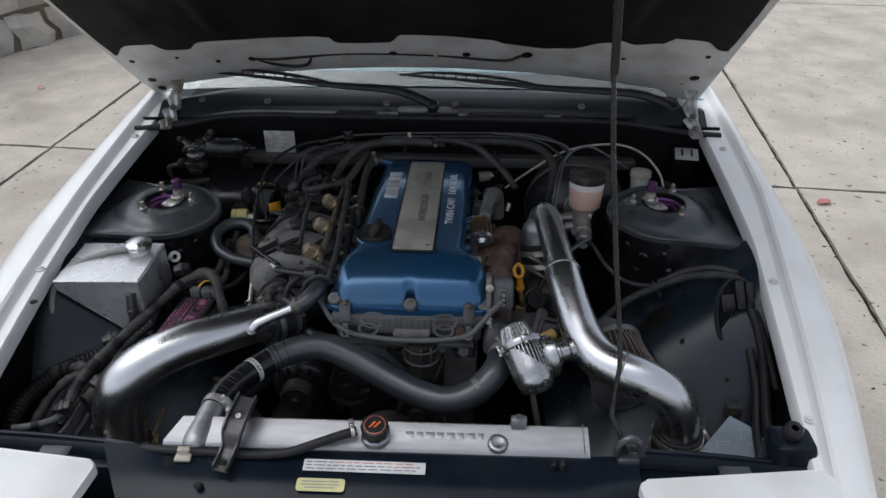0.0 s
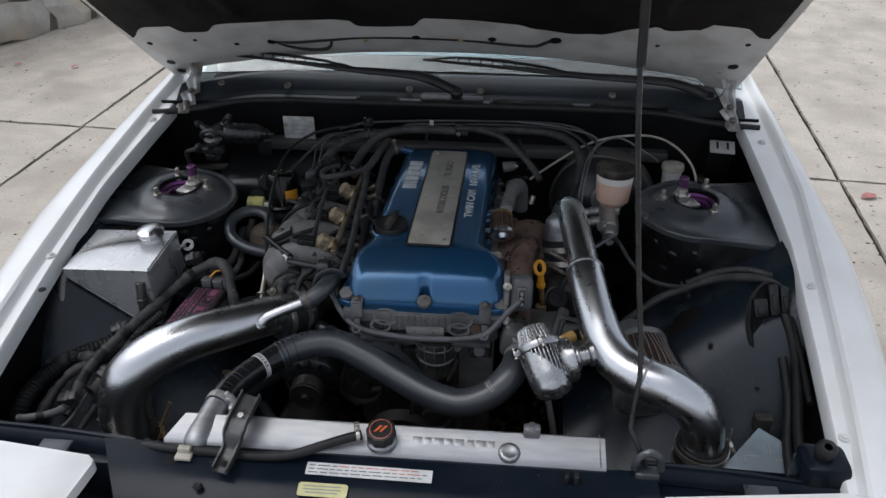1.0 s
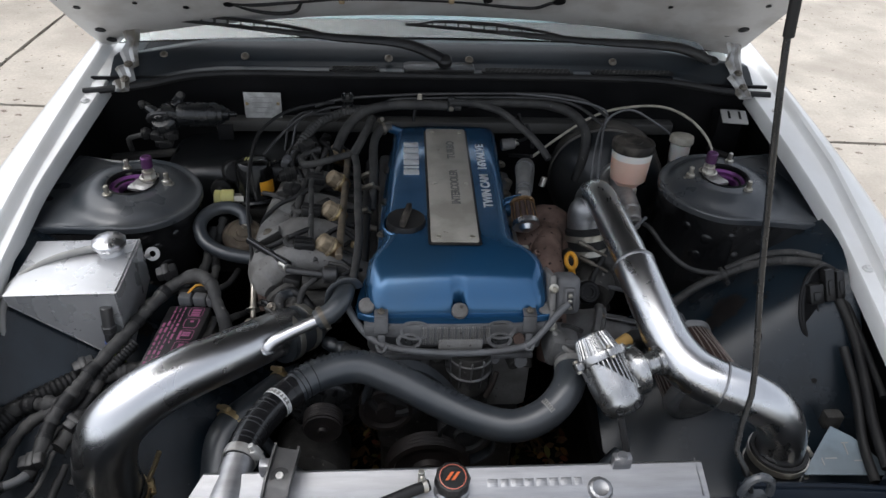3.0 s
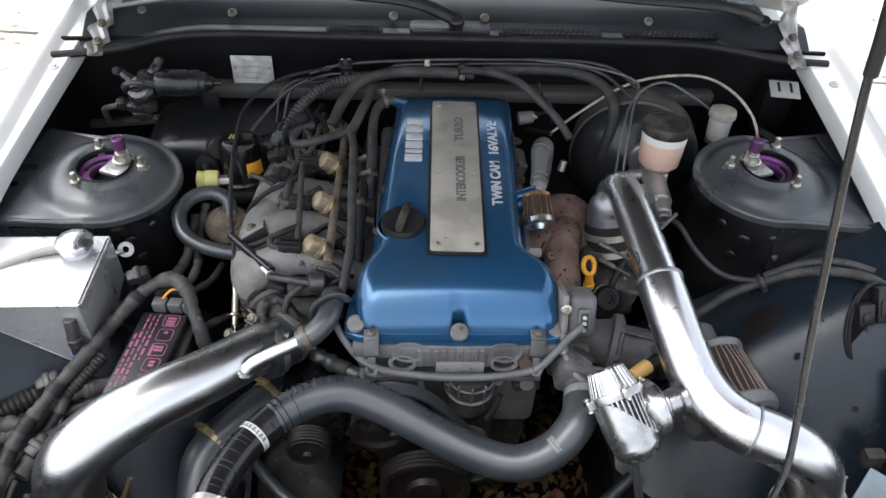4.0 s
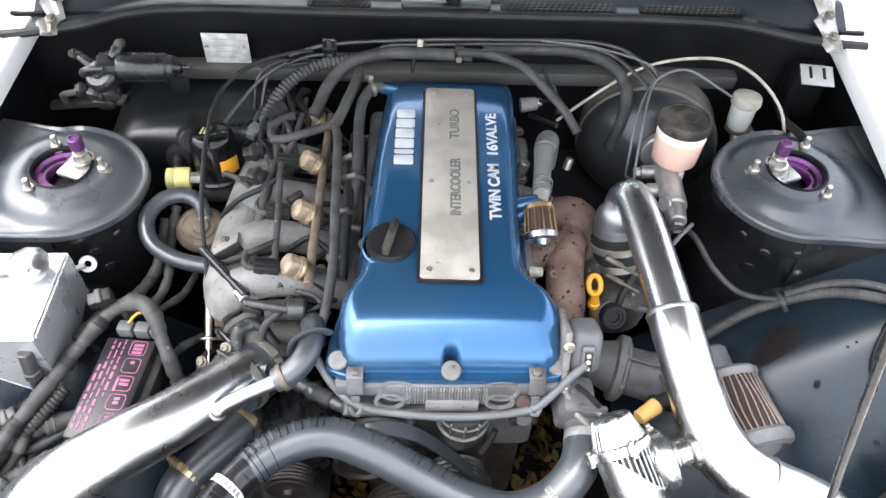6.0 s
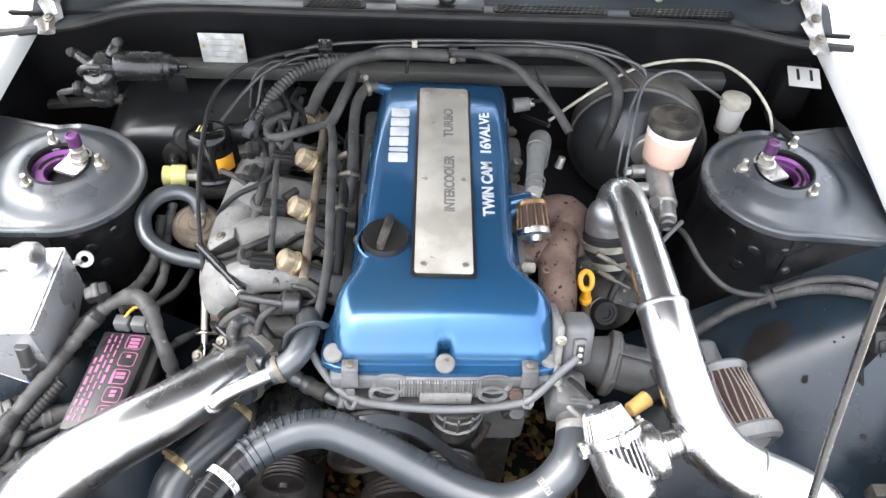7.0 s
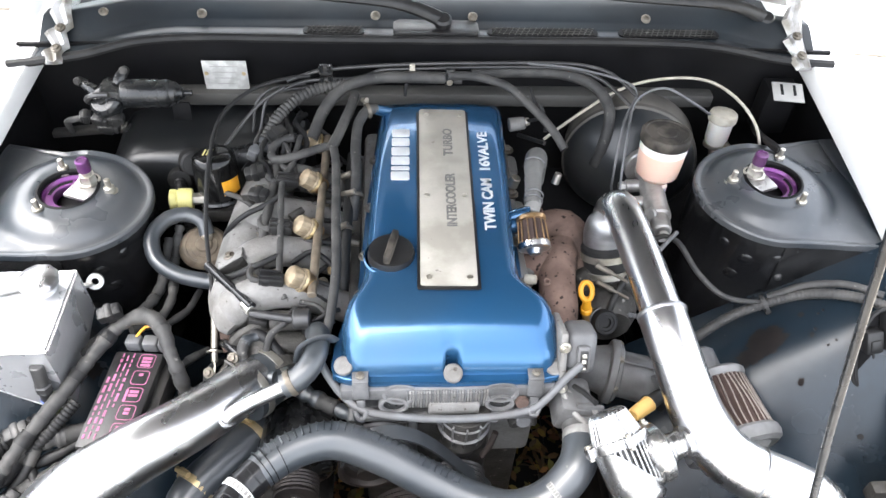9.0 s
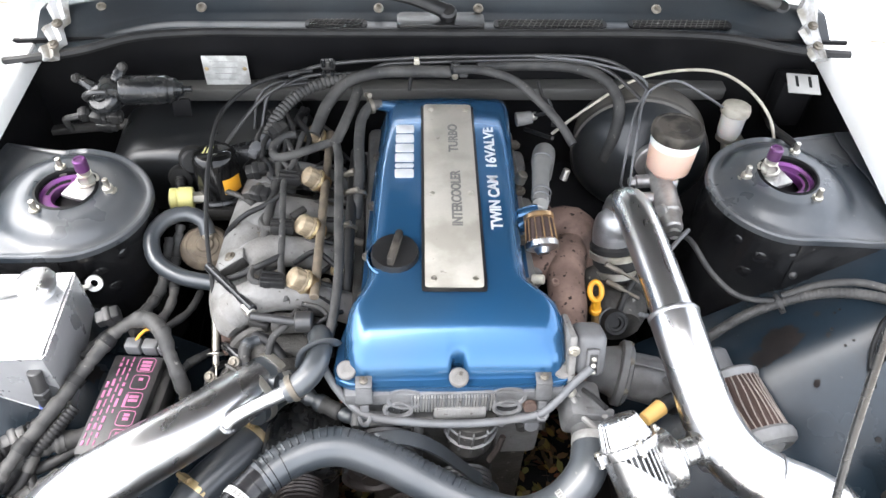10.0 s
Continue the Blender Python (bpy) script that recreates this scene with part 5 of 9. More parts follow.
turbo = thing("turbocharger", (0.3, 0.55, 0.55), "cast turbocharger with a clamped silicone coupler", "turbocharger")
bm = B()
ring = []
for k in range(29):
    a = 2 * math.pi * k / 32
    ring.append((0.305 + 0.058 * math.cos(a), 0.54 + 0.018 * math.sin(a * 0.5), 0.60 + 0.058 * math.sin(a)))
tube(bm, ring, [0.018 + 0.013 * k / 28 for k in range(29)], 14, 0.02)
lathe(bm, [(0, 0.03), (0.035, 0.03), (0.05, 0.01), (0.055, -0.02), (0.045, -0.05), (0, -0.05)], aim((0.305, 0.52, 0.60), (0, -1, 0)), 30)
part("compressor_housing", bm, DARKCAST, turbo)
bm = B()
rod(bm, (0.306, 0.56, 0.645), (0.298, 0.585, 0.705), 0.038, 0.040, 30)
coup = part("coupler", bm, RUBBER, turbo, "black silicone coupler with two T-bolt clamps")
part("outlet_elbow", tube(B(), [(0.2985, 0.583, 0.70), (0.297, 0.59, 0.722), (0.298, 0.592, 0.74), (0.301, 0.60, 0.752)], [0.0355, 0.0355, 0.033, 0.024], 30, 0.004), BRUSHED, turbo, "dull aluminium elbow")
for q, ang in (((0.3005, 0.577, 0.687), 0.0), ((0.304, 0.566, 0.66), 0.1)):
    q = Vector(q)
    bm = B()
    cl = aim(q, (-0.12, 0.38, 0.92))
    lathe(bm, [(0.0405, -0.006), (0.042, -0.0055), (0.042, 0.0055), (0.0405, 0.006)], cl, 34, close=True)
    clamp = part("clamp", bm, STEEL, coup, "stainless T-bolt clamp")
    a, b = q + Vector((-0.026, -0.04, 0.012)), q + Vector((0.026, -0.062, -0.006))
    part("t_bolt", rod(B(), a.lerp(b, 0.25), b, 0.0026, segs=8), STAINEDBOLT, clamp)
    part("trunnion", rod(B(), a, a.lerp(b, 0.5), 0.0045, segs=10), STAINEDBOLT, clamp)
bm = B()
wg = aim((0.291, 0.489, 0.618), (0.1, -0.75, 0.55))
lathe(bm, [(0, 0.012), (0.008, 0.012), (0.009, 0.016), (0.013, 0.016), (0.014, 0.018), (0.0185, 0.018), (0.021, 0.014), (0.021, -0.018), (0.012, -0.026), (0, -0.026)], wg, 30)
act = part("wastegate_actuator", bm, RUBBER, turbo, "black wastegate actuator can")
part("can_rim", lathe(B(), [(0.0205, -0.004), (0.0235, -0.003), (0.0235, 0.003), (0.0205, 0.004)], wg, 30, close=True), DARKSTEEL, act)
part("actuator_hose", tube(B(), [(0.299, 0.492, 0.634), (0.304, 0.502, 0.648), (0.325, 0.53, 0.668), (0.36, 0.575, 0.685), (0.39, 0.60, 0.69)], 0.0055, 10), RUBBER, turbo)
part("actuator_spring", tube(B(), [(0.318, 0.50, 0.625), (0.345, 0.495, 0.622), (0.385, 0.488, 0.615)], 0.004, 8, rings=0.18, pitch=0.0035), GREYPLAST, turbo)

# inlet pipe with flange from the turbo to the pod filter
inlet = thing("intake_pipe", (0.33, 0.44, 0.5), "grey air-flow meter body with a pod filter", "air intake")
bm = B()
d = Vector((0.95, -0.28, -0.04)).normalized()
c = Vector((0.293, 0.408, 0.592))
cm = aim(c, d) @ Matrix.Diagonal((1.03, 1.03, 1, 1))
lathe(bm, [(0.0, -0.07), (0.031, -0.07), (0.033, -0.03), (0.04, -0.008), (0.0, -0.008)], cm, 34)
part("neck", bm, METER, inlet)
bm = B()
lathe(bm, [(0.0, -0.008), (0.046, -0.008), (0.0495, -0.005), (0.0495, 0.004), (0.047, 0.006), (0.044, 0.006), (0.0435, 0.011), (0.040, 0.013), (0.0, 0.013)], cm, 44)
part("flange", bm, METER, inlet, "stepped round cast flange")
bm = B()
lathe(bm, [(0.0, 0.01), (0.035, 0.01), (0.036, 0.05), (0.033, 0.055), (0.033, 0.12), (0.0, 0.12)], cm, 30)
part("meter_body", bm, METER, inlet)
part("web", block(B(), (0.003, 0.03, 0.075), aim(c + d * 0.048 + Vector((0, 0.004, 0.037)), d) @ Matrix.Rotation(radians(62), 4, "Z"), 0.001), METER, inlet)
for a in (40, 100, 160, 220, 280, 340):
    p = cm @ Vector((0.043 * math.cos(radians(a)), 0.043 * math.sin(radians(a)), 0.006))
    part("bolt", bolt(B(), p, d, 0.0045, 0.005), STAINEDBOLT, inlet)
cover = part("sensor_cover", block(B(), (0.034, 0.042, 0.03), aim(c + d * 0.078 + Vector((0, -0.022, 0.026)), (0.2, -0.75, 0.6)) @ Matrix.Rotation(radians(12), 4, "Z"), 0.004), METER, inlet, "cast cover of the flow sensor")
for dx in (-0.012, 0.012):
    part("cover_screw", bolt(B(), aim(c + d * 0.078 + Vector((0, -0.022, 0.026)), (0.2, -0.75, 0.6)) @ Vector((dx, -0.014, 0.0155)), (0.2, -0.75, 0.6), 0.003, 0.003), STAINEDBOLT, cover)
part("plug", block(B(), (0.03, 0.022, 0.02), aim(c + d * 0.055 + Vector((0, -0.034, -0.004)), (0.1, -0.9, 0.3)), 0.004), PLASTIC, inlet)
bm = B()
fa, fb = Vector((0.446, 0.396, 0.572)), Vector((0.471, 0.289, 0.548))
axis = (fb - fa).normalized()
fm = aim(fa, axis)
lathe(bm, [(0, 0.002), (0.058, 0.002), (0.066, 0.095), (0.0, 0.1)], fm, 168, wave=lambda a: 1 + 0.05 * math.cos(a * 28))
pf = part("pod_filter", bm, FILTER, inlet, "brown pleated cone air filter with a grey rim")
bm = B()
for k in range(40):
    a = 2 * math.pi * k / 40
    pts = [fm @ Vector(((0.0605 + 0.0085 * q) * math.cos(a + 0.035 * math.sin(q * 5 + k)), (0.0605 + 0.0085 * q) * math.sin(a + 0.035 * math.sin(q * 5 + k)), 0.004 + 0.092 * q)) for q in (0, 0.25, 0.5, 0.75, 1)]
    tube(bm, pts, 0.0011, 5, 0.012)
part("pleat_wire", bm, FILTERRIM, pf)
part("end_rim", lathe(B(), [(0.0, -0.006), (0.05, -0.008), (0.060, -0.006), (0.0655, -0.001), (0.0655, 0.004), (0.062, 0.009), (0.03, 0.008)], fm, 44), GREYRUBBER, pf)
part("base_rim", lathe(B(), [(0.035, 0.092), (0.068, 0.091), (0.074, 0.096), (0.0755, 0.104), (0.073, 0.113), (0.064, 0.118), (0.054, 0.116)], fm, 48), GREYRUBBER, pf)
part("domed_end", lathe(B(), [(0.056, 0.114), (0.045, 0.122), (0.03, 0.128), (0.0, 0.130)], fm, 36), MASTER, pf, "pale domed end of the filter")
part("intake_neck", rod(B(), fa - axis * 0.05, fa, 0.036), GREYPLAST, pf)
stub = thing("valve_stub", (0.27, 0.32, 0.62), "tan rubber stub on a thin vacuum pipe", "hose")
part("tan_cap", rod(B(), (0.284, 0.282, 0.668), (0.312, 0.300, 0.671), 0.010, 0.0115), YELLOWTAN, stub)
part("pipe", tube(B(), [(0.31, 0.299, 0.671), (0.326, 0.31, 0.669), (0.345, 0.325, 0.65), (0.355, 0.34, 0.60)], 0.0105, 10), RUBBER, stub)

# polished charge pipe on the turbo side
hot = thing("charge_pipe", (0.4, 0.25, 0.6), "polished aluminium charge pipe from the turbo", "pipe")
bm = B()
tube(bm, [(0.304, 0.606, 0.73), (0.305, 0.606, 0.752), (0.309, 0.594, 0.768), (0.314, 0.568, 0.771), (0.3295, 0.40, 0.757), (0.331, 0.375, 0.755)], [0.029, 0.029, 0.029, 0.029, 0.0293, 0.0293], 28, 0.008)
part("upper_pipe", bm, BUFFED, hot, angle=60)
bm = B()
tube(bm, [(0.3298, 0.391, 0.7562), (0.333, 0.36, 0.75), (0.346, 0.295, 0.725), (0.362, 0.245, 0.70), (0.385, 0.208, 0.688), (0.418, 0.182, 0.684), (0.46, 0.166, 0.676), (0.50, 0.155, 0.654), (0.524, 0.148, 0.615), (0.53, 0.145, 0.575), (0.53, 0.145, 0.55)],
     [0.0338, 0.0338, 0.0342, 0.0365, 0.0368, 0.036, 0.036, 0.036, 0.036, 0.036, 0.036], 32, 0.008)
part("lower_pipe", bm, BUFFED, hot, angle=60)
bm = B()
lathe(bm, [(0.0338, -0.004), (0.0352, -0.002), (0.0352, 0.002), (0.0338, 0.004)], aim((0.3298, 0.389, 0.756), (0.02, -0.3, -0.06)), 36, close=True)
part("weld_bead", bm, BRUSHED, hot)
bm = B()
lathe(bm, [(0.036, -0.0022), (0.0373, -0.0008), (0.0373, 0.0008), (0.036, 0.0022)], aim((0.421, 0.181, 0.684), (0.9, -0.36, -0.13)), 36, close=True)
part("weld_bead", bm, BRUSHED, hot)
bm = B()
lathe(bm, [(0.037, -0.03), (0.043, -0.03), (0.044, 0.0), (0.044, 0.03), (0.0375, 0.03)], aim((0.53, 0.145, 0.548), (0, 0, 1)), 36, close=True)
hc = part("coupler", bm, RUBBER, hot)
bm = B()
band(bm, (0.53, 0.145, 0.567), (0, 0, 1), 0.0445, 0.011, radians(10))
band(bm, (0.53, 0.145, 0.535), (0, 0, 1), 0.0445, 0.011, radians(-10))
rod(bm, (0.576, 0.15, 0.55), (0.578, 0.16, 0.60), 0.002, segs=6)
part("clamp", bm, STEEL, hc)

# blow-off valve
bov = thing("blow_off_valve", (0.25, 0.19, 0.64), "silver ribbed blow-off valve", "valve")
ax = Vector((0.36, -0.77, -0.53)).normalized()
top = Vector((0.237, 0.243, 0.708))
bmx = aim(top, ax) @ Matrix.Scale(0.95, 4)
bm = B()
lathe(bm, [(0, -0.020), (0.024, -0.020), (0.027, -0.017), (0.036, 0.016), (0.03, 0.018)], bmx, 160, wave=lambda a: 1 + 0.018 * (1 if math.cos(a * 30) > 0 else -1))
part("crown", bm, SATIN, bov, "ribbed silver crown", angle=25)
bm = B()
lathe(bm, [(0.033, 0.014), (0.043, 0.015), (0.044, 0.021), (0.043, 0.027), (0.034, 0.028)], bmx, 40)
ring = part("clamp_ring", bm, SATIN, bov)
for a in (0.0, 180.0, 100.0):
    q = bmx @ Matrix.Rotation(radians(a), 4, "Z") @ Matrix.Translation((0.045, 0.0, 0.021))
    lug = part("lug", block(B(), (0.014, 0.014, 0.015), q, 0.003), SATIN, ring)
    part("screw", rod(B(), q @ Vector((0.002, 0, -0.011)), q @ Vector((0.002, 0, 0.011)), 0.004, segs=8), STEEL, lug)
bm = B()
lathe(bm, [(0.030, 0.026), (0.031, 0.04), (0.032, 0.085), (0, 0.09)], bmx, 40)
part("core", bm, DARKSTEEL, bov)


def window(a):
    """How far down the valve its finned window reaches at an angle."""
    return 0.028 + 0.055 * smooth(148, 55, a) if -40 < a < 148 else 0.028


def shell(u, v):
    a = -60 + 360 * u
    z0 = window(a if a < 180 else a - 360)
    z = z0 + (0.098 - z0) * v
    r = 0.0385 - 0.004 * smooth(0.075, 0.098, z)
    return bmx @ Vector((r * math.cos(radians(a)), r * math.sin(radians(a)), z))


part("shell", sheet(B(), shell, 90, 10, 0.0025), SATIN, bov, "smooth silver shell with an arched window", angle=50)
for k in range(16):
    a = -25 + 10.5 * k
    z1 = window(a) + 0.004
    if z1 > 0.036:
        q = bmx @ Matrix.Rotation(radians(a), 4, "Z") @ Matrix.Translation((0.035, 0, (0.027 + z1) / 2))
        part("fin", block(B(), (0.009, 0.0027, z1 - 0.027), q, 0.0007), SATIN, bov)
bm = B()
lathe(bm, [(0.0345, 0.097), (0.033, 0.104), (0.026, 0.112), (0.014, 0.117), (0, 0.118)], bmx, 40)
nose = part("nose", bm, SATIN, bov)
for k in range(6):
    a = radians(20 + 60 * k)
    part("dimple", lathe(B(), [(0, -0.001), (0.005, 0.0), (0.0065, 0.0016), (0.0078, 0.001)], bmx @ Matrix.Translation((0.0285 * math.cos(a), 0.0285 * math.sin(a), 0.1085)) @ Matrix.Rotation(a, 4, "Z") @ Matrix.Rotation(radians(42), 4, "Y"), 16), DARKSTEEL, nose)
bm = B()
pm = aim((0.262, 0.203, 0.681), (0.9, 0.28, 0.16))
lathe(bm, [(0.018, 0.0), (0.022, 0.012), (0.03, 0.02), (0.036, 0.024), (0.039, 0.030), (0.039, 0.042), (0.034, 0.046), (0.02, 0.048)], pm, 36)
part("outlet_flange", bm, SATIN, bov)
bm = B()
lathe(bm, [(0.021, 0.046), (0.0225, 0.052), (0.018, 0.056), (0.018, 0.07), (0.023, 0.073), (0.024, 0.08), (0.016, 0.084), (0.016, 0.10), (0.02, 0.112)], pm, 28)
part("neck", bm, SATIN, bov)
part("vacuum_pipe", tube(B(), [(0.262, 0.145, 0.655), (0.275, 0.12, 0.60), (0.285, 0.10, 0.54), (0.29, 0.09, 0.45)], 0.0055, 8), DARKSTEEL, bov)
part("vacuum_hose", tube(B(), [(0.222, 0.275, 0.712), (0.212, 0.30, 0.70), (0.205, 0.32, 0.685)], 0.004, 8), RUBBER, bov)

# ---- cooling ----
rad = thing("radiator", (0, 0.03, 0.25), "bare aluminium radiator with a welded top tank", "radiator")
bm = B()
loft(bm, [[Vector((x + (0.022 if x < 0 and y > 0.04 else 0), y, z)) for y, z in ((0.0, 0.60), (-0.001, 0.655), (0.004, 0.661), (0.046, 0.675), (0.052, 0.671), (0.052, 0.60))] for x in (-0.345, -0.343, 0.338, 0.345)])
tank = part("top_tank", bm, BRUSHED, rad, "brushed aluminium top tank")
for x in (0.336,):
    bm = B()
    for k in range(22):
        dx = 0.0
        rod(bm, (x + dx, 0.002 + 0.0023 * k, 0.662 + 0.00066 * k), (x + dx + 0.0015, 0.0038 + 0.0023 * k, 0.6622 + 0.00066 * k), 0.0008, segs=6)
    tagged(part("weld_bead", bm, BRUSHED, tank), kind="stuff")
bm = B()
block(bm, (0.66, 0.045, 0.36), Matrix.Translation((0, 0.027, 0.42)), 0.002)
core = part("core", bm, DARKSTEEL, rad)
bm = B()
tube(bm, [(-0.297, 0.001, 0.645), (-0.296, 0.004, 0.648), (-0.294, 0.012, 0.652), (-0.283, 0.078, 0.663)], [0.016, 0.021, 0.0222, 0.0215], 28, 0.004)
part("inlet_neck", bm, BRUSHED, rad, "welded aluminium inlet neck", angle=60)
bm = B()
lathe(bm, [(0.024, 0), (0.0235, 0.006), (0.019, 0.01), (0.0185, 0.02)], Matrix.Translation((0.0, 0.02, 0.664)), 28)
fn = part("filler_neck", bm, BRUSHED, rad)
cpm = aim((0.0, 0.018, 0.684), (0, -0.18, 1))
bm = B()
lathe(bm, [(0.02, -0.008), (0.0275, -0.006), (0.0285, 0.0), (0.0285, 0.012), (0.026, 0.017), (0.019, 0.018), (0.0185, 0.0165), (0, 0.0165)], cpm @ Matrix.Scale(0.8, 4), 100, wave=lambda a: 1 + 0.03 * math.cos(a * 10))
rc = part("radiator_cap", bm, PLASTIC, rad, "black lobed radiator cap with an orange mark")
for dx in (-0.004, 0.004):
    bm = B()
    slab(bm, [(dx - 0.006, -0.0055), (dx - 0.002, -0.0055), (dx + 0.006, 0.0055), (dx + 0.002, 0.0055)], 0.0008, cpm @ Matrix.Translation((0, 0.001, 0.0134)))
    part("logo_bar", bm, ORANGE, rc)
part("cap_ring", lathe(B(), [(0.016, 0.0136), (0.0168, 0.0146), (0.0176, 0.0142)], cpm, 30), REDPRINT, rc)
bm = B()
lathe(bm, [(0.0, 0.003), (0.009, 0.003), (0.011, 0.0045), (0.0145, 0.0035), (0.017, 0.0), (0.017, -0.003)], aim((0.198, 0.014, 0.666), (0, -0.3, 1)), 40, wave=lambda a: 1 + 0.03 * math.cos(a * 13))
part("drain_boss", bm, BRUSHED, rad)
bm = B()
block(bm, (0.026, 0.014, 0.022), Matrix.Translation((0.232, 0.046, 0.682)), 0.003)
lathe(bm, [(0, 0.014), (0.006, 0.014), (0.008, 0.01), (0.008, 0)], Matrix.Translation((0.232, 0.046, 0.682)), 12)
part("mount_lug", bm, BRUSHED, rad)
bm = B()
block(bm, (0.03, 0.016, 0.024), Matrix.Translation((-0.235, 0.048, 0.684)), 0.004)
part("mount_lug", bm, BRUSHED, rad)
for k, wdt in enumerate((0.012, 0.009, 0.014, 0.010, 0.012, 0.010, 0.013, 0.008)):
    part("stamped_mark", block(B(), (wdt + 0.002, 0.011, 0.0005), pose(0.055 + 0.0165 * k, 0.026, 0.66815, 18.4, 0, 0), 0.0002), BRUSHED, tank)
part("overflow_hose", tube(B(), [(-0.03, 0.015, 0.683), (-0.05, 0.008, 0.682), (-0.095, -0.006, 0.673), (-0.135, -0.016, 0.663), (-0.19, -0.018, 0.657), (-0.26, -0.014, 0.655), (-0.34, -0.01, 0.653), (-0.38, 0.0, 0.645)], 0.0075, 10), RUBBER, rad)
part("hose_clip", band(B(), (-0.036, 0.0135, 0.683), (1, 0.3, 0), 0.0075, 0.006), STEEL, rad)
# black stay that holds the radiator to the support
stay = thing("radiator_stay", (-0.22, 0, 0.655), "black folded steel radiator stay", "bracket")
def channel(u, v):
    """A U-shaped strap: u across it, v along it from the foot to the top."""
    way = ((-0.234, -0.058, 0.660), (-0.230, -0.030, 0.664), (-0.227, -0.018, 0.672), (-0.224, -0.010, 0.690), (-0.221, 0.006, 0.700), (-0.212, 0.055, 0.710))
    k = v * 5
    i = min(int(k), 4)
    p = Vector(way[i]).lerp(Vector(way[i + 1]), k - i)
    w = 0.013 + 0.004 * smooth(0.3, 0.6, v)
    side = min(1.0, max(-1.0, (u - 0.5) * 3.2))
    rise = 0.011 * max(0.0, abs(u - 0.5) * 3.2 - 1.0) / 0.6
    return p + Vector((w * side * 0.97, -w * side * 0.22, rise))


bm = sheet(B(), channel, 16, 20, 0.003)
part("strap", bm, DARKSTEEL, stay, angle=50)
part("bolt", bolt(B(), (-0.219, 0.018, 0.7035), (0, -0.3, 1), 0.0055, 0.005), MASTER, stay)
part("bolt", bolt(B(), (-0.232, -0.045, 0.663), (0, -0.15, 1), 0.0055, 0.005), MOTOR, stay)
part("rubber_bush", lathe(B(), [(0, 0.003), (0.012, 0.003), (0.014, 0), (0.014, -0.004), (0, -0.004)], aim((-0.219, 0.018, 0.7025), (0, -0.3, 1)), 20), RUBBER, stay)

hose = thing("radiator_hose", (0, 0.2, 0.6), "thick grey rubber upper radiator hose with bands", "hose")
line = [(-0.285, 0.070, 0.662), (-0.275, 0.12, 0.662), (-0.246, 0.19, 0.652), (-0.19, 0.243, 0.655), (-0.13, 0.262, 0.655), (-0.07, 0.25, 0.638), (-0.01, 0.226, 0.618), (0.06, 0.196, 0.602), (0.115, 0.183, 0.600), (0.165, 0.195, 0.615), (0.20, 0.225, 0.638), (0.214, 0.27, 0.645)]
part("hose", tube(B(), line, [0.0212, 0.0218, 0.0228, 0.0248] + [0.0258] * 8, 26, 0.008), HOSE, hose, angle=60)
part("end_sleeve", tube(B(), [(-0.2845, 0.072, 0.662), (-0.275, 0.12, 0.662), (-0.246, 0.19, 0.652), (-0.222, 0.219, 0.6525)], [0.0217, 0.0223, 0.0233, 0.0243], 26, 0.006), SLEEVE, hose, "glossy black sleeve at the radiator end", angle=60)
for k in range(13):
    ring_at = glide(line, 0.008)[0]
    j = 4 + int(k * 1.6)
    part("moulded_ring", lathe(B(), [(0.0215 + 0.0002 * k, -0.001), (0.0228 + 0.00022 * k, 0.0), (0.0215 + 0.0002 * k, 0.001)], aim(ring_at[j], ring_at[j + 1] - ring_at[j]), 28, close=True), SLEEVE, hose)
for q, wd in (((-0.282, 0.084, 0.6625), 0.014), ((0.2135, 0.262, 0.6445), 0.012)):
    part("clamp", band(B(), q, (0.2, 1, 0.0), 0.0222 if q[0] < 0 else 0.0262, wd, radians(150)), MASTER, hose)
bm = B()
lathe(bm, [(0.0233, -0.005), (0.0238, -0.005), (0.0238, 0.005), (0.0233, 0.005)], aim((-0.245, 0.1915, 0.652), (0.55, 0.78, 0.0)), 32, close=True)
wb = part("printed_band", bm, WHITELABEL, hose, "white printed band")
for k in range(9):
    m2 = aim((-0.245, 0.1915, 0.652), (0.55, 0.78, 0.0)) @ Matrix.Rotation(radians(20 + 16 * k), 4, "Z") @ Matrix.Translation((0.0239, 0, 0))
    part("print_bar", block(B(), (0.0006, 0.004 if k % 3 else 0.0025, 0.006), m2, 0), LETTER_DARK, wb)
pb = aim((0.168, 0.197, 0.6165), (0.8, 0.45, 0.35))
wb = part("printed_band", sheet(B(), lambda u, v: pb @ Vector((0.0262 * math.cos(radians(74 + 54 * u)), 0.0262 * math.sin(radians(74 + 54 * u)), -0.0045 + 0.009 * v)), 10, 1, 0.0004), GREYHOSE, hose, "pale printed label")
for k in range(6):
    part("print_bar", block(B(), (0.0005, 0.0025, 0.0055), pb @ Matrix.Rotation(radians(79 + 8.5 * k), 4, "Z") @ Matrix.Translation((0.0267, 0, 0)), 0), LETTER_DARK, wb)
bm = B()
for k in range(52):
    i = k / 51
    q, u = glide(line, 0.008)
    idx = int(len(q) * (0.25 + 0.40 * i))
    p, t = q[idx], (q[idx + 1] - q[idx]).normalized()
    sd = t.cross(Vector((0, 0, 1))).normalized()
    if sd.y < 0:
        sd = -sd
    arc = [p + 0.0259 * (math.cos(a) * sd + math.sin(a) * Vector((0, 0, 1))) for a in (radians(0), radians(30), radians(60), radians(88))]
    tube(bm, arc, 0.0016, 6, 0.008)
part("moulded_rib", bm, HOSE, hose)

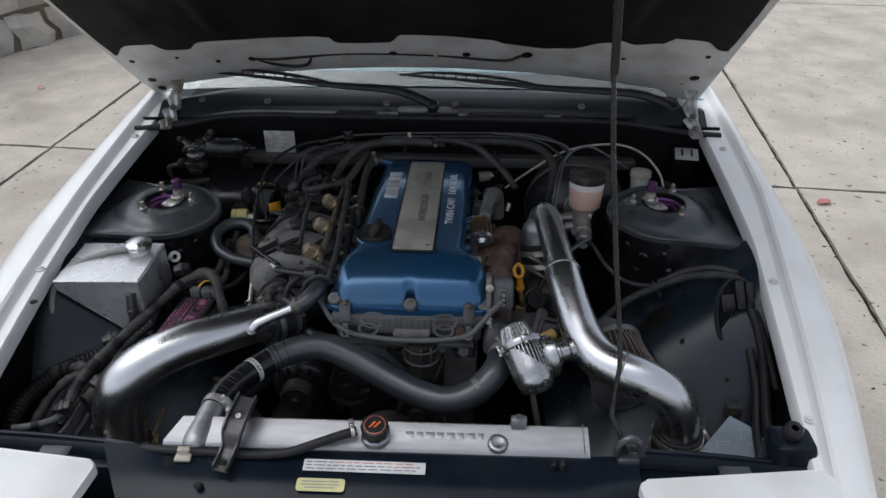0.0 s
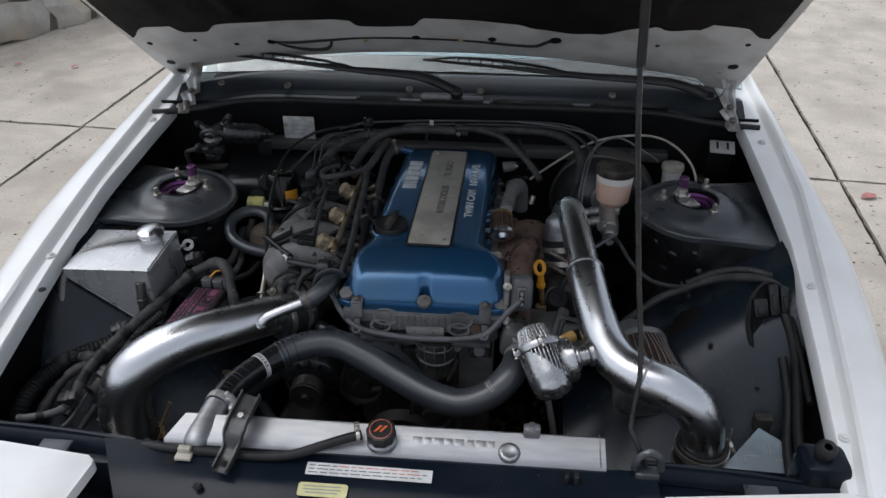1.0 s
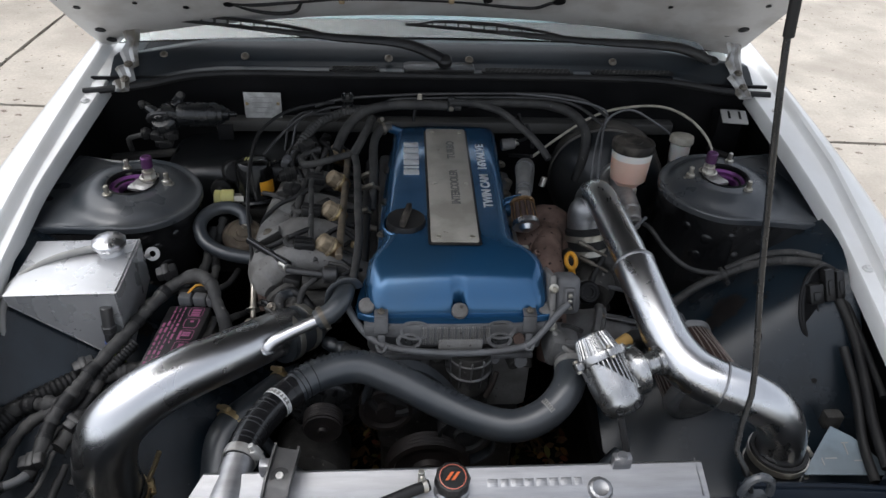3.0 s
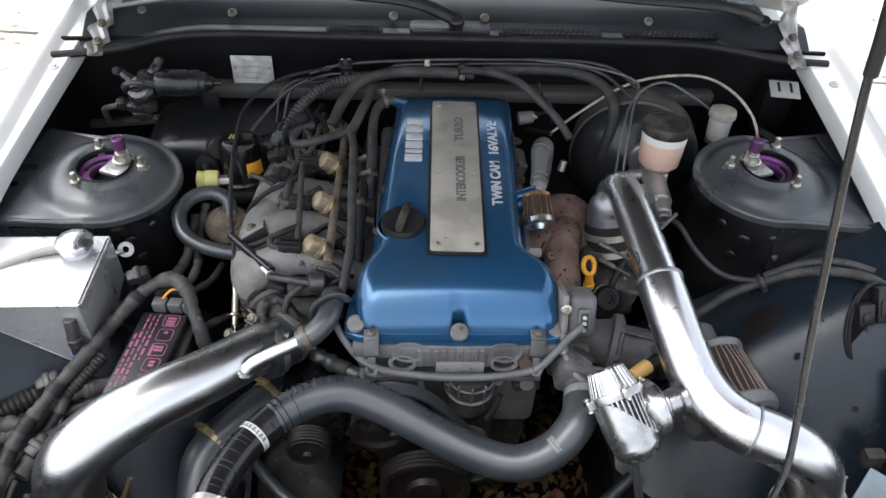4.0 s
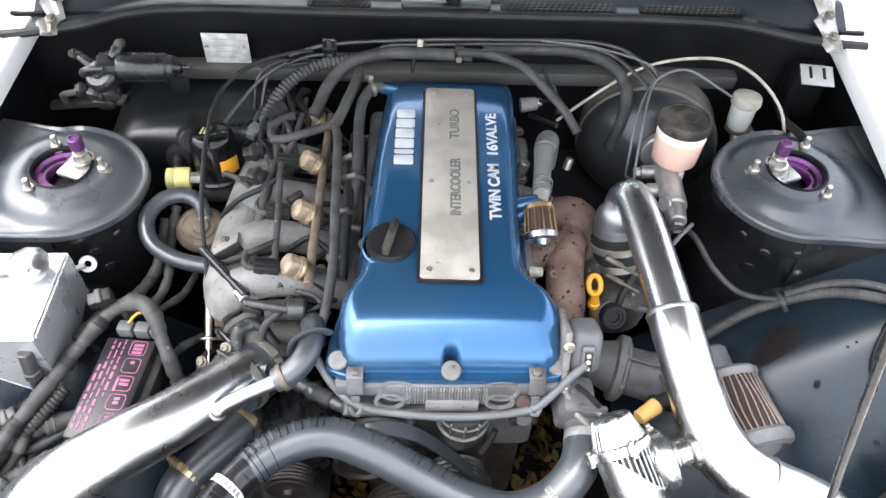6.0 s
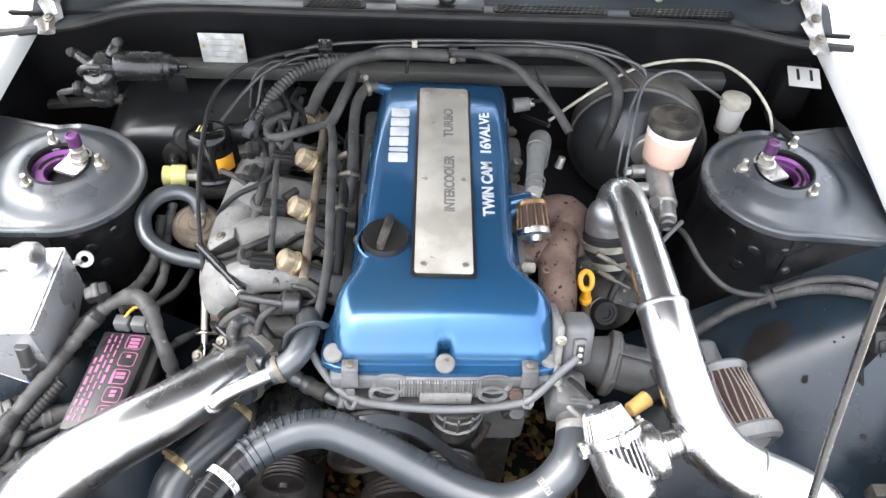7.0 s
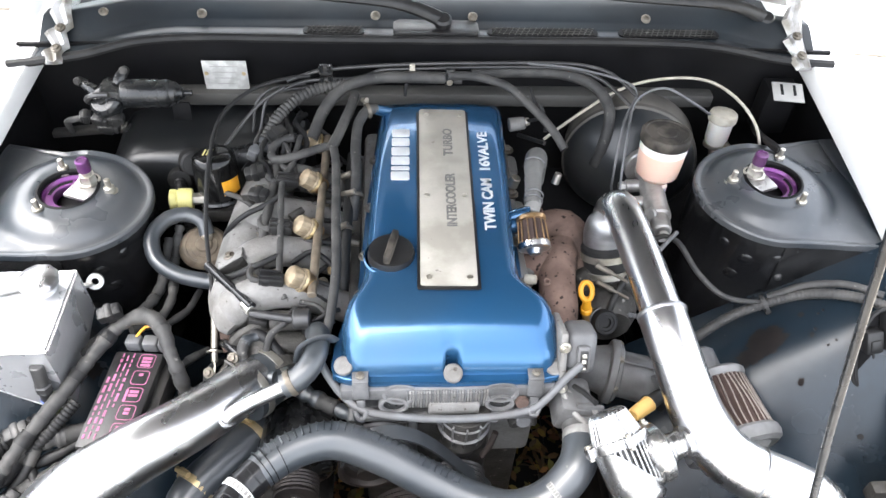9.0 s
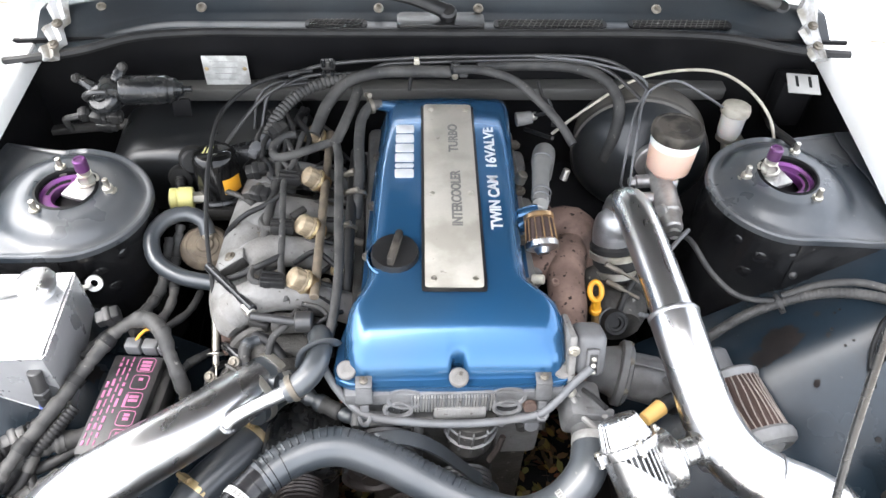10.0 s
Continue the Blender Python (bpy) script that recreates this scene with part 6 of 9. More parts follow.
# ---- charge pipe to the throttle ----
cold = thing("intercooler_pipe", (-0.38, 0.22, 0.55), "polished aluminium intercooler pipe bent downwards", "pipe")
bm = B()
tube(bm, [(-0.245, 0.372, 0.636), (-0.268, 0.345, 0.648), (-0.315, 0.293, 0.663), (-0.385, 0.238, 0.669), (-0.445, 0.199, 0.655), (-0.486, 0.174, 0.621), (-0.503, 0.163, 0.565), (-0.505, 0.158, 0.51), (-0.505, 0.156, 0.475)], [0.0375, 0.0375, 0.0385, 0.0405, 0.043, 0.0455, 0.046, 0.046, 0.046], 34, 0.008)
part("pipe", bm, CHROME, cold, angle=60)
bm = B()
tube(bm, [(-0.272, 0.288, 0.664), (-0.262, 0.293, 0.678), (-0.24, 0.301, 0.688), (-0.205, 0.312, 0.700), (-0.178, 0.320, 0.709)], [0.012, 0.0105, 0.010, 0.010, 0.010], 18, 0.006)
part("side_tube", bm, CHROME, cold)
part("weld_bead", lathe(B(), [(0.0115, -0.002), (0.0135, 0.0), (0.0115, 0.003)], aim((-0.270, 0.289, 0.671), (0.4, 0.1, 0.9)), 20, close=True), BRUSHED, cold)
bm = B()
tube(bm, [(-0.262, 0.346, 0.636), (-0.24, 0.375, 0.629), (-0.222, 0.402, 0.622)], 0.0415, 30)
cc = part("coupler", bm, HOSE, cold, "grey rubber coupler at the throttle")
for q in ((-0.252, 0.359, 0.633), (-0.229, 0.391, 0.625)):
    part("clamp", band(B(), q, (-0.63, -0.77, 0.18), 0.042, 0.011, radians(200)), STEEL, cc)
bm = B()
lathe(bm, [(0.047, -0.03), (0.0515, -0.03), (0.052, 0.0), (0.0515, 0.03), (0.047, 0.03)], aim((-0.505, 0.156, 0.47), (0, 0, 1)), 34, close=True)
lc = part("coupler", bm, RUBBER, cold)
bm = B()
band(bm, (-0.505, 0.156, 0.488), (0, 0, 1), 0.052, 0.011, radians(20))
band(bm, (-0.505, 0.156, 0.455), (0, 0, 1), 0.052, 0.011, radians(60))
tube(bm, [(-0.455, 0.175, 0.50), (-0.445, 0.185, 0.52), (-0.435, 0.195, 0.545)], 0.004, 6)
part("clamp", bm, BRASS, lc)
elbow = thing("bypass_hose", (-0.17, 0.33, 0.7), "black rubber elbow hose with a clamp", "hose")
part("hose", tube(B(), [(-0.194, 0.316, 0.704), (-0.174, 0.323, 0.712), (-0.157, 0.340, 0.722), (-0.151, 0.368, 0.722), (-0.153, 0.40, 0.708), (-0.160, 0.425, 0.68)], 0.0165, 18), HOSE, elbow)
part("clamp", band(B(), (-0.184, 0.319, 0.708), (0.8, 0.3, 0.3), 0.0168, 0.008, radians(-60)), STAINEDBOLT, elbow)
part("strap", tube(B(), [(-0.178, 0.352, 0.712), (-0.172, 0.358, 0.735), (-0.152, 0.366, 0.744), (-0.136, 0.372, 0.738), (-0.128, 0.378, 0.722)], 0.0075, 10, 0.006, flat=0.4), HOSE, elbow)

# ---- intake side ----
intake = thing("intake_manifold", (-0.25, 0.58, 0.6), "dusty cast aluminium intake manifold with four runners", "manifold")
bm = B()
tube(bm, [(-0.272, 0.462, 0.648), (-0.278, 0.474, 0.652), (-0.286, 0.51, 0.655), (-0.282, 0.60, 0.66), (-0.270, 0.70, 0.665), (-0.260, 0.765, 0.67), (-0.256, 0.79, 0.665)], [0.028, 0.041, 0.046, 0.046, 0.046, 0.041, 0.02], 24)
part("plenum", bm, CAST, intake)
for k, y in enumerate((0.484, 0.57, 0.657, 0.745)):
    bm = B()
    tube(bm, [(-0.285 + 0.006 * k, y - 0.012, 0.68), (-0.25, y - 0.006, 0.704), (-0.20, y, 0.70), (-0.15, y + 0.004, 0.676), (-0.105, y + 0.006, 0.652)], [0.030, 0.0265, 0.0238, 0.023, 0.024], 18)
    part("runner", bm, CAST, intake)
# grimy webs and ragged gaskets between the runners
rw = random.Random(9)
for k in range(3):
    y = 0.52 + 0.09 * k
    bm = B()
    tube(bm, [(-0.275 + 0.006 * k, y - 0.01, 0.685), (-0.245, y - 0.004, 0.692), (-0.2, y + 0.002, 0.682), (-0.15, y + 0.006, 0.66)], [0.008, 0.010, 0.011, 0.012], 8, 0.006, lumps=0.35)
    part("web", bm, DARKCAST, intake)
    for q in range(5):
        part("bolt", bolt(B(), (-0.26 + 0.026 * q + rw.uniform(-0.004, 0.004), y + rw.uniform(-0.01, 0.01), 0.697 - 0.004 * q), (-0.1, -0.3, 1), 0.0055, 0.006), (STAINEDBOLT, DARKCAST)[q % 2], intake)
bm = B()
block(bm, (0.016, 0.42, 0.06), Matrix.Translation((-0.107, 0.615, 0.655)), 0.005)
part("flange", bm, DARKCAST, intake)
bm = B()
lathe(bm, [(0.03, -0.02), (0.043, -0.018), (0.043, 0.0), (0.038, 0.006), (0.038, 0.05), (0.046, 0.056), (0.046, 0.064), (0.03, 0.066)], aim((-0.226, 0.397, 0.624), (-0.45, 0.86, 0.2)), 32)
block(bm, (0.05, 0.03, 0.03), Matrix.Translation((-0.20, 0.425, 0.655)), 0.006)
part("throttle_body", bm, DARKCAST, intake)
part("throttle_sensor", block(B(), (0.035, 0.03, 0.045), pose(-0.178, 0.43, 0.63, 0, 10, 20), 0.006), PLASTIC, intake)
# fuel rail with four injectors
rail = thing("fuel_rail", (-0.175, 0.64, 0.72), "beige plated fuel rail with four injectors", "fuel rail")
bm = B()
rod(bm, (-0.165, 0.46, 0.722), (-0.160, 0.82, 0.732), 0.007)
part("rail", bm, BEIGE, rail)
for x, y, z in ((-0.190, 0.812, 0.738), (-0.185, 0.700, 0.742), (-0.187, 0.594, 0.738), (-0.190, 0.486, 0.738)):
    bm = B()
    m = aim((x + 0.002, y, z - 0.006), (-0.72, -0.1, 0.62))
    m = m @ Matrix.Scale(0.95, 4)
    lathe(bm, [(0, 0.016), (0.008, 0.017), (0.012, 0.015), (0.016, 0.012), (0.0172, 0.006), (0.0165, -0.004), (0.0185, -0.006), (0.0185, -0.009), (0.012, -0.012), (0.0, -0.013)], m, 66, wave=lambda a: 1 + 0.03 * math.cos(a * 11))
    inj = part("injector", bm, INJCAP, rail, "grimy fluted injector cap with a golden clip")
    part("clip", lathe(B(), [(0.016, -0.007), (0.019, -0.008), (0.0195, -0.012), (0.016, -0.013)], m, 24, close=True), BRASS, inj)
    part("barrel", lathe(B(), [(0.0, -0.010), (0.0165, -0.012), (0.0165, -0.026), (0.013, -0.032), (0.0, -0.034)], m, 24), BRONZE, inj)
    bm = B()
    block(bm, (0.036, 0.018, 0.016), aim(Vector((x - 0.034, y - 0.004, z - 0.004)), (0.15, 0, 1)), 0.003)
    block(bm, (0.012, 0.02, 0.018), aim(Vector((x - 0.042, y - 0.004, z - 0.006)), (0.15, 0, 1)), 0.003)
    for dy in (-0.006, 0.004):
        block(bm, (0.03, 0.003, 0.004), aim(Vector((x - 0.034, y + dy, z + 0.005)), (0.15, 0, 1)), 0.001)
    part("plug", bm, PLASTIC, inj)
    part("plug_lead", tube(B(), [(x - 0.05, y - 0.004, z - 0.007), (x - 0.062, y - 0.002, z - 0.006), (x - 0.068, y + 0.012, z - 0.008), (x - 0.066, y + 0.03, z - 0.012)], 0.005, 8, 0.006, lumps=0.12), DUSTHOSE, inj)
# vacuum and water hoses that run beside the valve cover
for nm, pts, r, mt, lb in (
    ("vacuum_hose", [(-0.145, 0.395, 0.70), (-0.137, 0.43, 0.715), (-0.131, 0.50, 0.735), (-0.134, 0.58, 0.748), (-0.138, 0.68, 0.752), (-0.142, 0.74, 0.755), (-0.150, 0.765, 0.756), (-0.185, 0.752, 0.754), (-0.22, 0.74, 0.750), (-0.244, 0.742, 0.745), (-0.252, 0.765, 0.744), (-0.238, 0.79, 0.748), (-0.215, 0.795, 0.75)], 0.0072, DUSTHOSE, "dusty sleeved wiring beside the valve cover"),
    ("breather_hose", [(-0.150, 0.757, 0.757), (-0.138, 0.785, 0.765), (-0.128, 0.815, 0.772), (-0.118, 0.85, 0.776), (-0.112, 0.885, 0.778)], 0.009, DUSTHOSE, "thick taped branch of the wiring behind the intake"),
    ("breather_hose", [(-0.072, 0.838, 0.780), (-0.088, 0.832, 0.782), (-0.103, 0.815, 0.77), (-0.108, 0.77, 0.758), (-0.106, 0.70, 0.75), (-0.108, 0.66, 0.735), (-0.112, 0.63, 0.71)], 0.009, DUSTHOSE, "dusty rubber breather hose"),
    ("coolant_hose", [(-0.114, 0.76, 0.74), (-0.116, 0.70, 0.735), (-0.119, 0.62, 0.722), (-0.122, 0.55, 0.70), (-0.124, 0.50, 0.665)], 0.0085, RUBBER, "thin black coolant hose"),
    ("vacuum_hose", [(-0.255, 0.79, 0.735), (-0.24, 0.73, 0.732), (-0.243, 0.66, 0.732), (-0.247, 0.60, 0.727), (-0.25, 0.55, 0.71), (-0.255, 0.525, 0.69)], 0.0075, DUSTHOSE, "dusty grey hose over the intake runners"),
    ("heater_hose", [(-0.185, 0.80, 0.745), (-0.165, 0.85, 0.770), (-0.13, 0.89, 0.79), (-0.07, 0.905, 0.80), (-0.02, 0.905, 0.802), (0.08, 0.905, 0.800)], 0.0105, DUSTHOSE, "thick dusty heater hose along the firewall"),
    ("heater_hose", [(0.10, 0.93, 0.795), (0.20, 0.935, 0.795), (0.28, 0.93, 0.792), (0.33, 0.905, 0.782), (0.352, 0.87, 0.76), (0.348, 0.84, 0.72), (0.335, 0.83, 0.66)], 0.0105, DUSTHOSE, "thick dusty heater hose along the firewall"),
    ("heater_hose", [(0.055, 0.895, 0.812), (0.10, 0.893, 0.812), (0.16, 0.875, 0.803), (0.20, 0.84, 0.785), (0.235, 0.80, 0.765), (0.255, 0.77, 0.745)], 0.0075, DUSTHOSE, "dusty hose curving down behind the engine"),
):
    solo(nm, tube(B(), pts, r, 14, 0.01), mt, lb, "hose", angle=60)
solo("corrugated_hose", tube(B(), [(-0.265, 0.80, 0.745), (-0.245, 0.835, 0.765), (-0.215, 0.865, 0.78), (-0.175, 0.888, 0.788), (-0.13, 0.90, 0.79)], 0.0095, 14, rings=0.11, pitch=0.0075), DUSTHOSE, "dusty corrugated wiring conduit", "conduit", angle=60)
for p, way, r in (((-0.088, 0.832, 0.782), (1, 0.4, 0.1), 0.012), ((-0.107, 0.66, 0.736), (0, 1, 0.5), 0.012), ((-0.117, 0.70, 0.735), (0, 1, 0.2), 0.0095), ((-0.119, 0.60, 0.718), (0, 1, 0.3), 0.0095)):
    solo("hose_clamp", band(B(), p, way, r, 0.006, 1.0), STAINEDBOLT, "small dull hose clamp", "clamp", "hose clamps")
# rod linkage and throttle cable
cable = thing("throttle_cable", (-0.33, 0.6, 0.7), "black throttle cable with a silver adjuster", "cable")
part("sheath", tube(B(), [(-0.19, 0.897, 0.808), (-0.225, 0.89, 0.808), (-0.29, 0.865, 0.800), (-0.335, 0.81, 0.785), (-0.345, 0.72, 0.765), (-0.338, 0.60, 0.725), (-0.324, 0.52, 0.685), (-0.317, 0.472, 0.656)], 0.0036, 8), RUBBER, cable)
bm = B()
rod(bm, (-0.317, 0.474, 0.657), (-0.315, 0.432, 0.634), 0.0055)
lathe(bm, [(0.007, 0), (0.0125, 0.001), (0.0125, 0.003), (0.007, 0.004)], aim((-0.3148, 0.431, 0.633), (0.05, -0.85, -0.45)), 18)
rod(bm, (-0.3148, 0.431, 0.633), (-0.3135, 0.415, 0.625), 0.005)
rod(bm, (-0.3135, 0.415, 0.625), (-0.31, 0.365, 0.60), 0.0018, segs=6)
part("adjuster", bm, STEEL, cable)
bm = B()
block(bm, (0.026, 0.004, 0.05), pose(-0.295, 0.452, 0.642, -55, 0, 12), 0.0015)
part("bracket", bm, RUST, cable)
bm = B()
rod(bm, (-0.330, 0.540, 0.703), (-0.248, 0.440, 0.722), 0.0068)
part("linkage_rod", bm, SLEEVE, cable)
bm = B()
part("ball_joint", rod(B(), (-0.262, 0.452, 0.715), (-0.25, 0.437, 0.717), 0.0078), STEEL, cable)
rod(bm, (-0.252, 0.435, 0.715), (-0.19, 0.425, 0.712), 0.006)
rod(bm, (-0.19, 0.425, 0.712), (-0.165, 0.425, 0.712), 0.015)
part("linkage_end", bm, DARKSTEEL, cable)
# fuel filter hose loop and pressure damper
damper = thing("fuel_damper", (-0.36, 0.635, 0.64), "round grey vacuum damper with a rubber hose loop", "damper")
dm = aim((-0.357, 0.626, 0.656), (0.1, -0.3, 1)) @ Matrix.Scale(1.2, 4)
bm = B()
lathe(bm, [(0, 0.008), (0.010, 0.008), (0.012, 0.005), (0.018, 0.005), (0.0185, 0.0035), (0.024, 0.0035), (0.0245, 0.0045), (0.0275, 0.0045), (0.033, 0.0), (0.034, -0.004), (0.031, -0.008), (0.022, -0.03), (0, -0.03)], dm, 36)
part("disc", bm, BEIGE, damper)
part("hose", tube(B(), [(-0.352, 0.638, 0.672), (-0.358, 0.652, 0.688), (-0.384, 0.662, 0.695), (-0.412, 0.650, 0.697), (-0.431, 0.615, 0.692), (-0.420, 0.577, 0.677), (-0.385, 0.555, 0.666), (-0.345, 0.545, 0.662), (-0.29, 0.54, 0.66)], 0.0125, 16), HOSE, damper)
part("nozzle", rod(B(), (-0.354, 0.637, 0.656), (-0.352, 0.638, 0.676), 0.009), STEEL, damper)
# oil filter with its sender
filt = thing("oil_filter", (-0.338, 0.745, 0.67), "black oil filter canister with an orange sticker", "oil filter")
fmx = aim((-0.342, 0.733, 0.673), (-0.08, 0.24, 1))
bm = B()
lathe(bm, [(0, 0.083), (0.02, 0.083), (0.03, 0.081), (0.0355, 0.075), (0.037, 0.066), (0.037, 0.004), (0, 0.004)], fmx, 40)
part("can", bm, BLACKGLOSS, filt)
part("base_ring", lathe(B(), [(0.03, -0.004), (0.041, -0.004), (0.0435, 0.0), (0.041, 0.004), (0.03, 0.004)], fmx, 40, close=True), MOTOR, filt)
part("sticker", sheet(B(), lambda u, v: fmx @ Vector((0.0374 * math.cos(radians(-66 + 54 * u)), 0.0374 * math.sin(radians(-66 + 54 * u)), 0.015 + 0.026 * v)), 10, 2, 0.0003), AMBER, filt, "orange sticker")
bm = B()
for dx in (-0.006, 0, 0.006):
    block(bm, (0.003, 0.022, 0.0006), fmx @ Matrix.Translation((-0.006 + dx, -0.002, 0.0834)), 0.0)
part("print", bm, PALEYELLOW, filt)
bm = B()
block(bm, (0.1, 0.07, 0.03), Matrix.Translation((-0.325, 0.73, 0.655)), 0.01)
part("mount", bm, DARKCAST, filt)
bm = B()
sm = aim((-0.384, 0.710, 0.685), (-1, -0.1, 0.05)) @ Matrix.Scale(1.15, 4)
lathe(bm, [(0, 0.0), (0.015, 0.0), (0.0165, 0.003), (0.0165, 0.02), (0.014, 0.022), (0.0155, 0.024), (0.0155, 0.032), (0.01, 0.034), (0, 0.034)], sm, 20)
part("sender", bm, PALEYELLOW, filt, "pale yellow oil pressure sender")
part("sender_nut", lathe(B(), [(0, -0.016), (0.009, -0.016), (0.009, 0), (0, 0)], sm, 6), STEEL, filt)

# ---- brakes ----
booster = thing("brake_booster", (0.42, 0.88, 0.55), "dusty black brake booster drum on the firewall", "brake booster")
bm = B()
lathe(bm, [(0, 0.085), (0.05, 0.085), (0.065, 0.075), (0.10, 0.055), (0.118, 0.035), (0.127, 0.02), (0.13, 0.012), (0.13, 0.0), (0.1, 0.0)], aim((0.415, 0.875, 0.637), (-0.22, -1, 0.03)) @ Matrix.Scale(0.96, 4), 48)
part("drum", bm, surface("booster_paint", (0.014, 0.017, 0.02), (0.024, 0.027, 0.03), 0.32, 0.0, scale=8, mix=0.3, dirt=(0.07, 0.066, 0.06), dirt_amount=0.35, dirt_scale=7, spec=0.5), booster)
part("drum_back", lathe(B(), [(0.129, 0.0), (0.130, -0.008), (0.131, -0.05), (0.124, -0.06), (0, -0.06)], aim((0.415, 0.875, 0.637), (-0.22, -1, 0.03)) @ Matrix.Scale(0.96, 4), 56), surface("dusty_drum", (0.2, 0.187, 0.165), (0.12, 0.112, 0.1), 0.6, 0.1, scale=10, mix=0.4, dirt=(0.05, 0.047, 0.042), dirt_amount=0.5, dirt_scale=9), booster, "dusty tan back shell")
part("crimped_rim", lathe(B(), [(0.129, -0.003), (0.134, 0.0), (0.134, 0.009), (0.129, 0.013)], aim((0.415, 0.875, 0.637), (-0.22, -1, 0.03)) @ Matrix.Scale(0.96, 4), 56, close=True), surface("dusty_rim", (0.13, 0.122, 0.11), (0.07, 0.066, 0.06), 0.6, 0.2, scale=14, mix=0.4), booster)
master = thing("brake_master_cylinder", (0.415, 0.72, 0.66), "cast brake master cylinder with a milky reservoir", "master cylinder")
bm = B()
rod(bm, (0.418, 0.80, 0.690), (0.408, 0.650, 0.690), 0.021)
rod(bm, (0.418, 0.74, 0.69), (0.418, 0.74, 0.704), 0.018)
rod(bm, (0.418, 0.80, 0.690), (0.418, 0.785, 0.690), 0.04)
rod(bm, (0.410, 0.68, 0.69), (0.405, 0.618, 0.69), 0.019, 0.016)
rod(bm, (0.404, 0.612, 0.69), (0.403, 0.605, 0.69), 0.011)
for y in (0.70, 0.745):
    rod(bm, (0.41, y, 0.684), (0.372, y + 0.002, 0.68), 0.012)
    lathe(bm, [(0, 0.012), (0.0075, 0.012), (0.0085, 0.009), (0.0085, 0)], aim((0.372, y + 0.002, 0.68), (-1, 0, 0)), 6)
rod(bm, (0.408, 0.665, 0.69), (0.388, 0.65, 0.70), 0.012)
part("cylinder", bm, MASTER, master)
RES = aim((0.4195, 0.742, 0.702), (0.01, 0.08, 1)) @ Matrix.Diagonal((0.91, 0.91, 1.03, 1))
bm = B()
lathe(bm, [(0, -0.004), (0.02, -0.004), (0.026, 0.002), (0.035, 0.012), (0.0405, 0.016), (0.0435, 0.05), (0.044, 0.076), (0, 0.076)], RES, 38)
rs = part("reservoir", bm, FLUID, master, "peach-tinted reservoir full of fluid")
part("reservoir_neck", lathe(B(), [(0.0445, 0.062), (0.0448, 0.076), (0.0445, 0.078), (0.043, 0.078)], RES, 38), MILK, rs)
bm = B()
lathe(bm, [(0.046, 0.0765), (0.0472, 0.078), (0.0472, 0.092), (0.045, 0.095), (0.04, 0.0955), (0.038, 0.094), (0.02, 0.094), (0.018, 0.0955), (0, 0.0955)], RES, 76, wave=lambda a: 1 + 0.008 * math.cos(a * 38))
part("cap", bm, CAPDUST, rs, "dusty black ribbed cap")
part("reservoir_foot", rod(B(), (0.4195, 0.725, 0.69), (0.4195, 0.727, 0.705), 0.018), MILK, rs)
clutch = thing("clutch_reservoir", (0.567, 0.85, 0.69), "small milky clutch reservoir with a cream cap", "reservoir")
bm = B()
lathe(bm, [(0, 0), (0.015, 0), (0.0165, 0.004), (0.019, 0.012), (0.02, 0.05), (0, 0.05)], aim((0.572, 0.866, 0.683), (0.02, 0.1, 1)) @ Matrix.Scale(1.12, 4), 26)
part("body", bm, MILK, clutch)
bm = B()
lathe(bm, [(0.021, 0.045), (0.0235, 0.047), (0.0235, 0.055), (0.022, 0.06), (0.016, 0.062), (0, 0.062)], aim((0.572, 0.866, 0.683), (0.02, 0.1, 1)) @ Matrix.Scale(1.12, 4), 32, wave=lambda a: 1 + 0.01 * math.cos(a * 20))
part("cap", bm, CREAM, clutch)
bm = B()
tube(bm, [(0.572, 0.866, 0.686), (0.571, 0.858, 0.672), (0.566, 0.825, 0.655), (0.558, 0.80, 0.635)], 0.009, 10)
band(bm, (0.572, 0.866, 0.683), (0, 0.1, 1), 0.0185, 0.007)
part("outlet", bm, STEEL, clutch)

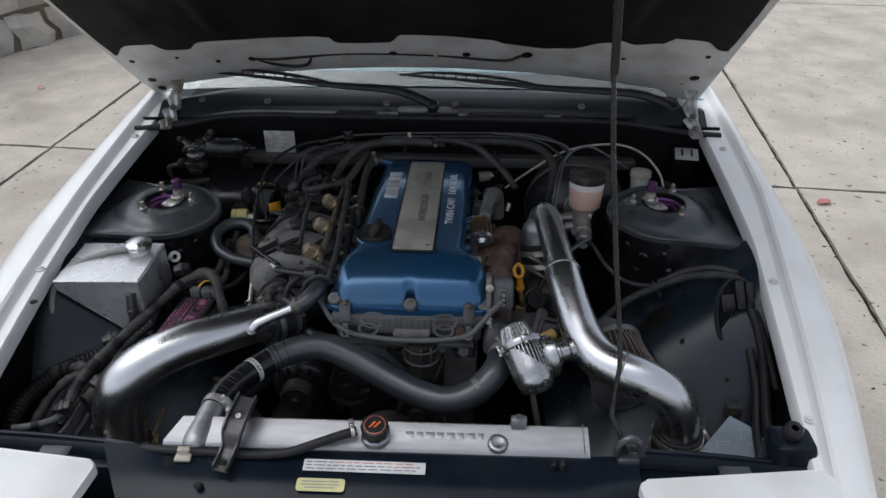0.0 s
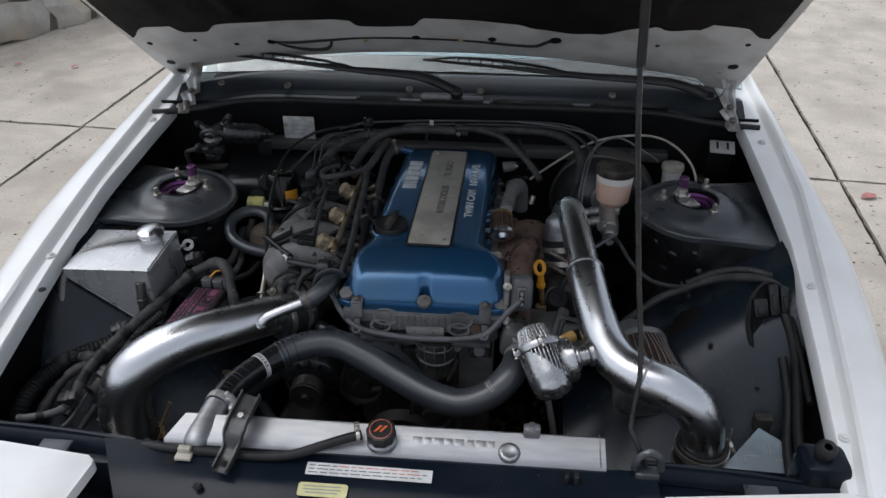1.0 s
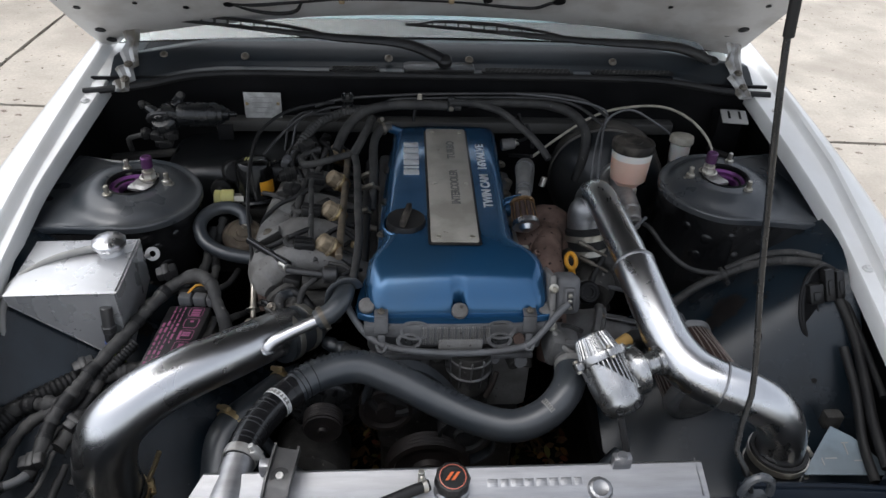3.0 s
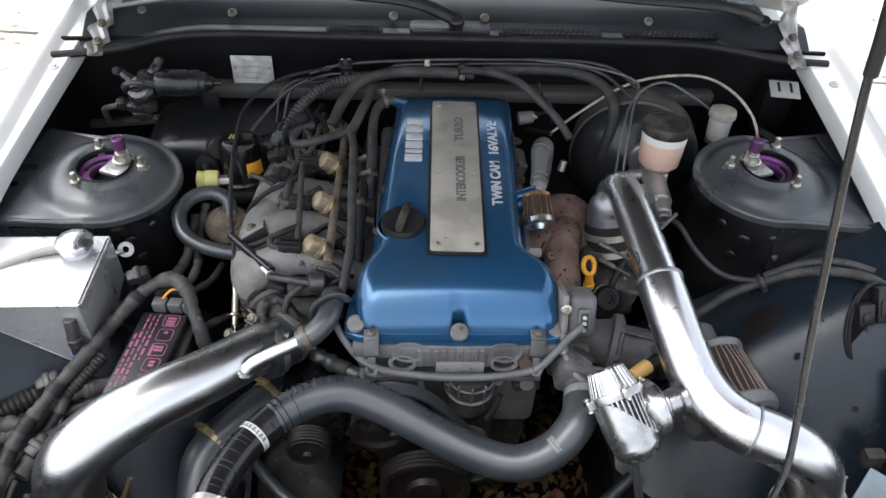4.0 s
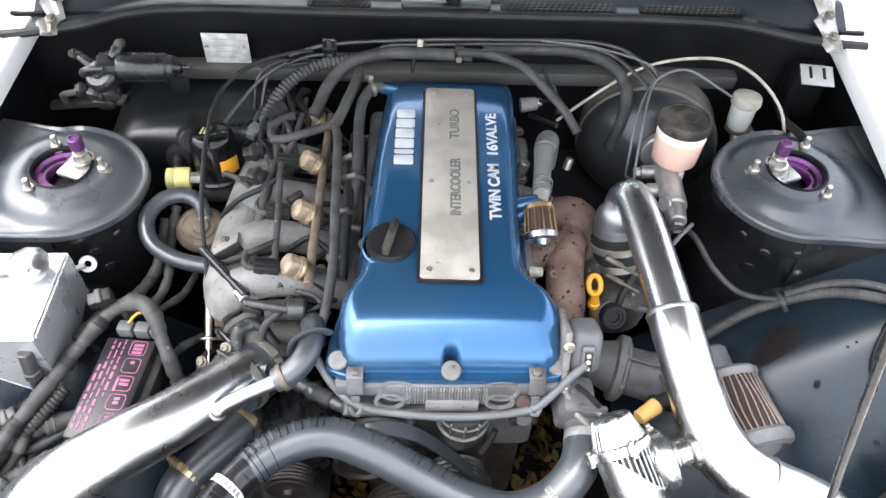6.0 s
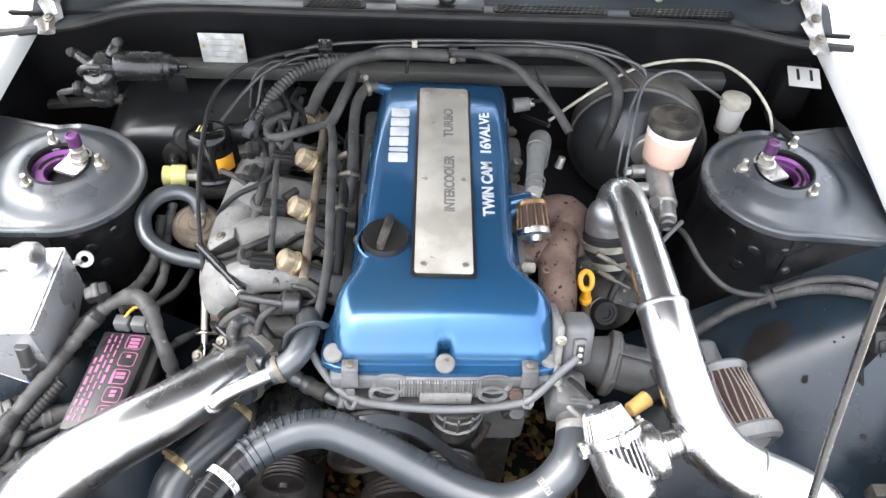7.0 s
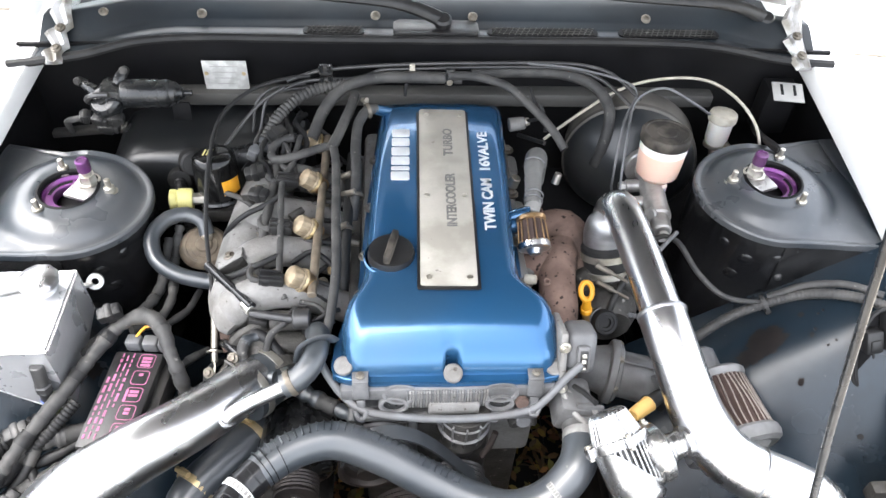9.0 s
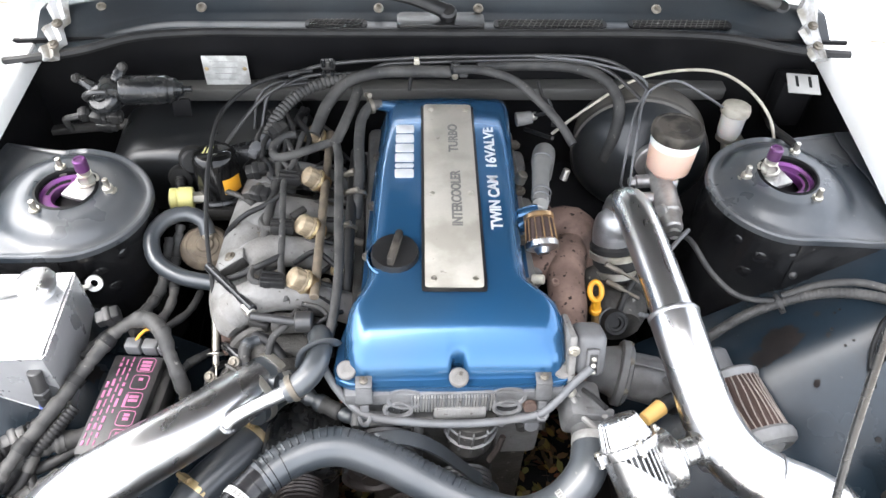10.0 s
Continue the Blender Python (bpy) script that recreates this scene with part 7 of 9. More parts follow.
# hard lines
lines = (([(0.37, 0.70, 0.66), (0.355, 0.705, 0.665), (0.348, 0.70, 0.69), (0.358, 0.76, 0.77), (0.385, 0.83, 0.81), (0.43, 0.84, 0.826), (0.49, 0.83, 0.80), (0.53, 0.84, 0.77)], 0.0024, GREYPLAST),
         ([(0.37, 0.745, 0.66), (0.352, 0.75, 0.665), (0.345, 0.745, 0.70), (0.36, 0.80, 0.785), (0.385, 0.85, 0.815), (0.30, 0.90, 0.822), (0.2, 0.918, 0.824)], 0.0024, GREYPLAST),
         ([(0.235, 0.85, 0.705), (0.30, 0.875, 0.745), (0.38, 0.90, 0.785), (0.46, 0.905, 0.803), (0.53, 0.89, 0.808), (0.574, 0.85, 0.798), (0.603, 0.805, 0.772), (0.612, 0.775, 0.74)], 0.0028, CREAM),
         ([(-0.23, 0.885, 0.805), (-0.18, 0.905, 0.812), (-0.05, 0.918, 0.818), (0.1, 0.92, 0.822), (0.3, 0.916, 0.822), (0.35, 0.89, 0.82), (0.39, 0.83, 0.808)], 0.0034, DARKSTEEL),
         ([(-0.25, 0.87, 0.79), (-0.20, 0.90, 0.795), (-0.10, 0.91, 0.797), (-0.07, 0.915, 0.808), (0.0, 0.918, 0.811), (0.28, 0.918, 0.812), (0.33, 0.89, 0.81), (0.38, 0.82, 0.795)], 0.0034, DARKSTEEL),
         ([(-0.28, 0.84, 0.73), (-0.262, 0.875, 0.78), (-0.20, 0.895, 0.785), (-0.12, 0.905, 0.787), (-0.08, 0.91, 0.80), (0.02, 0.916, 0.803)], 0.0034, DARKSTEEL),
         ([(-0.295, 0.85, 0.72), (-0.285, 0.87, 0.77), (-0.262, 0.885, 0.787), (-0.20, 0.90, 0.79)], 0.003, DARKSTEEL),
         ([(-0.33, 0.78, 0.745), (-0.305, 0.82, 0.762), (-0.27, 0.855, 0.785), (-0.235, 0.878, 0.797)], 0.0034, DARKSTEEL),
         ([(0.37, 0.60, 0.675), (0.40, 0.60, 0.70), (0.415, 0.575, 0.71), (0.44, 0.525, 0.69), (0.48, 0.495, 0.668), (0.535, 0.488, 0.662), (0.56, 0.487, 0.668)], 0.0045, DUSTHOSE),
         ([(0.352, 0.52, 0.715), (0.385, 0.56, 0.716), (0.415, 0.59, 0.718)], 0.0035, GREYPLAST),
         ([(0.19, 0.87, 0.70), (0.21, 0.83, 0.72), (0.225, 0.80, 0.735)], 0.004, PLASTIC))
for pts, r, mt in lines:
    solo("brake_line" if mt in (GREYPLAST, CREAM) else "fuel_line", tube(B(), pts, r, 8, 0.012), mt,
         "cream-coloured rubber brake line by the booster" if mt is CREAM else "thin hard line along the firewall", "pipe", "lines in the engine bay", angle=60)
for x, y, z in ((-0.163, 0.905, 0.803), (0.058, 0.900, 0.806)):
    lc = thing("line_clamp", (x, y, z), "bracket that clamps the lines to the firewall", "bracket", "line clamps")
    if x < 0:
        for dz in (0.013, -0.011):
            part("clip", block(B(), (0.024, 0.012, 0.018), Matrix.Translation((x, y, z + dz)), 0.003), DARKSTEEL, lc)
            for dx in (-0.007, 0.007):
                part("clip_lug", rod(B(), (x + dx, y - 0.008, z + dz), (x + dx, y - 0.008, z + dz + 0.014), 0.0036, segs=8), MOTOR, lc)
        part("bolt", bolt(B(), (x, y - 0.006, z - 0.011), (0, -1, 0.2), 0.004, 0.004), STAINEDBOLT, lc)
    else:
        part("strap", block(B(), (0.018, 0.012, 0.034), Matrix.Translation((x, y, z)), 0.004), MOTOR, lc)
        part("bolt", bolt(B(), (x, y - 0.006, z - 0.008), (0, -1, 0.2), 0.004, 0.004), STAINEDBOLT, lc)
solo("line_clip", block(B(), (0.010, 0.009, 0.018), Matrix.Translation((-0.009, 0.914, 0.814)), 0.003), CREAM, "small cream plastic clip on the lines", "clip")

# dark linkages and fittings round the throttle
drum = thing("throttle_drum", (-0.255, 0.40, 0.61), "dark throttle drum and linkage beside the plenum", "linkage")
bm = B()
lathe(bm, [(0.006, -0.006), (0.03, -0.006), (0.03, -0.003), (0.026, 0), (0.03, 0.003), (0.03, 0.006), (0.006, 0.006)], aim((-0.292, 0.405, 0.628), (-0.8, 0.3, 0.5)), 28, close=True)
part("drum", bm, DARKCAST, drum)
bm = B()
tube(bm, [(-0.305, 0.43, 0.61), (-0.32, 0.40, 0.625), (-0.318, 0.365, 0.62), (-0.30, 0.345, 0.605)], [0.005, 0.004, 0.004, 0.005], 8, 0.006)
part("arm", bm, DARKSTEEL, drum)
part("bracket", block(B(), (0.05, 0.004, 0.03), pose(-0.262, 0.372, 0.665, 30, 10, -30), 0.0015), DARKCAST, drum)
for p in ((-0.30, 0.352, 0.612), (-0.275, 0.385, 0.675), (-0.245, 0.36, 0.668), (-0.315, 0.385, 0.64)):
    part("bolt", bolt(B(), p, (-0.2, -0.5, 0.8), 0.0055, 0.006), STAINEDBOLT, drum)
idle = thing("idle_valve", (-0.2, 0.44, 0.69), "black idle valve with a grey plug on the intake", "valve")
part("body", rod(B(), (-0.225, 0.445, 0.683), (-0.175, 0.44, 0.69), 0.016, 0.014, 20), DARKCAST, idle)
part("flange", rod(B(), (-0.178, 0.44, 0.69), (-0.171, 0.4395, 0.691), 0.021, 0.021, 20), PLASTIC, idle)
part("plug", block(B(), (0.03, 0.024, 0.02), pose(-0.245, 0.452, 0.68, 0, 10, -8), 0.004), PLASTIC, idle)
part("pipe", tube(B(), [(-0.172, 0.44, 0.69), (-0.155, 0.435, 0.69), (-0.147, 0.42, 0.68), (-0.146, 0.40, 0.66)], 0.009, 10), RUBBER, idle)
for k, (p, q) in enumerate((((-0.235, 0.475, 0.70), (-0.205, 0.468, 0.712)), ((-0.24, 0.505, 0.705), (-0.215, 0.52, 0.715)), ((-0.21, 0.62, 0.725), (-0.19, 0.635, 0.73)), ((-0.145, 0.53, 0.70), (-0.12, 0.54, 0.69)), ((-0.125, 0.605, 0.69), (-0.10, 0.60, 0.685)), ((-0.12, 0.72, 0.70), (-0.098, 0.72, 0.70)))):
    solo("pipe_fitting", rod(B(), p, q, 0.007, 0.006, 10), (BRASS, STAINEDBOLT, DARKCAST)[k % 3], "small grimy fitting on the intake side", "fitting", "fittings")
# sleeved wiring, brackets and black hoses that lie over the plenum
for pts, r, mt, lb in (
    ([(-0.205, 0.80, 0.748), (-0.213, 0.74, 0.743), (-0.226, 0.69, 0.741), (-0.222, 0.62, 0.742), (-0.218, 0.56, 0.738), (-0.214, 0.50, 0.729), (-0.205, 0.462, 0.712)], 0.0052, DUSTHOSE, "dusty taped wiring along the injector plugs"),
    ([(-0.222, 0.66, 0.742), (-0.25, 0.64, 0.735), (-0.285, 0.628, 0.722), (-0.315, 0.622, 0.69), (-0.325, 0.618, 0.64)], 0.0045, RUBBER, "thin black hose over the plenum"),
    ([(-0.216, 0.53, 0.735), (-0.245, 0.515, 0.731), (-0.28, 0.512, 0.712), (-0.312, 0.52, 0.69), (-0.33, 0.53, 0.63)], 0.005, RUBBER, "thin black hose over the plenum"),
    ([(-0.245, 0.70, 0.736), (-0.262, 0.745, 0.732), (-0.285, 0.775, 0.715), (-0.31, 0.79, 0.68)], 0.006, RUBBER, "thin black hose over the plenum"),
    ([(-0.30, 0.455, 0.62), (-0.268, 0.440, 0.662), (-0.236, 0.425, 0.672), (-0.21, 0.40, 0.655), (-0.20, 0.375, 0.62)], 0.008, RUBBER, "black hose looped in front of the plenum"),
    ([(-0.315, 0.47, 0.60), (-0.296, 0.432, 0.645), (-0.272, 0.408, 0.65), (-0.25, 0.385, 0.63), (-0.245, 0.36, 0.59)], 0.007, SLEEVE, "black hose looped in front of the plenum"),
    ([(-0.19, 0.455, 0.70), (-0.20, 0.43, 0.703), (-0.222, 0.415, 0.69), (-0.235, 0.40, 0.65)], 0.0055, DUSTHOSE, "dusty hose beside the idle valve"),
):
    solo("intake_hose", tube(B(), pts, r, 9, 0.006, lumps=0.06), mt, lb, "hose", "hoses round the plenum", angle=60)
for x, y, z, turn in ((-0.295, 0.545, 0.714, 25), (-0.27, 0.69, 0.722, -15)):
    br = thing("hose_bracket", (x, y, z), "folded grey steel bracket on the plenum", "bracket", "plenum brackets")
    m = pose(x, y, z, -14, -20, turn)
    part("plate", slab(B(), [(-0.022, -0.014), (0.018, -0.016), (0.024, 0.004), (0.004, 0.02), (-0.02, 0.012)], 0.0025, m, 0.0006), CAST, br)
    part("fold", block(B(), (0.04, 0.0025, 0.018), m @ Matrix.Translation((-0.002, -0.015, -0.008)), 0.0008), DARKCAST, br)
    part("bolt", bolt(B(), m @ Vector((0.0, 0.002, 0.0025)), m.to_3x3() @ Vector((0, 0, 1)), 0.006, 0.005), STAINEDBOLT, br)
rq = random.Random(5)
for k in range(16):
    y = 0.42 + 0.027 * k
    a = Vector((-0.135 + rq.uniform(-0.01, 0.01), y, 0.705 + rq.uniform(-0.02, 0.01)))
    b = a + Vector((rq.uniform(-0.09, -0.04), rq.uniform(-0.03, 0.04), rq.uniform(-0.02, 0.015)))
    m = a.lerp(b, 0.5) + Vector((0, rq.uniform(-0.015, 0.015), rq.uniform(0.0, 0.02)))
    solo("vacuum_line", tube(B(), [a, a.lerp(m, 0.6) + Vector((0, 0, 0.004)), m, b], rq.uniform(0.0028, 0.0045), 8, 0.006), RUBBER if k % 3 else DUSTHOSE, "thin black vacuum line among the injectors", "hose", "vacuum lines", angle=60)
for k in range(9):
    p = Vector((rq.uniform(-0.29, -0.21), rq.uniform(0.74, 0.86), rq.uniform(0.70, 0.745)))
    bm = B()
    m = pose(p.x, p.y, p.z, rq.uniform(-20, 20), rq.uniform(-20, 20), rq.uniform(0, 90))
    block(bm, (0.03, 0.016, 0.015), m, 0.003)
    block(bm, (0.014, 0.019, 0.018), m, 0.002)
    solo("wiring_plug", bm, PLASTIC if k % 2 else GREYPLAST, "dusty plastic plug in the injector harness", "plug", "wiring plugs")
for k in range(7):
    a = Vector((rq.uniform(-0.27, -0.2), rq.uniform(0.72, 0.80), 0.715))
    b = Vector((rq.uniform(-0.30, -0.16), rq.uniform(0.84, 0.90), 0.735))
    solo("wiring_loom", tube(B(), [a, a.lerp(b, 0.35) + Vector((rq.uniform(-0.02, 0.02), 0, 0.02)), a.lerp(b, 0.7) + Vector((rq.uniform(-0.02, 0.02), 0, 0.015)), b], rq.uniform(0.003, 0.006), 8, 0.006, lumps=0.08), DUSTHOSE if k % 2 else RUBBER, "taped dusty wiring loom in the engine bay", "wiring", "wiring looms", angle=60)
bm = B()
rod(bm, (-0.398, 0.795, 0.70), (-0.388, 0.77, 0.712), 0.024, 0.022, 24)
solo("rubber_boot", bm, RUBBER, "round black rubber boot by the oil filter", "boot")

# ---- strut tops ----
for cx, cy, top, s, studs, knob in ((-0.557, 0.662, 0.749, -1, ((-0.588, 0.613), (-0.578, 0.710), (-0.493, 0.661)), (-0.530, 0.681)),
                                    (0.581, 0.656, 0.771, 1, ((0.511, 0.654), (0.611, 0.711), (0.606, 0.600)), (0.553, 0.671))):
    cp = thing("camber_plate", (cx, cy, top - 0.03), "purple anodised camber plate in the strut tower", "camber plate", "camber plates")
    bm = B()
    lathe(bm, [(0.025, top - 0.017), (0.027, top - 0.012), (0.038, top - 0.010), (0.041, top - 0.005), (0.044, top - 0.006), (0.044, top - 0.025), (0.025, top - 0.025)], Matrix.Translation((cx, cy, 0)), 44, close=True)
    pring = part("ring", bm, PURPLE, cp)
    for a0 in (-50, 100):
        part("slot", sheet(B(), lambda u, v: Vector((cx + (0.0305 + 0.005 * v) * math.cos(radians(a0 + 80 * u)), cy + (0.0305 + 0.005 * v) * math.sin(radians(a0 + 80 * u)), top - 0.0108 + 0.0008 * v)), 16, 1, 0.0008), BAYBLACK, pring)
    bm = B()
    lathe(bm, [(0.042, top + 0.002), (0.0445, top + 0.0048), (0.0483, top + 0.0035), (0.0483, top - 0.004), (0.042, top - 0.004)], Matrix.Translation((cx, cy, 0)), 44, close=True)
    part("rim", bm, BAYBLACK, cp)
    part("well", lathe(B(), [(0, top - 0.03), (0.041, top - 0.03), (0.0425, top - 0.012)], Matrix.Translation((cx, cy, 0)), 32), BAYBLACK, cp)
    kx, ky = knob
    bm = B()
    lathe(bm, [(0.024, -0.012), (0.026, -0.008), (0.02, -0.003), (0, -0.003)], Matrix.Translation((kx - 0.004, ky - 0.006, top)), 26)
    block(bm, (0.064, 0.034, 0.008), pose(kx + (0.004 if s > 0 else -0.004), ky - 0.014, top - 0.012, 0, 0, 20 * s), 0.003)
    for da in (40, 160, 280):
        lathe(bm, [(0, 0.004), (0.004, 0.004), (0.005, 0)], Matrix.Translation((kx + 0.02 * math.cos(radians(da)), ky - 0.012 + 0.012 * math.sin(radians(da)), top - 0.008)), 8)
    part("bearing_plate", bm, MASTER, cp)
    bm = B()
    lathe(bm, [(0.0145, -0.004), (0.0145, 0.004), (0.013, 0.006), (0.0125, 0.016), (0, 0.016)], Matrix.Translation((kx, ky, top)), 6)
    lathe(bm, [(0.016, 0.0), (0.018, 0.001), (0.018, 0.004), (0.0145, 0.005)], Matrix.Translation((kx, ky, top)), 22)
    rod(bm, (kx, ky, top + 0.014), (kx, ky, top + 0.026), 0.0085)
    part("nut", bm, STEEL, cp)
    bm = B()
    lathe(bm, [(0.0095, 0.024), (0.0105, 0.025), (0.0105, 0.044), (0.0085, 0.046), (0.007, 0.046), (0.0065, 0.044), (0, 0.044)], Matrix.Translation((kx, ky, top)), 22, wave=lambda a: 1 + 0.02 * math.cos(a * 12))
    part("damper_knob", bm, PURPLE, cp, "purple damper knob")
    for x, y in studs:
        bm = B()
        z = top - 0.004
        lathe(bm, [(0.0125, 0.0), (0.0125, 0.003), (0.0085, 0.004), (0.0085, 0.011), (0.007, 0.0125), (0.0045, 0.0125), (0.0045, 0.026), (0.0035, 0.027), (0, 0.027)], Matrix.Translation((x, y, z)), 12)
        part("stud", bm, STEEL, cp)

# ---- catch can ----
can = thing("catch_can", (-0.59, 0.44, 0.58), "welded sheet aluminium catch can with a cap", "catch can")
bm = B()
loft(bm, [[Vector(p) for p in ((-0.683, y, 0.723), (-0.510, y, 0.726), (-0.506, y, zb), (-0.545, y, zb - 0.004), (-0.678, y, 0.70))] for y, zb in ((0.362, 0.598), (0.364, 0.597), (0.508, 0.640), (0.51, 0.641))])
bmesh.ops.bevel(bm, geom=[e for e in bm.edges if e.calc_length() > 0.06], offset=0.003, segments=2, affect="EDGES")
part("box", bm, TANKALU, can)
cm = Matrix.Translation((-0.549, 0.477, 0.725))
bm = B()
lathe(bm, [(0.022, 0), (0.0205, 0.004), (0.0185, 0.012)], cm, 28)
part("neck", bm, TANKALU, can)
bm = B()
lathe(bm, [(0.018, 0.010), (0.026, 0.012), (0.0275, 0.015), (0.0275, 0.021), (0.025, 0.024), (0.012, 0.0275), (0, 0.028)], cm, 40, wave=lambda a: 1 + 0.03 * math.cos(a * 10))
part("cap", bm, CHROME, can, "chromed vented cap")
bm = B()
lathe(bm, [(0.0055, -0.0025), (0.0125, -0.0025), (0.0125, 0.0025), (0.0055, 0.0025)], aim((-0.500, 0.528, 0.682), (0.2, -0.8, 0.6)), 24, close=True)
block(bm, (0.02, 0.008, 0.006), pose(-0.512, 0.52, 0.682, 0, 0, 20), 0.002)
part("lug", bm, MASTER, can)
bm = B()
for k in range(26):
    rod(bm, (-0.5085, 0.366 + 0.0055 * k, 0.7245), (-0.5082, 0.369 + 0.0055 * k, 0.725), 0.0018, segs=6)
part("weld_bead", bm, BRUSHED, can)
rs = random.Random(2)
bm = B()
for k in range(26):
    a, h = rs.uniform(0.372, 0.5), rs.uniform(0.0, 1.0)
    zb = 0.60 + 0.043 * (a - 0.362) / 0.146
    nugget(bm, Matrix.Translation((-0.511 + 0.003 * (1 - h), a, zb + 0.012 + (0.70 - zb) * h)) @ Matrix.Scale(rs.uniform(0.0005, 0.0011), 4))
sp = part("dust_speck", bm, GREYHOSE, can)
tagged(sp, kind="stuff")
bm = B()
rod(bm, (-0.53, 0.352, 0.665), (-0.53, 0.36, 0.70), 0.0095)
rod(bm, (-0.53, 0.351, 0.655), (-0.53, 0.352, 0.668), 0.012, segs=6)
rod(bm, (-0.532, 0.35, 0.635), (-0.53, 0.351, 0.655), 0.009)
part("drain_fitting", bm, DARKSTEEL, can)
part("blue_collar", rod(B(), (-0.5325, 0.3495, 0.632), (-0.532, 0.35, 0.637), 0.0095), surface("blue_plastic", (0.1, 0.16, 0.5), None, 0.4), can)
part("green_tube", rod(B(), (-0.52, 0.345, 0.59), (-0.5325, 0.3495, 0.632), 0.006), surface("green_tube", (0.3, 0.4, 0.06), None, 0.4), can)
part("vent_hose", tube(B(), [(-0.57, 0.475, 0.733), (-0.61, 0.465, 0.729), (-0.655, 0.44, 0.722), (-0.686, 0.40, 0.712), (-0.697, 0.37, 0.685), (-0.695, 0.345, 0.64), (-0.69, 0.33, 0.58)], 0.0065, 10), GREYHOSE, can)

# ---- fuse box ----
fuse = thing("fuse_box", (-0.43, 0.345, 0.6), "black fuse box lid printed in pink", "fuse box")
a, b, c = Vector((-0.459, 0.419, 0.654)), Vector((-0.387, 0.411, 0.656)), Vector((-0.468, 0.261, 0.655))
ux, uy = (b - a), (a - c)
wx, wy = ux.length, uy.length
ux.normalize()
uy = (uy - uy.dot(ux) * ux).normalized()
fmat = Matrix((ux, uy, ux.cross(uy))).transposed().to_4x4()
fmat.translation = c
bm = B()
block(bm, (wx, wy, 0.05), fmat @ Matrix.Translation((wx / 2, wy / 2, -0.025)), 0.005)
block(bm, (0.016, wy * 0.9, 0.04), fmat @ Matrix.Translation((wx + 0.006, wy / 2, -0.032)), 0.004)
lid = part("lid", bm, PLASTIC, fuse)


def printed(name, x, y, w, h, mat, parent, m, lift=0.0006):
    return part(name, block(B(), (w, h, 0.0006), m @ Matrix.Translation((x, y, lift)), 0.0), mat, parent)


for k in range(5):
    cy = wy - 0.017 - 0.0285 * k
    bm = B()
    w2, h2 = 0.024, 0.024
    ring_o, ring_i = rounded(w2, h2, 0.005, 3), rounded(w2 - 0.0024, h2 - 0.0024, 0.004, 3)
    m2 = fmat @ Matrix.Translation((wx - 0.021, cy, 0.0008))
    vo, vi = [bm.verts.new(m2 @ Vector((*p, 0))) for p in ring_o], [bm.verts.new(m2 @ Vector((*p, 0))) for p in ring_i]
    n = len(vo)
    for q in range(n):
        bm.faces.new((vo[q], vo[(q + 1) % n], vi[(q + 1) % n], vi[q]))
    part("printed_frame", bm, PINK, lid)
    for r in range((3, 1, 2, 2, 2)[k]):
        printed("printed_bar", wx - 0.021, cy + 0.005 - 0.006 * r, (0.014, 0.006, 0.013, 0.008, 0.012)[k], 0.0042, PINK, lid, fmat)
rr = random.Random(3)
for col in range(4):
    yy = 0.012
    while yy < wy - 0.012:
        ln = rr.uniform(0.006, 0.016)
        if not (col == 0 and yy > 0.1) and not (col == 3 and yy < 0.055):
            printed("printed_bar", 0.008 + 0.0075 * col, yy + ln / 2, 0.0036 if rr.random() < 0.6 else 0.002, ln * 0.8, PINK, lid, fmat)
        yy += ln + 0.0018
printed("printed_bar", 0.0415, wy * 0.52, 0.004, 0.02, PINK, lid, fmat)
for dx in (0.025, 0.05, 0.068):
    bm = B()
    block(bm, (0.022 if dx < 0.06 else 0.012, 0.018, 0.02), fmat @ Matrix.Translation((dx, wy + 0.012, 0.004)), 0.003)
    part("connector", bm, GREYPLAST, fuse)
part("orange_wire", tube(B(), [fmat @ Vector(p) for p in ((0.028, wy + 0.016, 0.012), (0.04, wy + 0.028, 0.022), (0.058, wy + 0.03, 0.02), (0.066, wy + 0.018, 0.012))], 0.0022, 6), AMBER, fuse)

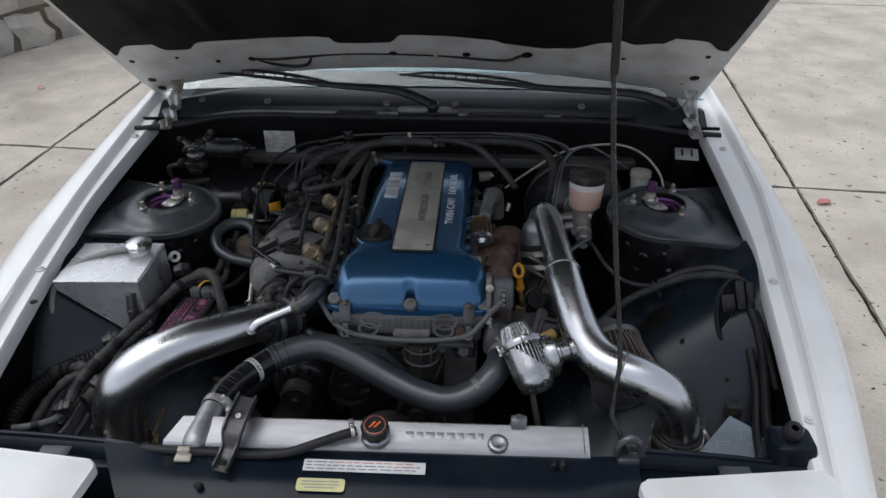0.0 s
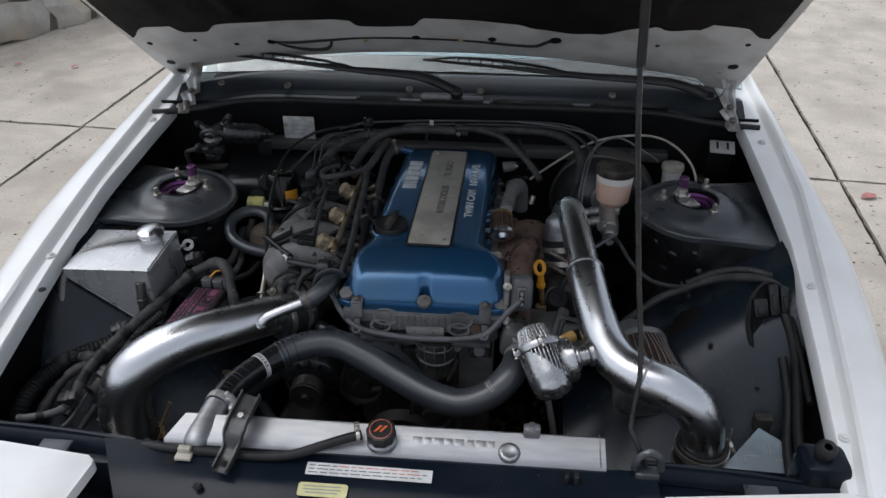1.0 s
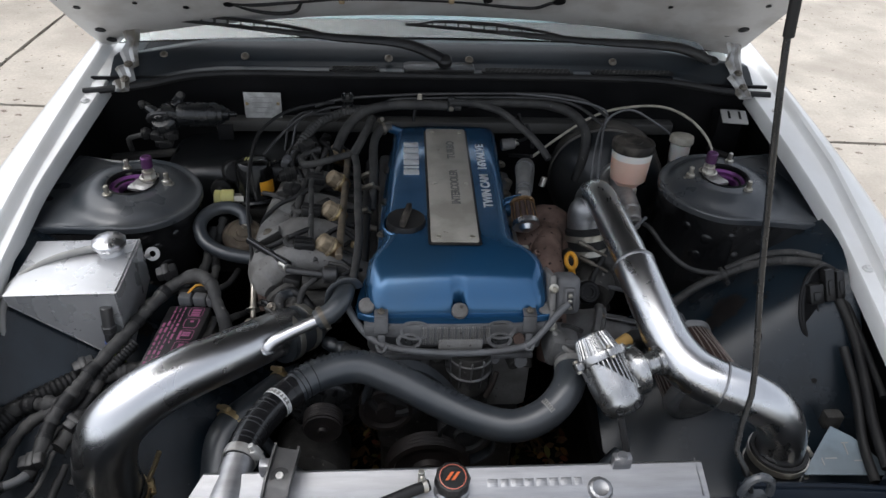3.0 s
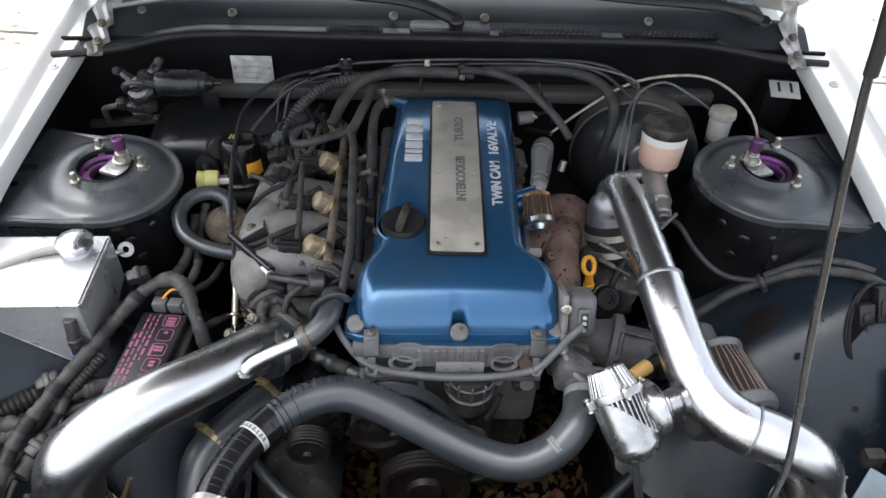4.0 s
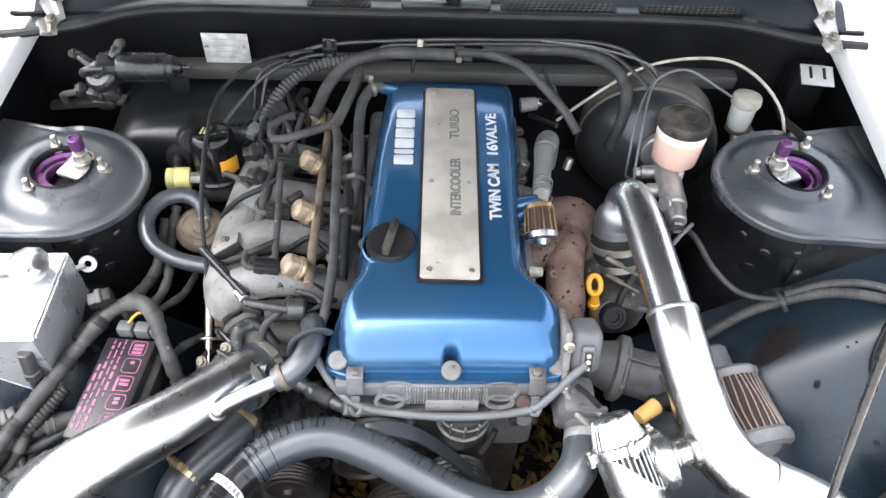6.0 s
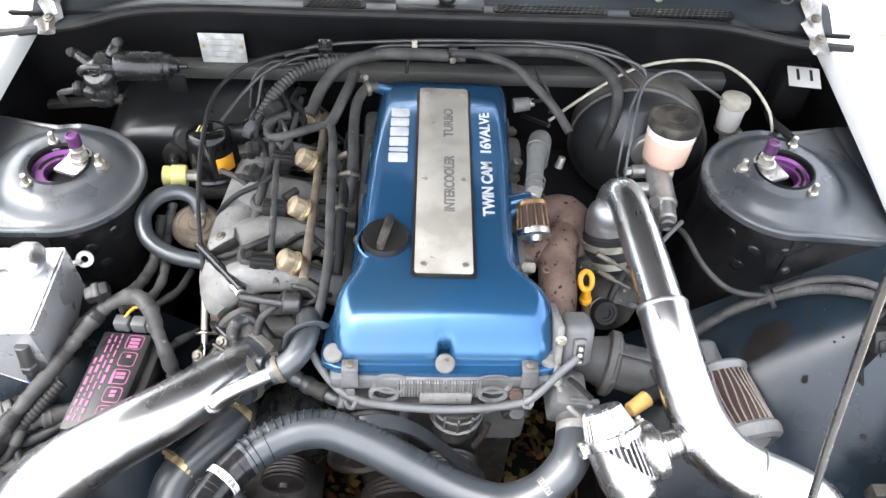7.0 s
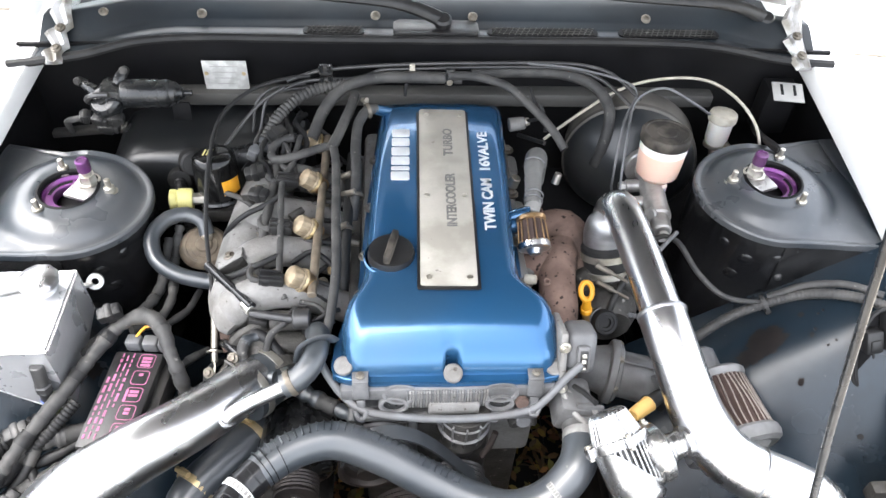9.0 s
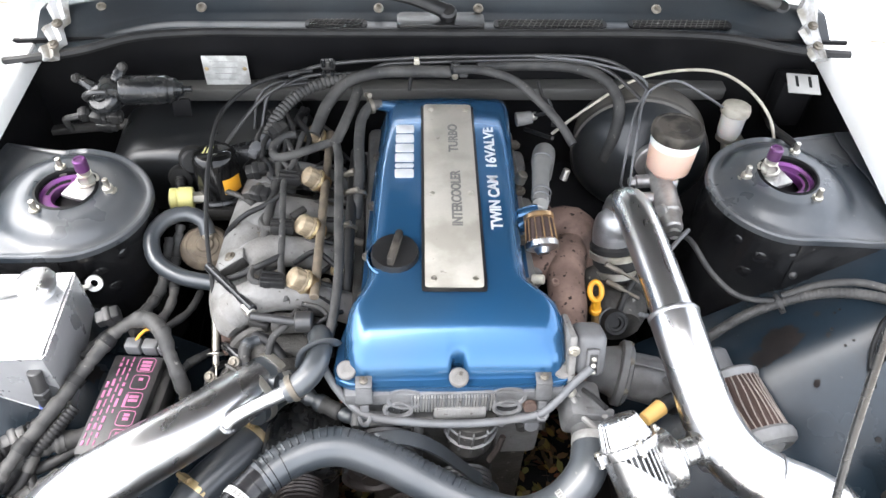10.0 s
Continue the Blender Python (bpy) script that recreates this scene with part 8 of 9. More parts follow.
# ---- wiring on the fuse box side ----
looms = (([(-0.345, 0.362, 0.59), (-0.349, 0.368, 0.63), (-0.354, 0.378, 0.658), (-0.366, 0.40, 0.672), (-0.38, 0.43, 0.69), (-0.405, 0.45, 0.692), (-0.44, 0.445, 0.682), (-0.472, 0.405, 0.668), (-0.498, 0.36, 0.655), (-0.53, 0.312, 0.638), (-0.562, 0.258, 0.622), (-0.586, 0.21, 0.603), (-0.592, 0.15, 0.585)], 0.011, DUSTHOSE),
         ([(-0.478, 0.315, 0.605), (-0.515, 0.302, 0.61), (-0.55, 0.285, 0.612), (-0.575, 0.245, 0.605), (-0.64, 0.255, 0.59), (-0.69, 0.25, 0.57)], 0.0135, DUSTHOSE),
         ([(-0.50, 0.265, 0.59), (-0.535, 0.245, 0.585), (-0.56, 0.215, 0.58), (-0.575, 0.18, 0.575)], 0.013, DUSTHOSE),
         ([(-0.565, 0.41, 0.60), (-0.62, 0.39, 0.605), (-0.665, 0.345, 0.595), (-0.69, 0.29, 0.575)], 0.008, RUBBER),
         ([(-0.415, 0.64, 0.66), (-0.418, 0.60, 0.64), (-0.422, 0.565, 0.625), (-0.44, 0.515, 0.625), (-0.475, 0.47, 0.635), (-0.50, 0.42, 0.64)], 0.009, DUSTHOSE),
         ([(-0.40, 0.66, 0.67), (-0.404, 0.60, 0.64), (-0.402, 0.545, 0.62), (-0.415, 0.50, 0.62), (-0.445, 0.47, 0.635)], 0.008, DUSTHOSE),
         ([(-0.36, 0.56, 0.62), (-0.372, 0.52, 0.62), (-0.40, 0.49, 0.62)], 0.006, RUBBER),
         ([(-0.585, 0.18, 0.58), (-0.60, 0.12, 0.585), (-0.635, 0.095, 0.59), (-0.66, 0.09, 0.59)], 0.0075, GREYPLAST),
         ([(-0.575, 0.17, 0.58), (-0.59, 0.10, 0.565), (-0.64, 0.075, 0.56)], 0.004, DUSTHOSE),
         ([(-0.56, 0.16, 0.56), (-0.565, 0.10, 0.55), (-0.555, 0.06, 0.54)], 0.006, RUBBER),
         ([(-0.33, 0.45, 0.61), (-0.36, 0.42, 0.615), (-0.375, 0.37, 0.61), (-0.36, 0.32, 0.58)], 0.006, RUBBER),
         ([(-0.24, 0.43, 0.67), (-0.262, 0.415, 0.672), (-0.262, 0.39, 0.662), (-0.245, 0.37, 0.655), (-0.215, 0.36, 0.66)], 0.0085, HOSE),
         ([(-0.19, 0.38, 0.60), (-0.13, 0.345, 0.60), (-0.10, 0.325, 0.61), (-0.092, 0.315, 0.63)], 0.012, HOSE),
         ([(-0.21, 0.88, 0.74), (-0.225, 0.83, 0.735), (-0.24, 0.79, 0.73)], 0.007, RUBBER),
         ([(-0.33, 0.71, 0.70), (-0.30, 0.69, 0.705), (-0.27, 0.655, 0.71), (-0.258, 0.62, 0.705)], 0.005, DUSTHOSE),
         ([(-0.30, 0.76, 0.70), (-0.275, 0.755, 0.72), (-0.24, 0.745, 0.735), (-0.215, 0.72, 0.73)], 0.006, DUSTHOSE),
         ([(-0.69, 0.45, 0.70), (-0.702, 0.41, 0.71), (-0.703, 0.37, 0.69), (-0.70, 0.336, 0.605), (-0.69, 0.325, 0.54), (-0.66, 0.29, 0.50)], 0.0052, RUBBER),
         ([(-0.56, 0.41, 0.56), (-0.60, 0.43, 0.556), (-0.648, 0.434, 0.55), (-0.692, 0.40, 0.54), (-0.70, 0.35, 0.525), (-0.69, 0.29, 0.49)], 0.0052, RUBBER),
         ([(-0.53, 0.31, 0.625), (-0.545, 0.26, 0.60), (-0.575, 0.225, 0.575), (-0.60, 0.20, 0.56), (-0.615, 0.15, 0.54)], 0.0085, RUBBER),
         ([(-0.55, 0.28, 0.60), (-0.53, 0.235, 0.585), (-0.535, 0.19, 0.565), (-0.55, 0.14, 0.54)], 0.007, RUBBER),
         ([(-0.58, 0.24, 0.60), (-0.625, 0.225, 0.585), (-0.65, 0.19, 0.565), (-0.66, 0.13, 0.545)], 0.0095, DUSTHOSE),
         ([(-0.485, 0.30, 0.60), (-0.52, 0.28, 0.595), (-0.56, 0.27, 0.585), (-0.61, 0.28, 0.57)], 0.008, RUBBER))
for pts, r, mt in looms:
    loom = thing("wiring_loom", pts[0], "taped dusty wiring loom in the engine bay", "wiring", "wiring looms")
    part("sleeve", tube(B(), pts, r * 0.93, 12, 0.005, lumps=0.32 if r > 0.0075 else 0.1), mt, loom, angle=60)
    if r > 0.0055:
        way, _ = glide(pts, 0.006)
        rl = random.Random(int(r * 1e5) + len(pts))
        k = rl.randint(3, 6)
        while k < len(way) - 5:
            w = rl.randint(3, 7)
            part("tape_wrap", tube(B(), [way[k + q] for q in range(w)], r * rl.uniform(1.0, 1.08), 10, 0.003, lumps=0.22), RUBBER if rl.random() < 0.6 else DUSTHOSE, loom, angle=60)
            k += w + rl.randint(3, 9)
solo("corrugated_loom", tube(B(), [(-0.54, 0.36, 0.58), (-0.60, 0.31, 0.58), (-0.66, 0.26, 0.575), (-0.692, 0.21, 0.565), (-0.70, 0.15, 0.555), (-0.695, 0.11, 0.52)], 0.0155, 14, rings=0.07, pitch=0.008), RUBBER, "black corrugated conduit beside the fender", "conduit", angle=60)
solo("corrugated_loom", tube(B(), [(-0.49, 0.34, 0.64), (-0.52, 0.30, 0.625), (-0.56, 0.27, 0.60), (-0.60, 0.26, 0.58)], 0.0085, 12, rings=0.08, pitch=0.006), RUBBER, "thin black corrugated conduit by the fuse box", "conduit", angle=60)
for x, y, z, rz in ((-0.56, 0.30, 0.63, 30), (-0.592, 0.14, 0.595, 10), (-0.555, 0.215, 0.595, 60), (-0.455, 0.45, 0.70, 20), (-0.245, 0.80, 0.755, 40), (-0.275, 0.72, 0.735, 10), (-0.262, 0.665, 0.735, -20)):
    bm = B()
    block(bm, (0.034, 0.02, 0.018), pose(x, y, z, 10, -8, rz), 0.004)
    block(bm, (0.012, 0.024, 0.021), pose(x, y, z, 10, -8, rz), 0.003)
    solo("wiring_plug", bm, PLASTIC, "plastic plug on the wiring loom", "plug", "wiring plugs")

# ---- looms on the other wing ----
solo("corrugated_loom", tube(B(), [(0.43, 0.465, 0.575), (0.465, 0.475, 0.608), (0.50, 0.482, 0.635), (0.545, 0.485, 0.660), (0.595, 0.478, 0.690), (0.64, 0.458, 0.712), (0.68, 0.43, 0.724), (0.71, 0.40, 0.72)], 0.0078, 14, rings=0.07, pitch=0.006), DUSTHOSE, "grey corrugated conduit over the inner wing", "conduit", angle=60)
solo("wiring_loom", tube(B(), [(0.55, 0.492, 0.668), (0.60, 0.488, 0.70), (0.65, 0.47, 0.722), (0.69, 0.44, 0.73)], 0.006, 10), DUSTHOSE, "taped dusty wiring loom in the engine bay", "wiring", "wiring looms", angle=60)
solo("cable_tie", band(B(), (0.545, 0.486, 0.661), (0.8, 0.1, 0.5), 0.012, 0.006, -1.2), DUSTHOSE, "small tie that holds the wing loom", "cable tie")
for k, pts in enumerate(([(0.70, 0.40, 0.70), (0.712, 0.33, 0.665), (0.705, 0.25, 0.63), (0.69, 0.17, 0.60), (0.682, 0.10, 0.58)], [(0.69, 0.30, 0.645), (0.688, 0.23, 0.61), (0.672, 0.15, 0.575), (0.665, 0.09, 0.56)],
                         [(0.715, 0.42, 0.70), (0.718, 0.30, 0.66), (0.712, 0.2, 0.63)])):
    solo("wiring_loom", tube(B(), pts, (0.009, 0.008, 0.006)[k], 10), RUBBER, "black loom that runs down beside the fender", "wiring", "wiring looms", angle=60)
plugs = thing("headlamp_plug", (0.68, 0.38, 0.66), "black headlamp plugs on a slotted steel plate", "plug")
along = Vector((-0.02, 0.06, 0.115)).normalized()
across = Vector((1, 0.08, 0.12))
across = (across - across.dot(along) * along).normalized()
pr = Matrix((across, along, across.cross(along))).transposed().to_4x4()
pr.translation = (0.686, 0.380, 0.664)
bm = B()
slab(bm, rounded(0.07, 0.15, 0.03), 0.003, pr, 0.001)
part("plate", bm, BAYBLACK, plugs)
bm = B()
for dy in (-0.052,):
    slab(bm, rounded(0.022, 0.012, 0.005), 0.001, pr @ Matrix.Translation((0.006, dy - 0.01, 0.0082)))
part("slot", bm, BAYBLACK, plugs)
bm = B()
block(bm, (0.056, 0.034, 0.006), pr @ Matrix.Translation((0.006, -0.062, 0.005)), 0.003)
part("foot_plate", bm, DARKSTEEL, plugs)
for dx, dy, sx, sy in ((-0.022, 0.034, 0.026, 0.036), (0.003, 0.046, 0.018, 0.058), (0.022, 0.044, 0.015, 0.05)):
    bm = B()
    block(bm, (sx, sy, 0.022), pr @ Matrix.Translation((dx, dy, 0.014)), 0.004)
    block(bm, (sx * 0.6, sy * 0.5, 0.026), pr @ Matrix.Translation((dx, dy - 0.004, 0.015)), 0.003)
    part("socket", bm, PLASTIC, plugs)
ring = [pr @ Vector((0.042 * math.cos(t), 0.085 * math.sin(t) - 0.006, 0.008)) for t in (2 * math.pi * k / 16 for k in range(17))]
part("cable_loop", tube(B(), ring, 0.0034, 8), RUBBER, plugs)
part("cable_loop", tube(B(), [pr @ Vector((0.046 * math.cos(t), 0.08 * math.sin(t) - 0.002, 0.006)) for t in (2 * math.pi * k / 16 for k in range(17))], 0.003, 8), RUBBER, plugs)
for dx in (-0.012, 0.0, 0.012):
    part("plate_ridge", block(B(), (0.003, 0.055, 0.003), pr @ Matrix.Translation((dx, -0.016, 0.0045)), 0.001), PLASTIC, plugs)
sheetp = thing("pale_sheet", (0.63, 0.14, 0.52), "loose pale blue sheet metal tab with scratches", "sheet metal")
bm = B()
slab(bm, [(-0.075, -0.04), (0.08, -0.045), (0.03, 0.02), (0.0, 0.04)], 0.003, pose(0.634, 0.15, 0.565, 16, 0, 0), 0.001)
tabp = part("plate", bm, BLUEPLATE, sheetp)
for x, y, w, h in ((-0.02, -0.015, 0.02, 0.002), (0.01, 0.0, 0.002, 0.02), (0.025, -0.02, 0.018, 0.002), (-0.035, -0.02, 0.002, 0.012), (0.012, 0.01, 0.012, 0.002)):
    part("mark", block(B(), (w, h, 0.0006), pose(0.634, 0.15, 0.565, 16, 0, 0) @ Matrix.Translation((x, y, 0.0036)), 0.0), GREYHOSE, tabp)
part("brown_block", block(B(), (0.03, 0.02, 0.03), Matrix.Translation((0.645, 0.205, 0.575)), 0.004), DARKCAST, sheetp)

# ---- wiper motor, label and relay box on the firewall ----
motor = thing("wiper_motor", (-0.47, 0.86, 0.77), "black wiper motor bolted to the firewall", "motor")
bm = B()
mm = aim((-0.505, 0.854, 0.798), (0.995, 0.05, -0.01)) @ Matrix.Diagonal((0.95, 0.95, 1.22, 1))
lathe(bm, [(0, 0), (0.024, 0), (0.0255, 0.003), (0.0255, 0.06), (0.023, 0.064), (0.021, 0.065), (0.020, 0.072), (0.014, 0.076), (0.012, 0.082), (0.006, 0.084), (0.005, 0.094), (0, 0.095)], mm, 32)
part("body", bm, MOTOR, motor)
bm = B()
block(bm, (0.045, 0.05, 0.042), pose(-0.522, 0.858, 0.795, 0, 12, 8), 0.012)
lathe(bm, [(0, 0.016), (0.008, 0.016), (0.01, 0.012), (0.021, 0.012), (0.025, 0.008), (0.028, 0.004), (0.028, -0.012), (0, -0.012)], aim((-0.533, 0.842, 0.79), (-0.2, -0.6, 0.8)), 30)
for a, b in (((-0.512, 0.862, 0.812), (-0.502, 0.872, 0.830)), ((-0.548, 0.86, 0.797), (-0.576, 0.868, 0.812)), ((-0.54, 0.845, 0.775), (-0.556, 0.84, 0.762))):
    rod(bm, a, b, 0.012, 0.008, 8)
part("gear_case", bm, MOTOR, motor)
bm = B()
tube(bm, [(-0.555, 0.85, 0.775), (-0.562, 0.838, 0.796), (-0.545, 0.828, 0.812), (-0.522, 0.83, 0.812)], [0.004, 0.005, 0.005, 0.004], 8, 0.006)
part("case_strap", bm, DARKSTEEL, motor)
for p in ((-0.500, 0.872, 0.832), (-0.578, 0.866, 0.814), (-0.552, 0.836, 0.760)):
    mt = part("rubber_mount", lathe(B(), [(0.0, 0.003), (0.005, 0.003), (0.008, 0.001), (0.0085, -0.004), (0.007, -0.008), (0, -0.008)], aim(p, (0, -0.8, 0.6)), 18), RUBBER, motor)
    part("bolt", bolt(B(), Vector(p) + Vector((0, -0.004, 0.003)), (0, -0.8, 0.6), 0.0045, 0.004), DARKCAST, mt)
for x, y, z, w, rz in ((-0.545, 0.828, 0.762, 0.03, -12), (-0.518, 0.826, 0.766, 0.026, 6), (-0.572, 0.835, 0.764, 0.02, 15), (-0.535, 0.826, 0.748, 0.034, 0)):
    bm = B()
    block(bm, (w, 0.018, 0.015), pose(x, y, z, 10, 5, rz), 0.003)
    block(bm, (w * 0.5, 0.021, 0.018), pose(x, y, z, 10, 5, rz), 0.002)
    part("connector", bm, PLASTIC, motor)
part("lead", tube(B(), [(-0.575, 0.835, 0.762), (-0.595, 0.835, 0.757), (-0.612, 0.845, 0.745), (-0.613, 0.855, 0.715)], 0.0055, 8), DUSTHOSE, motor)
part("bracket", block(B(), (0.032, 0.004, 0.034), pose(-0.418, 0.868, 0.752, -10, 0, 0), 0.002), BAYBLACK, motor)
lab = solo("firewall_label", block(B(), (0.079, 0.0016, 0.060), Matrix.Translation((-0.347, 0.938, 0.781)), 0.0005), PAPER, "worn grey-white paper label on the firewall", "label")
for k in range(4):
    part("faded_line", block(B(), (0.05 - 0.006 * k, 0.0006, 0.0012), Matrix.Translation((-0.348, 0.9366, 0.800 - 0.012 * k)), 0), GREYHOSE, lab)
for x in (-0.381, -0.314):
    part("rivet", lathe(B(), [(0, 0.002), (0.003, 0.0015), (0.004, 0)], aim((x, 0.937, 0.785), (0, -1, 0)), 12), BRASS, lab)
relay = thing("relay_box", (0.675, 0.88, 0.74), "black relay box with a pale slotted tag", "relay box")
part("box", block(B(), (0.06, 0.044, 0.1), Matrix.Translation((0.678, 0.902, 0.746)), 0.006), BAYBLACK, relay)
tm = pose(0.678, 0.872, 0.797, 16, 0, -8)
tagp = part("tag", block(B(), (0.056, 0.044, 0.003), tm, 0.0012), GREYHOSE, relay, "pale grey tag with two slots")
for dx in (-0.011, 0.012):
    part("slot", block(B(), (0.005, 0.024, 0.001), tm @ Matrix.Translation((dx, 0.004, 0.0018)), 0), BAYBLACK, tagp)
part("relay_cable", tube(B(), [(0.64, 0.87, 0.72), (0.625, 0.82, 0.74), (0.618, 0.76, 0.765), (0.615, 0.72, 0.78)], 0.007, 8), RUBBER, relay)

# ---- breather filter, elbow, dipstick ----
bf = thing("breather_filter", (0.175, 0.56, 0.72), "small chrome and brown breather filter", "breather filter")
bx = aim((0.170, 0.588, 0.755), (0.06, -0.86, -0.45)) @ Matrix.Scale(0.88, 4)
bm = B()
lathe(bm, [(0, 0.006), (0.022, 0.006), (0.0262, 0.05), (0, 0.05)], bx, 54, wave=lambda a: 1 + 0.05 * math.cos(a * 18))
part("element", bm, FILTER, bf)
bm = B()
lathe(bm, [(0.012, -0.006), (0.02, -0.004), (0.0265, 0.0), (0.0268, 0.007), (0.022, 0.008)], bx, 34)
part("top_cap", bm, BRONZE, bf)
for k in range(12):
    t = 2 * math.pi * k / 12
    bm = B()
    rod(bm, bx @ Vector((0.0245 * math.cos(t), 0.0245 * math.sin(t), 0.006)), bx @ Vector((0.0275 * math.cos(t), 0.0275 * math.sin(t), 0.05)), 0.0012, segs=5)
    part("cage_wire", bm, BRONZE, bf)
part("end_cap", lathe(B(), [(0.026, 0.046), (0.0285, 0.049), (0.0285, 0.058), (0.026, 0.06), (0.016, 0.06), (0.013, 0.064), (0.010, 0.069), (0, 0.07)], bx, 34), CHROME, bf)
part("tee", tube(B(), [(0.142, 0.60, 0.742), (0.162, 0.602, 0.748), (0.172, 0.602, 0.75)], 0.0125, 14), BLUE, bf)
part("barb", rod(B(), (0.172, 0.60, 0.75), (0.182, 0.632, 0.746), 0.0125), GREYHOSE, bf)
eh = thing("elbow_hose", (0.21, 0.74, 0.7), "light grey silicone elbow hose", "hose")
part("hose", tube(B(), [(0.178, 0.622, 0.748), (0.184, 0.66, 0.747), (0.190, 0.70, 0.745), (0.196, 0.728, 0.742), (0.206, 0.765, 0.730), (0.212, 0.780, 0.712), (0.214, 0.785, 0.66)], [0.0128, 0.0136, 0.0142, 0.0178, 0.0188, 0.018, 0.018], 20, 0.006), ELBOWGREY, eh)
for q, r in (((0.195, 0.722, 0.7495), 0.0172), ((0.181, 0.634, 0.7475), 0.0142), ((0.184, 0.648, 0.7468), 0.0146)):
    part("band", lathe(B(), [(r, -0.002), (r + 0.0014, -0.0012), (r + 0.0014, 0.0012), (r, 0.002)], aim(q, (0.25, 0.97, -0.03)), 24, close=True), GREYPLAST, eh)
dip = thing("dipstick", (0.262, 0.475, 0.6), "yellow looped oil dipstick in its tube", "dipstick")
bm = B()
rg = aim((0.2525, 0.490, 0.690), (0.12, -0.62, 0.75)) @ Matrix.Rotation(radians(-8), 4, "Z")
tube(bm, [rg @ Vector((0.0095 * math.cos(t), 0.014 * math.sin(t), 0)) for t in (2 * math.pi * k / 16 for k in range(17))], 0.0042, 10)
rod(bm, (0.255, 0.486, 0.677), (0.257, 0.484, 0.655), 0.0062, 0.0078)
rod(bm, (0.257, 0.484, 0.657), (0.2575, 0.4835, 0.647), 0.0095)
part("handle", bm, AMBER, dip)
part("tube", tube(B(), [(0.2575, 0.4835, 0.648), (0.261, 0.478, 0.625), (0.264, 0.471, 0.60), (0.265, 0.465, 0.50)], 0.0062, 10), BRONZE, dip)
bm = B()
block(bm, (0.022, 0.014, 0.022), Matrix.Translation((0.260, 0.471, 0.60)), 0.003)
part("clip", bm, BRASS, dip)

# ---- small fittings behind the engine ----
for p, way, r, h, mt in (((0.168, 0.86, 0.73), (1, 0.1, 0.1), 0.013, 0.03, CAST), ((0.19, 0.862, 0.733), (1, 0.1, 0.2), 0.008, 0.016, STEEL), ((0.16, 0.72, 0.705), (0.3, 0, 1), 0.010, 0.02, STEEL),
                         ((0.155, 0.50, 0.708), (1, -0.3, 0.3), 0.008, 0.018, CREAM), ((0.235, 0.72, 0.71), (0.3, 0.3, 1), 0.007, 0.02, STEEL)):
    solo("pipe_fitting", rod(B(), p, Vector(p) + Vector(way).normalized() * h, r, r * 0.9), mt, "small metal fitting on the engine side", "fitting", "fittings")
for pts in ([(0.195, 0.865, 0.735), (0.215, 0.85, 0.75), (0.222, 0.83, 0.775), (0.215, 0.84, 0.79)], [(0.205, 0.89, 0.79), (0.215, 0.865, 0.77), (0.23, 0.84, 0.76), (0.228, 0.82, 0.745)], [(-0.01, 0.912, 0.80), (-0.02, 0.905, 0.785), (-0.022, 0.90, 0.765)]):
    solo("sensor_lead", tube(B(), pts, 0.0035, 8, 0.006), RUBBER, "thin black sensor lead behind the engine", "wire", "sensor leads", angle=60)

# ---- stickers on the radiator support ----
st = solo("warning_sticker", block(B(), (0.193, 0.022, 0.0008), pose(-0.013, -0.031, 0.6525, 5, 0, -0.5), 0.0), WHITELABEL, "white warning sticker with rows of fine print", "sticker")
rr = random.Random(8)
for row in range(3):
    x = -0.105
    while x < 0.075:
        w = rr.uniform(0.006, 0.02)
        if x + w < 0.078:
            red = row == 0 or (row == 1 and 0.02 < x < 0.06)
            part("print_bar", block(B(), (w, 0.0016, 0.0004), pose(x + w / 2, -0.0245 - 0.0062 * row, 0.6535 - 0.0006 * row, 5, 0, -0.5), 0), REDPRINT if red and x > -0.06 else DARKPRINT, st)
        x += w + 0.003
ys = solo("yellow_sticker", slab(B(), rounded(0.075, 0.022, 0.005, cx=-0.077, cy=0), 0.0008, pose(0, -0.066, 0.6475, 12, 0, 0)), YELLOWLABEL, "small yellow sticker with fine print", "sticker")
for row in range(3):
    part("print_bar", block(B(), (0.058 - 0.01 * (row == 2), 0.0018, 0.0004), pose(0, -0.066, 0.6475, 12, 0, 0) @ Matrix.Translation((-0.078, 0.0055 - 0.0052 * row, 0.001)), 0), GREYHOSE, ys)
bm = B()
block(bm, (0.02, 0.01, 0.012), pose(-0.303, -0.018, 0.662, 0, 0, 0), 0.002)
block(bm, (0.026, 0.016, 0.006), pose(-0.303, -0.026, 0.655, 0, 0, 0), 0.002)
solo("cable_clip", bm, CREAM, "small cream clip on the radiator support", "clip")
bm = B()
for dx in (-0.006, 0.008):
    block(bm, (0.007, 0.012, 0.016), pose(0.29 + dx, -0.022, 0.659, 0, 0, 0), 0.002)
solo("cable_clip", bm, PLASTIC, "small black clip on the radiator support", "clip")
solo("support_plug", lathe(B(), [(0, 0.004), (0.005, 0.004), (0.007, 0)], Matrix.Translation((-0.265, -0.075, 0.648)), 14), RUBBER, "rubber plug in the radiator support", "plug")

